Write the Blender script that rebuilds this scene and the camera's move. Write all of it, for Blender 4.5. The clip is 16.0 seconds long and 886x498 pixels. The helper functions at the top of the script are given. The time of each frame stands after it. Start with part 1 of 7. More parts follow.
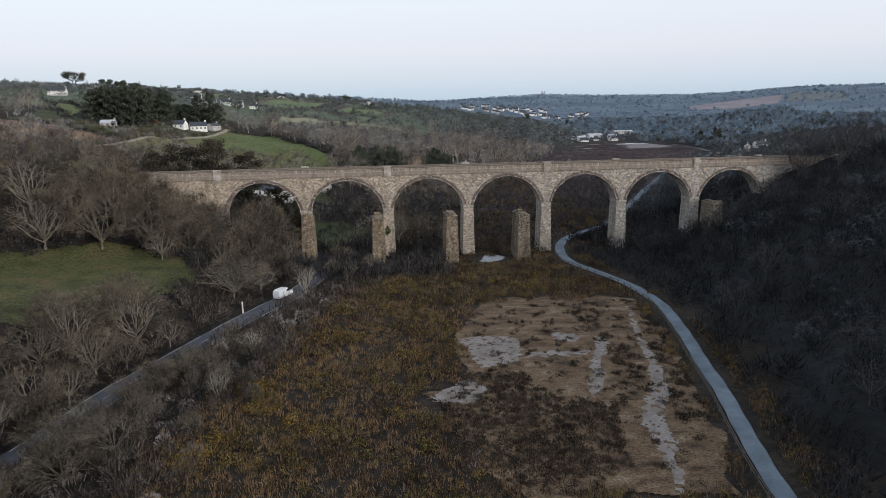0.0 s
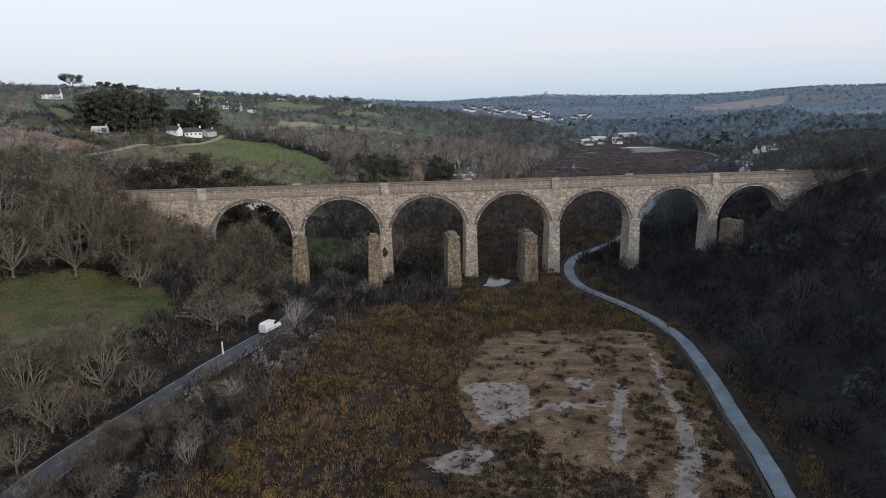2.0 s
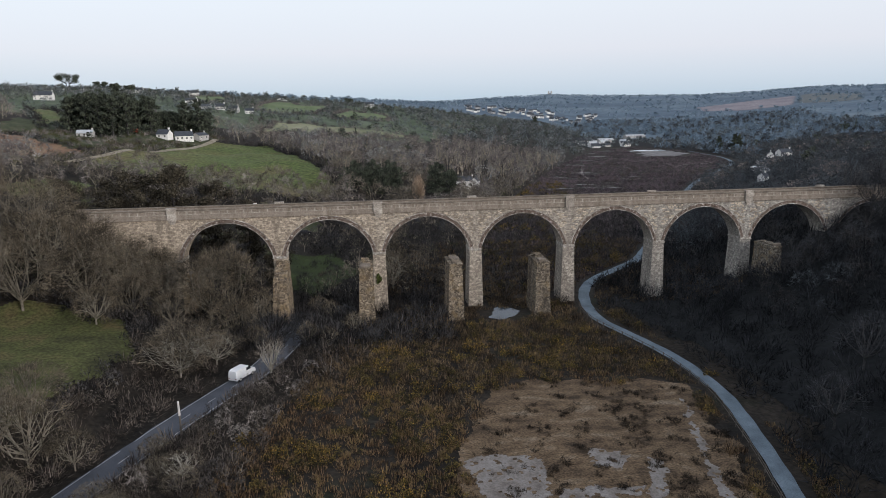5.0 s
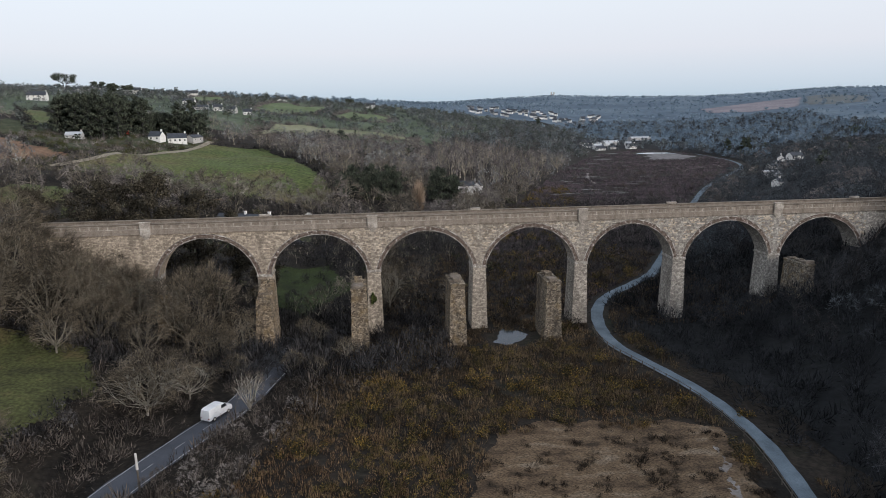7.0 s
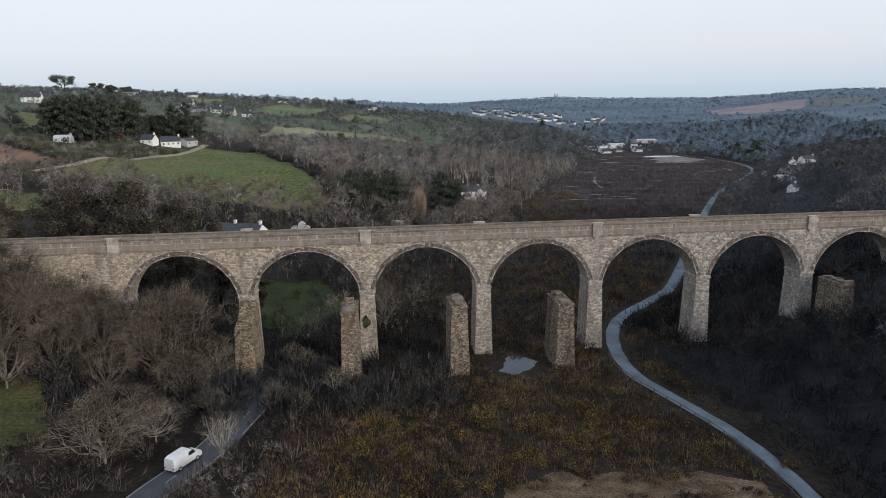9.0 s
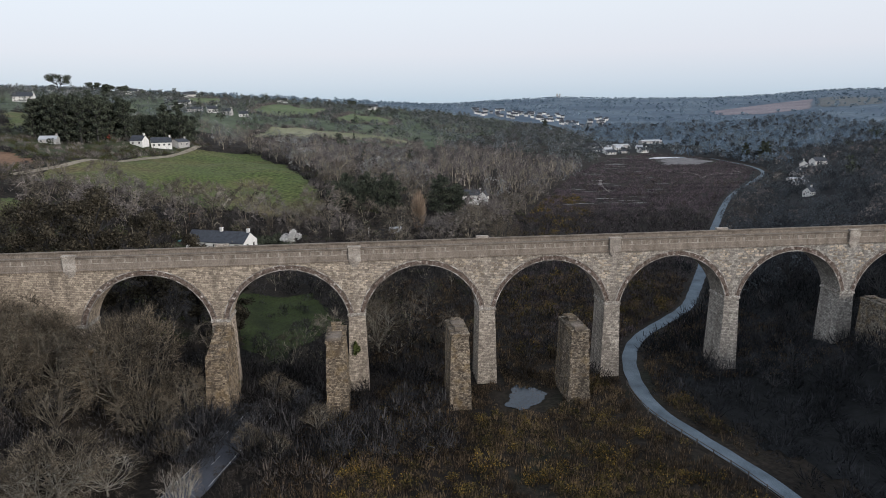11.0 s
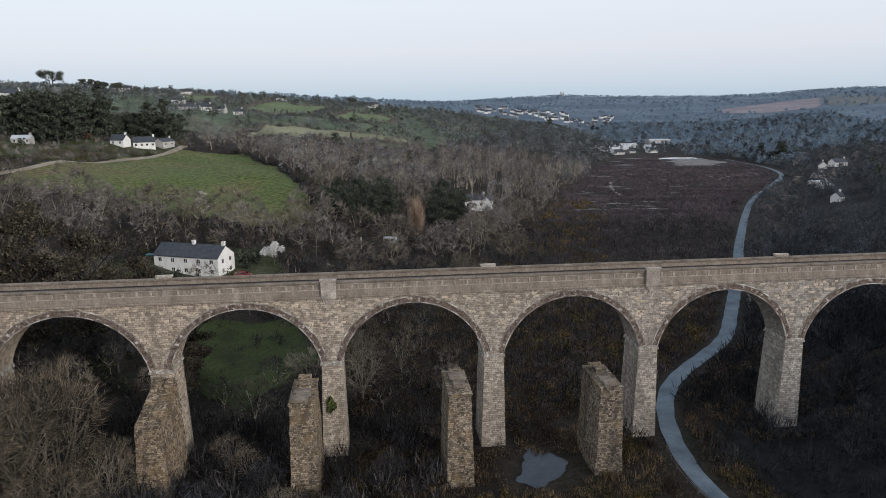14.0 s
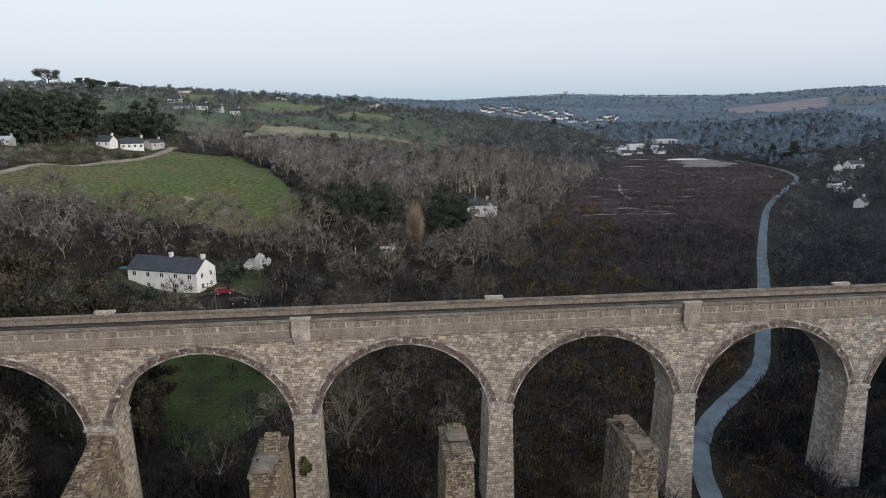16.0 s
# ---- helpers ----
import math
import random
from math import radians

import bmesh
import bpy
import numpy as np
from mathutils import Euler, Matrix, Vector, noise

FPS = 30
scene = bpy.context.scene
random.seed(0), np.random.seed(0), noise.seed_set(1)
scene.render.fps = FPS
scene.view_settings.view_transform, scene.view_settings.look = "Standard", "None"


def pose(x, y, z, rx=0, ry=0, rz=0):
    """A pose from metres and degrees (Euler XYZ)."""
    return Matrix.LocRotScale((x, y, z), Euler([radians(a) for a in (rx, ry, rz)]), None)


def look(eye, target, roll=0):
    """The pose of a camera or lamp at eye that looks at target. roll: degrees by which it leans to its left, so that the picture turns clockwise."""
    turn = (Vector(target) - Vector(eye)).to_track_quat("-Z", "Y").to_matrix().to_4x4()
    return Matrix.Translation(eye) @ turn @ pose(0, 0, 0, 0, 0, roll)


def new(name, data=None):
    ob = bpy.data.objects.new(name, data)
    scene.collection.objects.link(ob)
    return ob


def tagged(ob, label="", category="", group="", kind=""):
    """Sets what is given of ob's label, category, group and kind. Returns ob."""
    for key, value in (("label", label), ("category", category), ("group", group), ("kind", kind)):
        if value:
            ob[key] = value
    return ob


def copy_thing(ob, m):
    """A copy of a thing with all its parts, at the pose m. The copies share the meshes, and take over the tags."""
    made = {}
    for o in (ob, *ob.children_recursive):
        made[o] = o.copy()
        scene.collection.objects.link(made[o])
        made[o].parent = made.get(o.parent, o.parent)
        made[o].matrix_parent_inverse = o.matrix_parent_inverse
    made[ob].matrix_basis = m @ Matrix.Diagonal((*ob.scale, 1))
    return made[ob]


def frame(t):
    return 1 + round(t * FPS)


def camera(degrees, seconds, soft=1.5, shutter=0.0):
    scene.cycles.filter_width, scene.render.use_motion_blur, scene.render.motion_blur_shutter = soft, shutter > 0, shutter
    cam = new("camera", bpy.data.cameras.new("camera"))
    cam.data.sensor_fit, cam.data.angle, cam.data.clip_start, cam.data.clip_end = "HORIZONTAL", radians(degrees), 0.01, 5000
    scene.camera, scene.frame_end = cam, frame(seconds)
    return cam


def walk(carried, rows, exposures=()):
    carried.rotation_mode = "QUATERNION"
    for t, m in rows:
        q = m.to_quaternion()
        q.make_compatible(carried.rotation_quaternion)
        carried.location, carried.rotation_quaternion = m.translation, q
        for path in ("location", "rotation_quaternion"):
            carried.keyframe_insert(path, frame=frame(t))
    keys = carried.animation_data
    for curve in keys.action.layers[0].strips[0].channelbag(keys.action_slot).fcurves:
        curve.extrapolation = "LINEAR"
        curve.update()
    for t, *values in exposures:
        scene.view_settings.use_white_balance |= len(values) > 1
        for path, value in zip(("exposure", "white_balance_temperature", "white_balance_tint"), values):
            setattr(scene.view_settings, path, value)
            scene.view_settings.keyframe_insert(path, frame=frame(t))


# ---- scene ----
cam = camera(68.0, 16.0, soft=0.6)
PATH = [
    (0, (-30.35, -176.8, 45.3), (-30.097, -174.863, 44.873), -0.85),
    (1.5, (-28.95, -167.3, 47.8), (-28.701, -165.362, 47.372), -0.9),
    (3, (-27.4, -157.65, 49.65), (-27.156, -155.711, 49.223), -0.9),
    (5.5, (-24.83, -141.95, 50.73), (-24.594, -140.011, 50.3), -0.8),
    (7, (-23.43, -131.9, 51.2), (-23.198, -129.96, 50.772), -0.7),
    (9, (-21.35, -118.9, 51.5), (-21.127, -116.958, 51.077), -0.7),
    (11.5, (-18.8, -102.0, 51.7), (-18.583, -100.058, 51.276), -0.6),
    (12.5, (-17.75, -94.85, 51.73), (-17.535, -92.908, 51.304), -0.5),
    (13.5, (-16.58, -87.4, 51.65), (-16.367, -85.458, 51.221), -0.5),
    (14.5, (-15.4, -79.9, 51.85), (-15.192, -77.958, 51.42), -0.55),
    (16, (-13.65, -68.5, 51.95), (-13.448, -66.558, 51.518), -0.5),
]
walk(cam, [(t, look(eye, target, roll)) for t, eye, target, roll in PATH], exposures=((0.0, 0.05, 6320, 10), (6.0, 0.03, 6320, 10), (12.0, 0.0, 6320, 10), (16.0, -0.02, 6320, 10)))

# ---------------------------------------------------------------- sky and light
SUN_UP, SUN_FROM = 16.0, 136.0      # degrees above the horizon; compass turn from +y towards +x
world = bpy.data.worlds.new("evening_sky")
scene.world = world
world.use_nodes = True
wn, wl = world.node_tree.nodes, world.node_tree.links
wn.clear()
sky = wn.new("ShaderNodeTexSky")
sky.sky_type, sky.sun_disc = "NISHITA", False
sky.sun_elevation, sky.sun_rotation = radians(SUN_UP), radians(SUN_FROM)
sky.air_density, sky.dust_density, sky.ozone_density = 1.0, 2.0, 1.5
clear_sky = wn.new("ShaderNodeBackground")
clear_sky.inputs[1].default_value = 0.10
wl.new(sky.outputs[0], clear_sky.inputs[0])
veil_at = wn.new("ShaderNodeTexCoord")
veil_z = wn.new("ShaderNodeSeparateXYZ")
veil_ramp = wn.new("ShaderNodeValToRGB")
wl.new(veil_at.outputs["Generated"], veil_z.inputs[0])
wl.new(veil_z.outputs["Z"], veil_ramp.inputs[0])
stops = veil_ramp.color_ramp.elements
stops[0].position, stops[0].color = 0.0, (0.56, 0.69, 0.80, 1)
stops[1].position, stops[1].color = 1.0, (0.80, 0.86, 0.98, 1)
for at, tint in ((0.035, (0.69, 0.77, 0.87, 1)), (0.075, (0.83, 0.84, 0.91, 1)), (0.14, (0.89, 0.92, 0.97, 1)), (0.3, (0.88, 0.92, 1.0, 1))):
    stop = stops.new(at)
    stop.color = tint
veil = wn.new("ShaderNodeBackground")
veil.inputs[1].default_value = 1.06
wl.new(veil_ramp.outputs[0], veil.inputs[0])
sky_mix = wn.new("ShaderNodeMixShader")
sky_mix.inputs[0].default_value = 0.8
wl.new(clear_sky.outputs[0], sky_mix.inputs[1])
wl.new(veil.outputs[0], sky_mix.inputs[2])
sky_out = wn.new("ShaderNodeOutputWorld")
wl.new(sky_mix.outputs[0], sky_out.inputs[0])

sun = new("sun", bpy.data.lights.new("sun", "SUN"))
sun.data.energy, sun.data.angle, sun.data.color = 2.0, radians(12), (1.0, 0.92, 0.85)
sun_dir = Vector((math.sin(radians(SUN_FROM)) * math.cos(radians(SUN_UP)), math.cos(radians(SUN_FROM)) * math.cos(radians(SUN_UP)), math.sin(radians(SUN_UP))))
sun.matrix_world = look(sun_dir * 400, (0, 0, 0))
scene.view_settings.exposure = 0.0


# ---------------------------------------------------------------- materials
def surface(name, colours, size=2.0, fine=0.25, rough=0.92, bump=0.3, vary=0.25, spread="", metal=0.0, stretch=(1, 1, 1), shine=0.2, apart=0.5):
    """Mottled surface: a ramp of colours over large noise, a fine grain, and a spread from piece to piece."""
    m = bpy.data.materials.new(name)
    m.use_nodes = True
    n, k = m.node_tree.nodes, m.node_tree.links
    p = n["Principled BSDF"]
    geo = n.new("ShaderNodeNewGeometry")
    mapping = n.new("ShaderNodeMapping")
    mapping.inputs["Scale"].default_value = stretch
    k.new(geo.outputs["Position"], mapping.inputs[0])
    big, small = n.new("ShaderNodeTexNoise"), n.new("ShaderNodeTexNoise")
    big.inputs["Scale"].default_value, big.inputs["Detail"].default_value = 1 / size, 5
    small.inputs["Scale"].default_value, small.inputs["Detail"].default_value = 1 / fine, 3
    k.new(mapping.outputs[0], big.inputs[0])
    k.new(mapping.outputs[0], small.inputs[0])
    ramp_node = n.new("ShaderNodeValToRGB")
    e = ramp_node.color_ramp.elements
    e[0].position, e[1].position = 0.28, 0.72
    e[0].color, e[1].color = (*colours[0], 1), (*colours[-1], 1)
    for i, c in enumerate(colours[1:-1]):
        s = e.new(0.28 + 0.44 * (i + 1) / (len(colours) - 1))
        s.color = (*c, 1)
    fac = big.outputs[0]
    if spread:
        source = geo.outputs["Random Per Island"] if spread == "island" else n.new("ShaderNodeObjectInfo").outputs["Random"]
        mixer = n.new("ShaderNodeMath")
        mixer.operation = "MULTIPLY_ADD"
        mixer.inputs[1].default_value, mixer.inputs[2].default_value = apart, -apart / 2
        k.new(source, mixer.inputs[0])
        adder = n.new("ShaderNodeMath")
        k.new(mixer.outputs[0], adder.inputs[0])
        k.new(big.outputs[0], adder.inputs[1])
        fac = adder.outputs[0]
    k.new(fac, ramp_node.inputs[0])
    grain = n.new("ShaderNodeMapRange")
    grain.inputs["From Min"].default_value, grain.inputs["From Max"].default_value = 0.3, 0.7
    grain.inputs["To Min"].default_value, grain.inputs["To Max"].default_value = 1 - vary, 1 + vary
    k.new(small.outputs[0], grain.inputs[0])
    tone = n.new("ShaderNodeVectorMath")
    tone.operation = "SCALE"
    k.new(ramp_node.outputs[0], tone.inputs[0])
    k.new(grain.outputs[0], tone.inputs["Scale"])
    k.new(tone.outputs[0], p.inputs["Base Color"])
    p.inputs["Roughness"].default_value, p.inputs["Metallic"].default_value = rough, metal
    p.inputs["Specular IOR Level"].default_value = shine
    if bump:
        b = n.new("ShaderNodeBump")
        b.inputs["Strength"].default_value, b.inputs["Distance"].default_value = bump, fine * 0.5
        k.new(small.outputs[0], b.inputs["Height"])
        k.new(b.outputs[0], p.inputs["Normal"])
    return m


def masonry(name, pale, dark, joint, course=0.34, block=0.75, stain=(0.12, 0.105, 0.09), stain_amount=0.55, lichen=(0.3, 0.24, 0.1), lichen_amount=0.0):
    """Coursed rubble stone with joints, weather streaks and lichen, laid along whichever way the wall faces."""
    m = bpy.data.materials.new(name)
    m.use_nodes = True
    n, k = m.node_tree.nodes, m.node_tree.links
    p = n["Principled BSDF"]
    geo = n.new("ShaderNodeNewGeometry")
    place, facing = n.new("ShaderNodeSeparateXYZ"), n.new("ShaderNodeSeparateXYZ")
    k.new(geo.outputs["Position"], place.inputs[0])
    k.new(geo.outputs["True Normal"], facing.inputs[0])

    def calc(op, a, b=None):
        q = n.new("ShaderNodeMath")
        q.operation = op
        for i, v in enumerate((a, b)):
            if v is None:
                continue
            if isinstance(v, (int, float)):
                q.inputs[i].default_value = v
            else:
                k.new(v, q.inputs[i])
        return q.outputs[0]

    sideways = calc("GREATER_THAN", calc("ABSOLUTE", facing.outputs[0]), 0.6)
    along = calc("ADD", calc("MULTIPLY", place.outputs[0], calc("SUBTRACT", 1.0, sideways)), calc("MULTIPLY", place.outputs[1], sideways))
    lying = calc("GREATER_THAN", calc("ABSOLUTE", facing.outputs[2]), 0.7)
    up = calc("ADD", calc("MULTIPLY", place.outputs[2], calc("SUBTRACT", 1.0, lying)), calc("MULTIPLY", place.outputs[1], lying))
    flat = n.new("ShaderNodeCombineXYZ")
    k.new(along, flat.inputs[0])
    k.new(up, flat.inputs[1])
    warp = n.new("ShaderNodeTexNoise")
    warp.inputs["Scale"].default_value = 1.3
    k.new(geo.outputs["Position"], warp.inputs[0])
    shift = n.new("ShaderNodeVectorMath")
    shift.operation = "MULTIPLY_ADD"
    shift.inputs[1].default_value = (0.75, 0.16, 0)
    k.new(warp.outputs["Color"], shift.inputs[0])
    k.new(flat.outputs[0], shift.inputs[2])
    brick = n.new("ShaderNodeTexBrick")
    brick.offset, brick.squash, brick.squash_frequency = 0.5, 0.7, 3
    for key, v in (("Scale", 1.0), ("Mortar Size", 0.022), ("Mortar Smooth", 0.3), ("Bias", 0.0), ("Brick Width", block), ("Row Height", course)):
        brick.inputs[key].default_value = v
    brick.inputs["Color1"].default_value, brick.inputs["Color2"].default_value, brick.inputs["Mortar"].default_value = (*pale, 1), (*dark, 1), (*joint, 1)
    k.new(shift.outputs[0], brick.inputs[0])
    grain = n.new("ShaderNodeTexNoise")
    grain.inputs["Scale"].default_value, grain.inputs["Detail"].default_value = 1.5, 9
    k.new(geo.outputs["Position"], grain.inputs[0])
    tone = n.new("ShaderNodeMapRange")
    tone.inputs["From Min"].default_value, tone.inputs["From Max"].default_value = 0.3, 0.7
    tone.inputs["To Min"].default_value, tone.inputs["To Max"].default_value = 0.68, 1.26
    k.new(grain.outputs[0], tone.inputs[0])
    scaled = n.new("ShaderNodeVectorMath")
    scaled.operation = "SCALE"
    k.new(brick.outputs["Color"], scaled.inputs[0])
    k.new(tone.outputs[0], scaled.inputs["Scale"])
    streak_map = n.new("ShaderNodeMapping")
    streak_map.inputs["Scale"].default_value = (0.55, 0.55, 0.09)
    k.new(geo.outputs["Position"], streak_map.inputs[0])
    streak = n.new("ShaderNodeTexNoise")
    streak.inputs["Scale"].default_value, streak.inputs["Detail"].default_value = 1.0, 6
    k.new(streak_map.outputs[0], streak.inputs[0])
    how = n.new("ShaderNodeMapRange")
    how.inputs["From Min"].default_value, how.inputs["From Max"].default_value = 0.48, 0.72
    how.inputs["To Max"].default_value = stain_amount
    k.new(streak.outputs[0], how.inputs[0])
    mix = n.new("ShaderNodeMix")
    mix.data_type = "RGBA"
    k.new(how.outputs[0], mix.inputs["Factor"])
    # bluish shade tint painted in: the stone runs warm to cool along x
    shade_drift = n.new("ShaderNodeMapRange")
    shade_drift.data_type = "FLOAT_VECTOR"
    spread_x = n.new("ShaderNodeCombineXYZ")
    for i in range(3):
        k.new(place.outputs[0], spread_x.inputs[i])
    k.new(spread_x.outputs[0], shade_drift.inputs["Vector"])
    shade_drift.inputs[7].default_value, shade_drift.inputs[8].default_value = (-50, -50, -50), (60, 60, 60)
    shade_drift.inputs[9].default_value, shade_drift.inputs[10].default_value = (1.05, 1.0, 0.94), (0.92, 0.98, 1.06)
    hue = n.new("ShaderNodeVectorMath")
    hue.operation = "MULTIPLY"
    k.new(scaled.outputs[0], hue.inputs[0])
    k.new(shade_drift.outputs["Vector"], hue.inputs[1])
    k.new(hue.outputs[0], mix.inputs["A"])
    mix.inputs["B"].default_value = (*stain, 1)
    moss = n.new("ShaderNodeTexNoise")
    moss.inputs["Scale"].default_value, moss.inputs["Detail"].default_value = 0.7, 7
    k.new(geo.outputs["Position"], moss.inputs[0])
    moss_how = n.new("ShaderNodeMapRange")
    moss_how.inputs["From Min"].default_value, moss_how.inputs["From Max"].default_value = 0.5, 0.66
    moss_how.inputs["To Max"].default_value = lichen_amount
    k.new(moss.outputs[0], moss_how.inputs[0])
    mix2 = n.new("ShaderNodeMix")
    mix2.data_type = "RGBA"
    k.new(moss_how.outputs[0], mix2.inputs["Factor"])
    k.new(mix.outputs["Result"], mix2.inputs["A"])
    mix2.inputs["B"].default_value = (*lichen, 1)
    k.new(mix2.outputs["Result"], p.inputs["Base Color"])
    p.inputs["Roughness"].default_value, p.inputs["Specular IOR Level"].default_value = 0.93, 0.15
    b = n.new("ShaderNodeBump")
    b.inputs["Strength"].default_value, b.inputs["Distance"].default_value, b.invert = 0.7, 0.05, True
    k.new(brick.outputs["Fac"], b.inputs["Height"])
    b2 = n.new("ShaderNodeBump")
    b2.inputs["Strength"].default_value, b2.inputs["Distance"].default_value = 0.5, 0.08
    k.new(grain.outputs[0], b2.inputs["Height"])
    k.new(b.outputs[0], b2.inputs["Normal"])
    k.new(b2.outputs[0], p.inputs["Normal"])
    return m


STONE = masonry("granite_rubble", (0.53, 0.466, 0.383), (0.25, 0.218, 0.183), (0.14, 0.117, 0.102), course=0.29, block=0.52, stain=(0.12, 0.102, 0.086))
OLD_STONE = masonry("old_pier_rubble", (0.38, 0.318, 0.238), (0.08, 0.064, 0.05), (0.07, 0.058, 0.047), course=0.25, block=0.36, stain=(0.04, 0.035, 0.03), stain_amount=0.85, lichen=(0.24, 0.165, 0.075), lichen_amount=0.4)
DRESSED = surface("dressed_granite", [(0.143, 0.117, 0.0936), (0.215, 0.18, 0.147), (0.257, 0.218, 0.18), (0.344, 0.297, 0.247)], size=1.6, fine=0.16, vary=0.3, stretch=(1.3, 1, 0.45))
FRAME_STONE = surface("panel_frame_stone", [(0.198, 0.174, 0.149), (0.324, 0.288, 0.248), (0.486, 0.441, 0.387)], size=1.5, fine=0.15, vary=0.4)
RING = surface("arch_ring_stone", [(0.06, 0.043, 0.036), (0.115, 0.086, 0.07), (0.16, 0.125, 0.105), (0.52, 0.48, 0.44)], size=0.55, fine=0.16, vary=0.5)
LIME = surface("lime_bloom", [(0.081, 0.0684, 0.0585), (0.144, 0.126, 0.108), (0.36, 0.333, 0.306), (0.612, 0.594, 0.558)], size=1.6, fine=0.15, vary=0.4)
LIMEY = surface("lime_streaked_stone", [(0.18, 0.158, 0.135), (0.297, 0.27, 0.234), (0.558, 0.54, 0.504)], size=0.6, fine=0.15, vary=0.4)
COPING = surface("coping_stone", [(0.108, 0.089, 0.0726), (0.166, 0.14, 0.113), (0.233, 0.195, 0.16)], size=1.5, fine=0.2, vary=0.3)
BALLAST = surface("track_ballast", [(0.025, 0.023, 0.02), (0.055, 0.05, 0.045)], size=1.0, fine=0.08, vary=0.4, bump=0.6)
STEEL = surface("rail_steel", [(0.12, 0.09, 0.07), (0.22, 0.19, 0.17)], size=2.0, fine=0.2, rough=0.5, metal=0.7, bump=0.0)
# Near black: shade between the plants is put into the ground colour.
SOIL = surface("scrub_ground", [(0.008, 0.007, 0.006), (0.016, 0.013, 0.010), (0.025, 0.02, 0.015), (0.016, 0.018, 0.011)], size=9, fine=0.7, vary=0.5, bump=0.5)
FIELD = surface("pasture_grass", [(0.062, 0.072, 0.03), (0.08, 0.1, 0.036), (0.11, 0.1, 0.05), (0.07, 0.085, 0.03)], size=22, fine=0.8, vary=0.6, bump=0.4)
CROP = surface("drilled_green_field", [(0.11, 0.0874, 0.0451), (0.0915, 0.0967, 0.0361), (0.0686, 0.092, 0.0271), (0.104, 0.092, 0.0406)], size=30, fine=0.9, vary=0.6, bump=0.5, stretch=(0.6, 1.0, 1))
MEADOW_GRASS = surface("lush_meadow_grass", [(0.0163, 0.0217, 0.00663), (0.0283, 0.0399, 0.00995), (0.0372, 0.0484, 0.0139)], size=7, fine=0.4, vary=0.45, bump=0.5)
ROUGH_GRASS = surface("rough_grass", [(0.036, 0.0367, 0.016), (0.0624, 0.067, 0.024), (0.096, 0.0713, 0.036)], size=6, fine=0.5, vary=0.45, bump=0.5)
PALE_GRASS = surface("dry_pale_field", [(0.128, 0.138, 0.0786), (0.178, 0.183, 0.109), (0.228, 0.227, 0.148)], size=30, fine=2.0, vary=0.2, bump=0.2)
PLOUGH = surface("ploughed_earth", [(0.11, 0.065, 0.042), (0.16, 0.098, 0.062), (0.2, 0.13, 0.085)], size=20, fine=1.5, vary=0.25, bump=0.3)
MUD = surface("dry_mud_and_grass", [(0.0328, 0.0236, 0.0149), (0.0874, 0.0589, 0.0355), (0.125, 0.0864, 0.052), (0.175, 0.135, 0.0949)], size=3.5, fine=0.3, vary=0.6, bump=0.5, stretch=(1, 1.8, 1))
SILT = surface("pale_wet_silt", [(0.106, 0.0887, 0.0757), (0.158, 0.137, 0.122), (0.189, 0.171, 0.157), (0.22, 0.204, 0.191)], size=1.8, fine=0.25, vary=0.25, rough=0.6, bump=0.2)
GRAVEL = surface("pale_gravel_path", [(0.0809, 0.104, 0.125), (0.115, 0.146, 0.173), (0.153, 0.19, 0.224)], size=3.0, fine=0.15, vary=0.22, bump=0.3)
TRACK = surface("trodden_track", [(0.16, 0.14, 0.105), (0.23, 0.2, 0.155), (0.3, 0.265, 0.21)], size=3.0, fine=0.4, vary=0.3, bump=0.3)
PALE_SILT = surface("pale_dry_silt", [(0.0865, 0.0787, 0.0782), (0.154, 0.146, 0.146), (0.231, 0.227, 0.224)], size=5, fine=0.6, vary=0.3, bump=0.2)
ASPHALT = surface("road_asphalt", [(0.05, 0.054, 0.064), (0.07, 0.075, 0.088), (0.095, 0.1, 0.115)], size=5, fine=0.1, vary=0.2, rough=0.7, bump=0.2)
LINE_PAINT = surface("road_paint", [(0.25, 0.25, 0.26), (0.48, 0.48, 0.49)], size=1, fine=0.1, vary=0.3, bump=0)
BARK = surface("grey_lichened_bark", [(0.0869, 0.0763, 0.0603), (0.153, 0.135, 0.106), (0.246, 0.221, 0.178)], size=0.8, fine=0.12, vary=0.3, bump=0.4, spread="object")
TWIG = surface("bare_twigs", [(0.035, 0.029, 0.024), (0.098, 0.083, 0.069), (0.25, 0.218, 0.182)], size=2.5, fine=0.4, vary=0.3, bump=0, spread="island")
PALE_BARK = surface("pale_lichened_limbs", [(0.153, 0.141, 0.118), (0.275, 0.255, 0.218), (0.396, 0.374, 0.328)], size=0.8, fine=0.12, vary=0.3, bump=0.4, spread="object")
# Bark and twigs darkened to paint shade; the bark also serves pines.
DARK_BARK = surface("shaded_and_pine_bark", [(0.0198, 0.0192, 0.0198), (0.0394, 0.0383, 0.0388), (0.0676, 0.0663, 0.0672)], size=0.8, fine=0.12, vary=0.3, bump=0.4, spread="object")
DARK_TWIG = surface("shade_dark_twigs", [(0.0156, 0.017, 0.0197), (0.036, 0.0377, 0.0434), (0.09, 0.0924, 0.101)], size=3, fine=0.4, vary=0.3, bump=0, spread="island")
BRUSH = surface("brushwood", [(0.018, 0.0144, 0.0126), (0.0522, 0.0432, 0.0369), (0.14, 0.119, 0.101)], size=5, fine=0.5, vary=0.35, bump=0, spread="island")
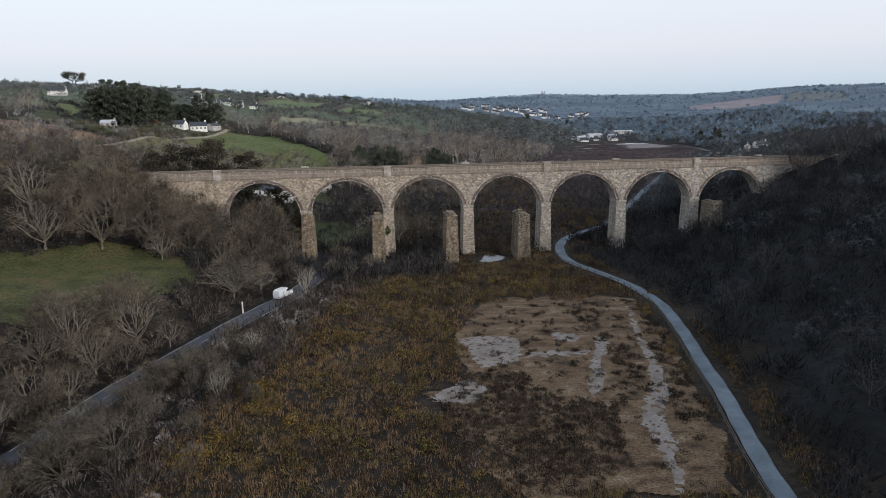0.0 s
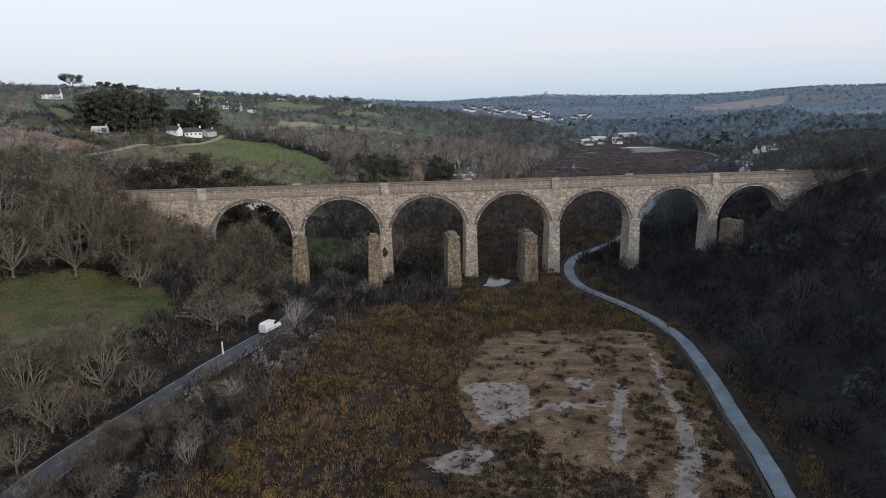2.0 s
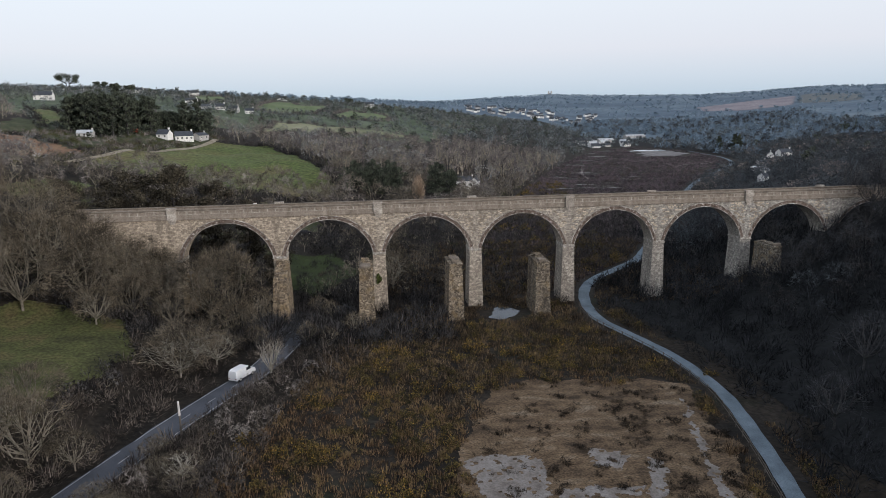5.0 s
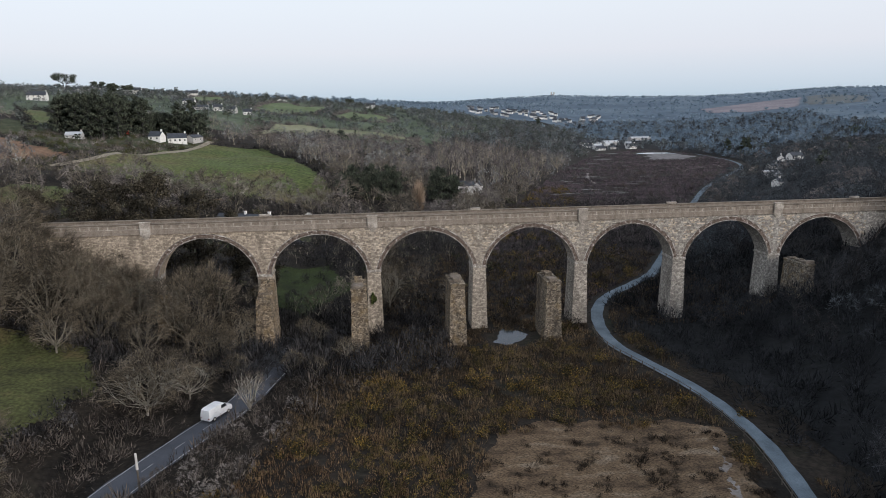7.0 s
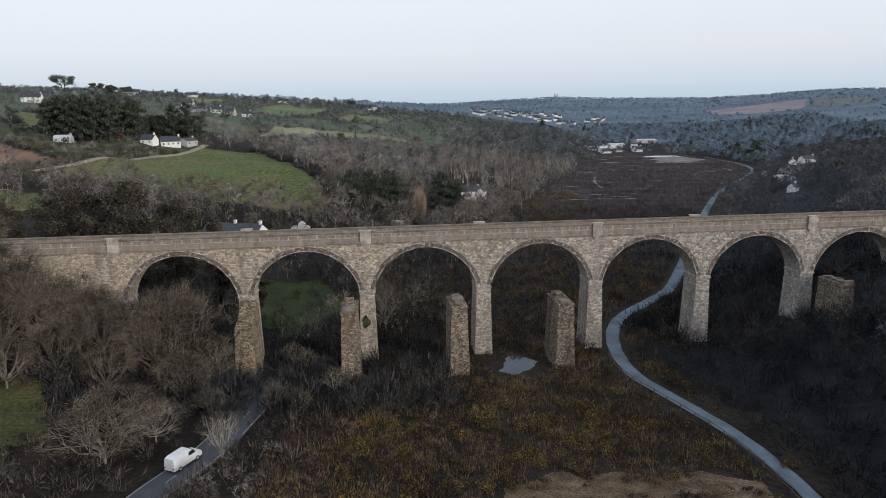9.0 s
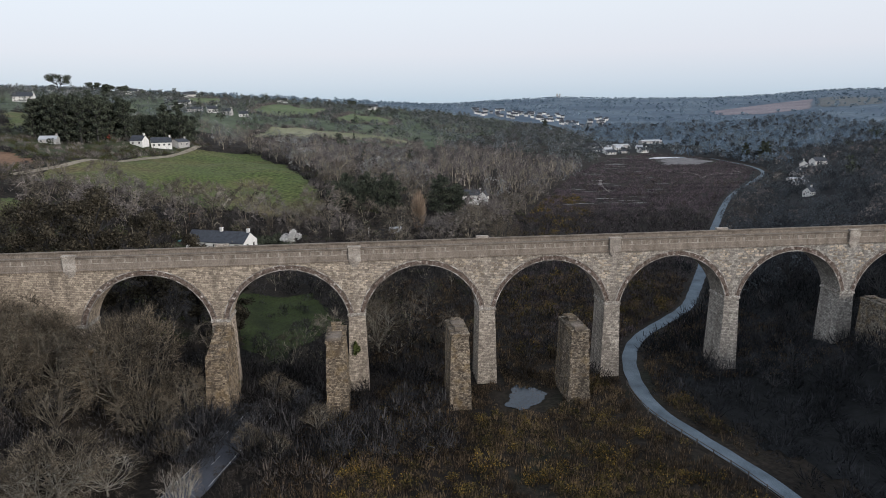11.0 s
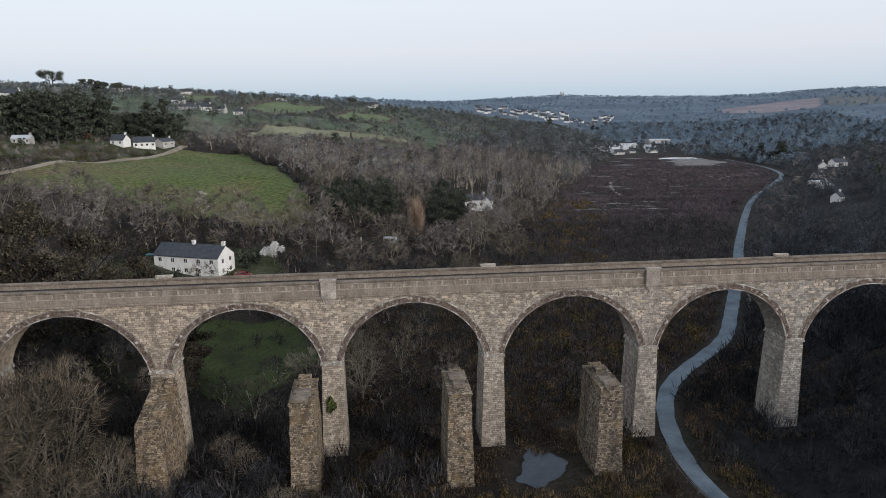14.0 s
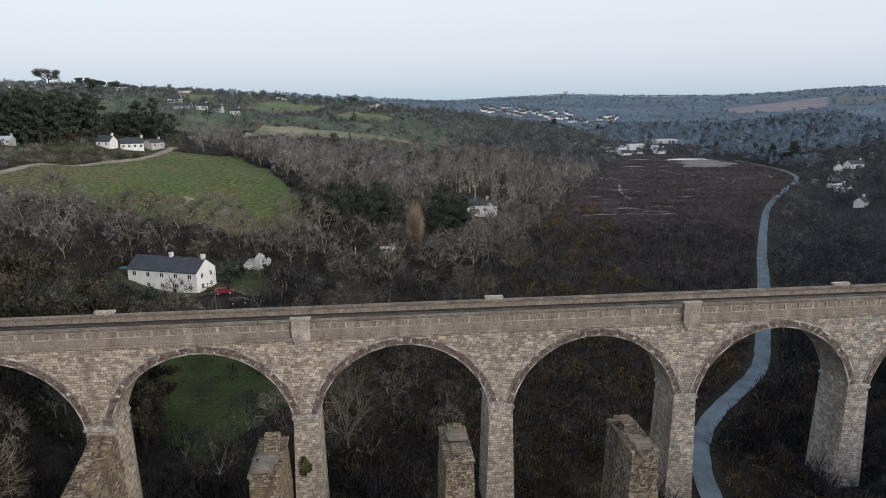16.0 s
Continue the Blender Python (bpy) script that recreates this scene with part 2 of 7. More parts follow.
# Brushwood darkened and blued to paint the right slope's shade.
DARK_BRUSH = surface("shade_dark_brushwood", [(0.0064, 0.00704, 0.008), (0.0144, 0.0156, 0.018), (0.04, 0.0424, 0.0472)], size=9, fine=0.5, vary=0.3, bump=0, spread="island")
HEATH = surface("brown_heath", [(0.0283, 0.0184, 0.0113), (0.106, 0.0678, 0.0397), (0.237, 0.158, 0.0909), (0.171, 0.126, 0.0586)], size=6, fine=0.4, vary=0.4, bump=0, spread="island")
# Darker heath tone, used nearer the viaduct and under the arches.
DARK_HEATH = surface("dark_heath", [(0.0218, 0.0166, 0.0117), (0.0743, 0.0533, 0.0352), (0.2, 0.145, 0.0858)], size=6, fine=0.4, vary=0.4, bump=0, spread="island")
DARK_TUSSOCK = surface("dark_tussocks", [(0.014, 0.011, 0.009), (0.032, 0.025, 0.019), (0.075, 0.058, 0.04)], size=4, fine=0.4, vary=0.4, bump=0, spread="island")
# Darker copy of brushwood; shadow below the viaduct is put into its colour.
DEEP_BRUSH = surface("deep_toned_brushwood", [(0.00907, 0.00848, 0.0089), (0.0274, 0.0254, 0.0253), (0.0907, 0.0848, 0.0835)], size=5, fine=0.5, vary=0.3, bump=0, spread="island")
GORSE = surface("gorse_green", [(0.0202, 0.0187, 0.00825), (0.0598, 0.0496, 0.0198), (0.166, 0.12, 0.0372)], size=3, fine=0.3, vary=0.4, bump=0, spread="island")
BLOSSOM = surface("gorse_blossom", [(0.172, 0.102, 0.0234), (0.31, 0.193, 0.0405), (0.437, 0.286, 0.063)], size=3, fine=0.2, vary=0.25, bump=0, spread="island")
# Purple-brown reeds with some haze mixed in, paler and bluer.
REED = surface("marsh_reed", [(0.0345, 0.0291, 0.0354), (0.0828, 0.0676, 0.077), (0.19, 0.154, 0.164)], size=14, fine=0.6, vary=0.45, bump=0, spread="island", stretch=(0.5, 2.5, 1))
NEEDLES = surface("dark_needles", [(0.022, 0.027, 0.02), (0.052, 0.062, 0.045), (0.11, 0.122, 0.088)], size=3, fine=0.4, vary=0.35, bump=0, spread="island")
CYPRESS = surface("brown_cypress_foliage", [(0.02, 0.017, 0.012), (0.045, 0.039, 0.027), (0.1, 0.086, 0.06)], size=3, fine=0.4, vary=0.35, bump=0, spread="island")
RUSSET = surface("russet_twigs", [(0.17, 0.119, 0.0855), (0.323, 0.238, 0.171), (0.468, 0.37, 0.279)], size=3, fine=0.4, vary=0.25, bump=0, spread="island")
FLOWER = surface("white_blossom", [(0.5, 0.49, 0.47), (0.78, 0.77, 0.75)], size=1, fine=0.2, vary=0.15, bump=0, spread="island")
LIMB = surface("pale_distant_limbs", [(0.137, 0.119, 0.0918), (0.23, 0.202, 0.158), (0.359, 0.318, 0.249)], size=20, fine=1, vary=0.3, bump=0, spread="island")
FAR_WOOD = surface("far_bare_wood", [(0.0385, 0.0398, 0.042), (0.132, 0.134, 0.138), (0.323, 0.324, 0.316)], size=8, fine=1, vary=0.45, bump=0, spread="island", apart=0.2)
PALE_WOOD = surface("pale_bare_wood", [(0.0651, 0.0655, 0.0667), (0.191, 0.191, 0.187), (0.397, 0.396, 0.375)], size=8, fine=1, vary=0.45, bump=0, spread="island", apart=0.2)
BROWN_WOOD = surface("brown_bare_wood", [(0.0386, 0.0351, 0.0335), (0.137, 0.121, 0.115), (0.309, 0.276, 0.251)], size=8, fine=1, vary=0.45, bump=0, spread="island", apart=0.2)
# Near-black floor: woodland shade is put into the colour.
SHADE_FLOOR = surface("shade_toned_wood_floor", [(0.0048, 0.00557, 0.00624), (0.00864, 0.00974, 0.0108), (0.0144, 0.0158, 0.0166)], size=18, fine=1.5, vary=0.4, bump=0.3)
GARDEN = surface("garden_lawn", [(0.028, 0.036, 0.0176), (0.048, 0.056, 0.0288), (0.08, 0.072, 0.048)], size=5, fine=0.6, vary=0.4, bump=0.3)
UPLAND = surface("upland_pasture", [(0.0796, 0.109, 0.0491), (0.103, 0.132, 0.061), (0.131, 0.15, 0.0836)], size=40, fine=3, vary=0.35, bump=0)
HILL_GRASS = surface("upper_hill_grass", [(0.047, 0.0616, 0.0404), (0.0672, 0.0878, 0.0524), (0.1, 0.119, 0.0743)], size=45, fine=4, vary=0.35, bump=0)
WARM_WOOD = surface("warm_bare_wood", [(0.0369, 0.032, 0.0261), (0.118, 0.103, 0.0836), (0.266, 0.233, 0.19)], size=6, fine=0.6, vary=0.4, bump=0, spread="island", apart=0.2)
DOME_TWIG = surface("pale_fine_twigs", [(0.0228, 0.0185, 0.0132), (0.0838, 0.069, 0.0498), (0.217, 0.183, 0.136)], size=6, fine=0.4, vary=0.4, bump=0, spread="island")
IVY = surface("ivy_leaves", [(0.03, 0.042, 0.014), (0.07, 0.09, 0.028), (0.13, 0.15, 0.05)], size=1.5, fine=0.3, vary=0.4, bump=0, spread="island")
OLIVE = surface("olive_shrub", [(0.0187, 0.0234, 0.0119), (0.0442, 0.054, 0.0238), (0.102, 0.104, 0.051)], size=7, fine=0.5, vary=0.4, bump=0, spread="island")
# Bare wood dimmed and blued in its colour, for shade and haze.
DIM_WOOD = surface("shade_haze_bare_wood", [(0.0187, 0.0212, 0.0247), (0.0524, 0.0589, 0.0654), (0.139, 0.154, 0.165)], size=9, fine=1, vary=0.45, bump=0, spread="island", apart=0.2)
# Blue-grey haze is mixed into this wood colour.
HAZE_WOOD = surface("haze_tinted_bare_wood", [(0.0468, 0.07, 0.0951), (0.119, 0.165, 0.215), (0.282, 0.367, 0.444)], size=12, fine=1, vary=0.4, bump=0, spread="island", apart=0.2)
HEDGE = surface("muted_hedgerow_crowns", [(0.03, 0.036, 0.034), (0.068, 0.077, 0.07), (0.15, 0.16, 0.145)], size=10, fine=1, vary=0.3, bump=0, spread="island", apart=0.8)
HAZE_MUTED_WOOD = surface("haze_muted_far_wood", [(0.0378, 0.0448, 0.0504), (0.0966, 0.112, 0.12), (0.21, 0.237, 0.246)], size=10, fine=1, vary=0.3, bump=0, spread="island", apart=0.8)
# Distance haze is mixed into the colours of far woods, slopes and fields.
HAZE_BLUE_WOOD = surface("haze_tinted_distant_wood", [(0.0898, 0.134, 0.177), (0.17, 0.229, 0.283), (0.288, 0.362, 0.421)], size=90, fine=8, vary=0.2, bump=0, spread="island")
HAZE_SLOPE = surface("haze_tinted_pasture", [(0.05, 0.078, 0.112), (0.08, 0.115, 0.153), (0.125, 0.165, 0.195)], size=150, fine=14, vary=0.3, bump=0)
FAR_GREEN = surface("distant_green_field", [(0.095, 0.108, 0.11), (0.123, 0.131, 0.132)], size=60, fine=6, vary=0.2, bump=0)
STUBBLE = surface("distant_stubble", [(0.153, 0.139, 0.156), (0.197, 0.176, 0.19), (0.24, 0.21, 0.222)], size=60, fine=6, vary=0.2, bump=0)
BLOCK = surface("facing_stone", [(0.2, 0.165, 0.13), (0.36, 0.3, 0.23), (0.56, 0.47, 0.37)], size=1.0, fine=0.12, vary=0.3, bump=0.4, spread="object")
WHITEWASH = surface("white_render", [(0.66, 0.65, 0.62), (0.78, 0.77, 0.74)], size=1.5, fine=0.2, vary=0.06, bump=0.1)
GREY_RENDER = surface("grey_render", [(0.34, 0.33, 0.32), (0.46, 0.45, 0.43)], size=2, fine=0.3, vary=0.1, bump=0.1)
SLATE = surface("dark_slate", [(0.035, 0.04, 0.048), (0.06, 0.066, 0.078)], size=1.2, fine=0.25, vary=0.25, rough=0.6, bump=0.4)
PALE_ROOF = surface("pale_sheet_roof", [(0.34, 0.36, 0.38), (0.46, 0.48, 0.5)], size=3, fine=0.5, vary=0.1, rough=0.5)
WINDOW_DARK = surface("window_glass", [(0.012, 0.014, 0.017), (0.03, 0.034, 0.04)], size=0.8, fine=0.3, vary=0.1, rough=0.08, bump=0, shine=0.5)
TIMBER = surface("weathered_timber", [(0.07, 0.06, 0.05), (0.13, 0.115, 0.1)], size=0.7, fine=0.08, vary=0.3, bump=0.3)
POST_WHITE = surface("whitened_post", [(0.45, 0.43, 0.4), (0.62, 0.6, 0.57)], size=0.7, fine=0.1, vary=0.15)
VAN_PAINT = surface("white_car_paint", [(0.62, 0.63, 0.64), (0.72, 0.73, 0.74)], size=1.2, fine=0.3, vary=0.04, rough=0.3, bump=0, shine=0.5)
RED_PAINT = surface("red_car_paint", [(0.132, 0.012, 0.015), (0.18, 0.021, 0.024)], size=1.2, fine=0.3, vary=0.05, rough=0.3, bump=0, shine=0.5)
TEAL = surface("teal_tarpaulin", [(0.05, 0.16, 0.17), (0.1, 0.24, 0.25)], size=0.8, fine=0.2, vary=0.15, rough=0.5)
RED_LEAF = surface("red_leaves", [(0.16, 0.025, 0.02), (0.32, 0.06, 0.045)], size=1, fine=0.3, vary=0.3, bump=0, spread="island")
BLACK_PAINT = surface("dark_car_paint", [(0.015, 0.016, 0.018), (0.03, 0.03, 0.033)], size=1.2, fine=0.3, vary=0.05, rough=0.25, bump=0, shine=0.5)
TYRE = surface("tyre_rubber", [(0.015, 0.015, 0.015), (0.03, 0.03, 0.03)], size=0.3, fine=0.1, vary=0.2)
# Sky reflection is painted into the water's whitish base colour.
SKY_WHITE_WATER = surface("sky_white_shallow_water", [(0.3, 0.33, 0.36), (0.55, 0.58, 0.62)], size=4, fine=1.0, vary=0.3, rough=0.12, bump=0.02, shine=0.6)
POND = surface("still_water", [(0.012, 0.022, 0.034), (0.03, 0.046, 0.062)], size=3, fine=0.6, vary=0.15, rough=0.12, bump=0.05, shine=0.22)




# ---------------------------------------------------------------- lie of the land
def ramp(a, b, v):
    u = np.clip((v - a) / (b - a), 0.0, 1.0)
    return u * u * (3 - 2 * u)


def wave(x, y, size, seed=0.0):
    """Soft rolling noise from -1 to 1, for arrays."""
    p, q = x / size + seed * 1.7, y / size - seed * 2.3
    return (np.sin(p * 2.1 + 1.3 * np.sin(q * 1.7 + seed)) + np.sin(q * 2.7 + 1.1 * np.sin(p * 1.9 - seed))
            + 0.6 * np.sin(p * 4.7 + q * 3.9 + seed) + 0.4 * np.sin(q * 6.1 - p * 5.3)) / 3.0


EDGE_LEFT = ([-300, -100, -50, -10, 91, 150, 200, 300, 500, 800, 1500], [-95, -78, -62, -50, -36, 10, 40, 70, 160, 280, 500])
EDGE_RIGHT = ([-300, -120, -80, -50, -20, 0, 30, 80, 160, 300, 450, 800, 1500], [6, 20, 31, 42, 50, 56, 66, 97, 146, 276, 350, 520, 850])


def height(x, y):
    """The lie of the land: a flat valley floor between two hillsides, and a far ridge all round."""
    x, y = np.asarray(x, float), np.asarray(y, float)
    left = np.maximum(np.interp(y, *EDGE_LEFT) - x, 0)
    right = np.maximum(x - np.interp(y, *EDGE_RIGHT), 0)
    rise = 2.5 * ramp(0, 15, left) + 85 * np.tanh(0.135 * left / 85)
    steep = np.interp(y, [-300, 0, 60, 150, 300, 600], [0.5, 0.42, 0.34, 0.16, 0.07, 0.06])
    top = np.interp(y, [0, 150, 400], [30, 34, 60])
    rise = rise + top * np.tanh(steep * right / top)
    rise = rise + 13 * np.exp(-((x + 112) / 32) ** 2 - ((y - 4) / 20) ** 2) + 5 * np.exp(-((x - 112) / 24) ** 2 - ((y - 4) / 24) ** 2)
    near = 4.5 + rise + 0.05 * np.minimum(left + right, 60) * wave(x, y, 37.0, 1) + 0.10 * wave(x, y, 6.0, 2)
    near = near + (8.3 - near) * np.exp(-((x + 62) / 17) ** 2 - ((y - 88) / 12) ** 2)
    far_off = np.hypot(x, y)
    turn = np.degrees(np.arctan2(x, y))
    ridge = np.interp(turn, [-20, -2, 2, 6, 8.3, 11.6, 14.4, 16.5, 19, 25, 29.4, 32.6, 35.2, 38, 41, 60], [62, 58, 61, 60, 63, 74, 80, 86, 80, 74, 73, 79, 88, 96, 95, 90]) + 3 * wave(x, y, 420.0, 3)
    return near + (ridge - near) * ramp(750, 3000, far_off)


def steps_out(core, fine, reach, grow):
    """Grid lines: even in the core, widening outwards."""
    a, b = core
    lines = list(np.arange(a, b + 0.01, fine))
    gap, v = fine, b
    while v < reach:
        gap *= grow
        v += gap
        lines.append(v)
    gap, v = fine, a
    while v > -reach:
        gap *= grow
        v -= gap
        lines.insert(0, v)
    return np.array(lines)


gx, gy = steps_out((-130, 130), 2.4, 4700, 1.07), steps_out((-180, 130), 2.4, 4700, 1.07)
LAND = height(*np.meshgrid(gx, gy))


def land(x, y):
    """The ground sheet's own level, triangle by triangle."""
    x, y = np.asarray(x, float), np.asarray(y, float)
    i, j = np.clip(np.searchsorted(gx, x) - 1, 0, len(gx) - 2), np.clip(np.searchsorted(gy, y) - 1, 0, len(gy) - 2)
    u, v = (x - gx[i]) / (gx[i + 1] - gx[i]), (y - gy[j]) / (gy[j + 1] - gy[j])
    a, b, c, d = LAND[j, i], LAND[j, i + 1], LAND[j + 1, i + 1], LAND[j + 1, i]
    return np.where(u > v, a + (b - a) * u + (c - b) * v, a + (d - a) * v + (c - d) * u)


# ---------------------------------------------------------------- mesh helpers
def raw_mesh(name, verts, faces, mats):
    """A mesh from arrays: verts (n, 3), faces (m, 3) or (m, 4)."""
    verts, faces = np.asarray(verts, np.float32), np.asarray(faces, np.int32)
    me = bpy.data.meshes.new(name)
    me.vertices.add(len(verts))
    me.vertices.foreach_set("co", verts.ravel())
    m, w = faces.shape
    me.loops.add(m * w)
    me.loops.foreach_set("vertex_index", faces.ravel())
    me.polygons.add(m)
    me.polygons.foreach_set("loop_start", np.arange(0, m * w, w, dtype=np.int32))
    me.polygons.foreach_set("loop_total", np.full(m, w, np.int32))
    me.update(calc_edges=True)
    for mat in mats:
        me.materials.append(mat)
    return me


def part(name, bm, mat, parent=None, label=""):
    """Link a bmesh as one mesh object, under a thing or a part of it."""
    me = bpy.data.meshes.new(name)
    bm.to_mesh(me)
    bm.free()
    me.materials.append(mat)
    ob = new(name, me)
    ob.parent = parent
    return tagged(ob, label)


def box(bm, x0, x1, y0, y1, z0, z1, bevel=0.0):
    """Add a box, with worn edges if bevel is given."""
    made = bmesh.ops.create_cube(bm, size=1.0)
    for v in made["verts"]:
        v.co = Vector((x0 + (v.co.x + 0.5) * (x1 - x0), y0 + (v.co.y + 0.5) * (y1 - y0), z0 + (v.co.z + 0.5) * (z1 - z0)))
    if bevel:
        edges = list({e for v in made["verts"] for e in v.link_edges})
        bmesh.ops.bevel(bm, geom=edges, offset=bevel, segments=1, affect="EDGES")
    return made["verts"]


def thing(name, label, category, at=(0, 0, 0), turn=0.0, group="", kind=""):
    ob = new(name)
    ob.empty_display_size = 0.2
    ob.matrix_world = pose(*at, 0, 0, turn)
    return tagged(ob, label, category, group, kind)


def ground_z(x, y):
    return float(land(x, y))


def inside(x, y, outline):
    """Which points (arrays) lie inside the outline."""
    hit = np.zeros(np.shape(x), bool)
    for (x0, y0), (x1, y1) in zip(outline, outline[1:] + outline[:1]):
        if y0 == y1:
            continue
        hit ^= ((y0 > y) != (y1 > y)) & (x < (x1 - x0) * (y - y0) / (y1 - y0) + x0)
    return hit


# ---------------------------------------------------------------- the ground
mx, my = np.meshgrid(gx, gy)
cells = np.arange(len(gx) * len(gy)).reshape(len(gy), len(gx))
quads = np.concatenate([np.stack([cells[:-1, :-1], cells[:-1, 1:], cells[1:, 1:]], -1).reshape(-1, 3), np.stack([cells[:-1, :-1], cells[1:, 1:], cells[1:, :-1]], -1).reshape(-1, 3)])
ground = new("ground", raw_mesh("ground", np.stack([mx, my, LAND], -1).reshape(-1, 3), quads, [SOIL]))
ground.data.shade_smooth()
tagged(ground, "rough brown valley ground rising to wooded hills", "ground", kind="structure")


def patch(name, outline, lift, cell, mat, label, category, ragged=1.0, kind="structure", frayed=0.0):
    """A piece of land draped over the ground inside an outline whose edge wanders."""
    xs, ys = [p[0] for p in outline], [p[1] for p in outline]
    u = np.arange(min(xs) - 3 * ragged, max(xs) + 3 * ragged, cell)
    v = np.arange(min(ys) - 3 * ragged, max(ys) + 3 * ragged, cell)
    px, py = np.meshgrid(u, v)
    keep = inside(px + ragged * wave(px, py, 2.2 * ragged + 2, 5), py + ragged * wave(px, py, 2.6 * ragged + 2, 9), outline)
    if frayed:
        nx, ny = px + frayed * wave(px, py, 0.9, 2) + 0.5 * frayed * wave(px, py, 0.4, 8), py + frayed * wave(px, py, 1.1, 6)
        keep &= inside(nx, ny, outline) & (wave(px, py, 1.0, 3) + 0.6 * wave(px, py, 0.5, 7) > -0.75)
    idx = np.arange(px.size).reshape(px.shape)
    ok = keep[:-1, :-1] & keep[1:, 1:] & keep[:-1, 1:] & keep[1:, :-1]
    q = np.stack([idx[:-1, :-1][ok], idx[:-1, 1:][ok], idx[1:, 1:][ok], idx[1:, :-1][ok]], -1)
    used, back = np.unique(q.ravel(), return_inverse=True)
    vx, vy = px.ravel()[used], py.ravel()[used]
    ob = new(name, raw_mesh(name, np.stack([vx, vy, land(vx, vy) + lift], -1), back.reshape(-1, 4), [mat]))
    ob.data.shade_smooth()
    return tagged(ob, label, category, kind=kind)


def smooth_line(points, gap=1.0):
    """Points at even gaps along a soft curve through the given ones."""
    pts = [np.array(p, float) for p in points]
    pts = [2 * pts[0] - pts[1]] + pts + [2 * pts[-1] - pts[-2]]
    out = []
    for a, b, c, d in zip(pts, pts[1:], pts[2:], pts[3:]):
        n = max(2, int(np.linalg.norm(c - b) / gap))
        for i in range(n):
            t = i / n
            out.append(0.5 * (2 * b + (c - a) * t + (2 * a - 5 * b + 4 * c - d) * t * t + (3 * b - a - 3 * c + d) * t ** 3))
    out.append(pts[-2])
    return np.array(out)


def strip(name, line, widths, lift, mat, label, category, shift=0.0, across=5, keep=None, drape=False):
    """A way laid along a line; widths run from its start to its end."""
    d = np.gradient(line, axis=0)
    d /= np.linalg.norm(d, axis=1)[:, None]
    side = np.stack([-d[:, 1], d[:, 0]], -1)
    w = np.interp(np.linspace(0, 1, len(line)), np.linspace(0, 1, len(widths)), widths)
    s = np.linspace(-0.5, 0.5, across)
    wob = 1 + 0.05 * np.sin(np.arange(len(line)) * 0.9) if across > 2 else np.ones(len(line))
    pts = line[:, None, :] + side[:, None, :] * (s[None, :, None] * (w * wob)[:, None, None] + shift)
    top = land(pts[..., 0], pts[..., 1]).max(1, keepdims=True) * np.ones(across)
    if drape:
        top = land(pts[..., 0], pts[..., 1])
    crown = 0.05 * (1 - (2 * s[None, :]) ** 2) if across > 2 else 0.0
    v = np.concatenate([pts, (top + lift + crown)[..., None]], -1).reshape(-1, 3)
    i = np.arange(len(line) * across).reshape(len(line), across)
    a = np.stack([i[:-1, :-1], i[1:, :-1], i[1:, 1:], i[:-1, 1:]], -1)
    if keep is not None:
        a = a[keep[:-1]]
    return tagged(new(name, raw_mesh(name, v, a.reshape(-1, 4)[:, ::-1], [mat])), label, category, kind="structure")


MAIN_FIELD = [(-146, 148), (-135, 205), (-119, 254), (-113, 266), (-84, 284), (-60, 244), (-42, 182), (-35, 158), (-38, 140), (-54, 124), (-76, 138), (-100, 146), (-125, 146)]
STRIP_FIELD = [(-98, 352), (-97, 442), (-73, 460), (-41, 451), (24, 438), (20, 425), (-35, 406), (-63, 365), (-80, 375), (-88, 359)]
UPPER_FIELD = [(-54, 598), (-40, 715), (15, 695), (5, 593), (-26, 569), (-45, 528)]
HILL_FIELD = [(-140, 606), (-141, 822), (-104, 787), (-63, 782), (-70, 625), (-111, 546), (-131, 571)]
TOP_FIELD = [(-258, 791), (-218, 869), (-173, 699), (-190, 623), (-221, 683)]
PLOUGHED = [(-238, 245), (-184, 208), (-148, 178), (-161, 168), (-197, 156), (-230, 175)]
FAR_FIELD = [(843, 1508), (987, 1539), (1160, 1551), (926, 1224), (819, 1222), (765, 1334)]
MEADOW = [(-56, 52), (-35, 62), (-26, 36), (-38, 14), (-46, 24)]
NEAR_FIELD = [(-112, -26), (-90, -13), (-71, -17), (-66, -31), (-76, -60), (-92, -63), (-110, -50)]
RIGHT_FIELD = [(189.7, 188.8), (200.3, 184.5), (188.3, 161), (161, 131.4), (161.3, 146.9)]
MUD_AREA = [(-14.6, -66.7), (-5.7, -46.8), (1.5, -41.9), (15.2, -47), (21, -44.7), (27, -48.9), (25, -64.1), (20, -83.1), (15.8, -98.7), (12.2, -109.3), (8.8, -119.4), (-0.8, -117.5), (-13, -118), (-18, -106), (-21.5, -91.6), (-22.8, -88.6), (-17.7, -87.6), (-14.8, -77.5)]
FIELDS = [MAIN_FIELD, STRIP_FIELD, UPPER_FIELD, HILL_FIELD, TOP_FIELD, PLOUGHED, FAR_FIELD, MEADOW, NEAR_FIELD, RIGHT_FIELD]
patch("field", MAIN_FIELD, 0.25, 1.5, CROP, "sloping green pasture field with a trodden track", "field", 2.0)
patch("field", STRIP_FIELD, 0.9, 4.0, PALE_GRASS, "long pale dry-grass field on the hillside", "field", 3.0)
patch("field", UPPER_FIELD, 0.9, 5.0, UPLAND, "small green field among hedges", "field", 4.0)
patch("field", HILL_FIELD, 0.9, 5.0, UPLAND, "rough green field on the upper slope", "field", 4.0)
patch("field", TOP_FIELD, 0.9, 5.0, UPLAND, "rough field near the hilltop", "field", 4.0)
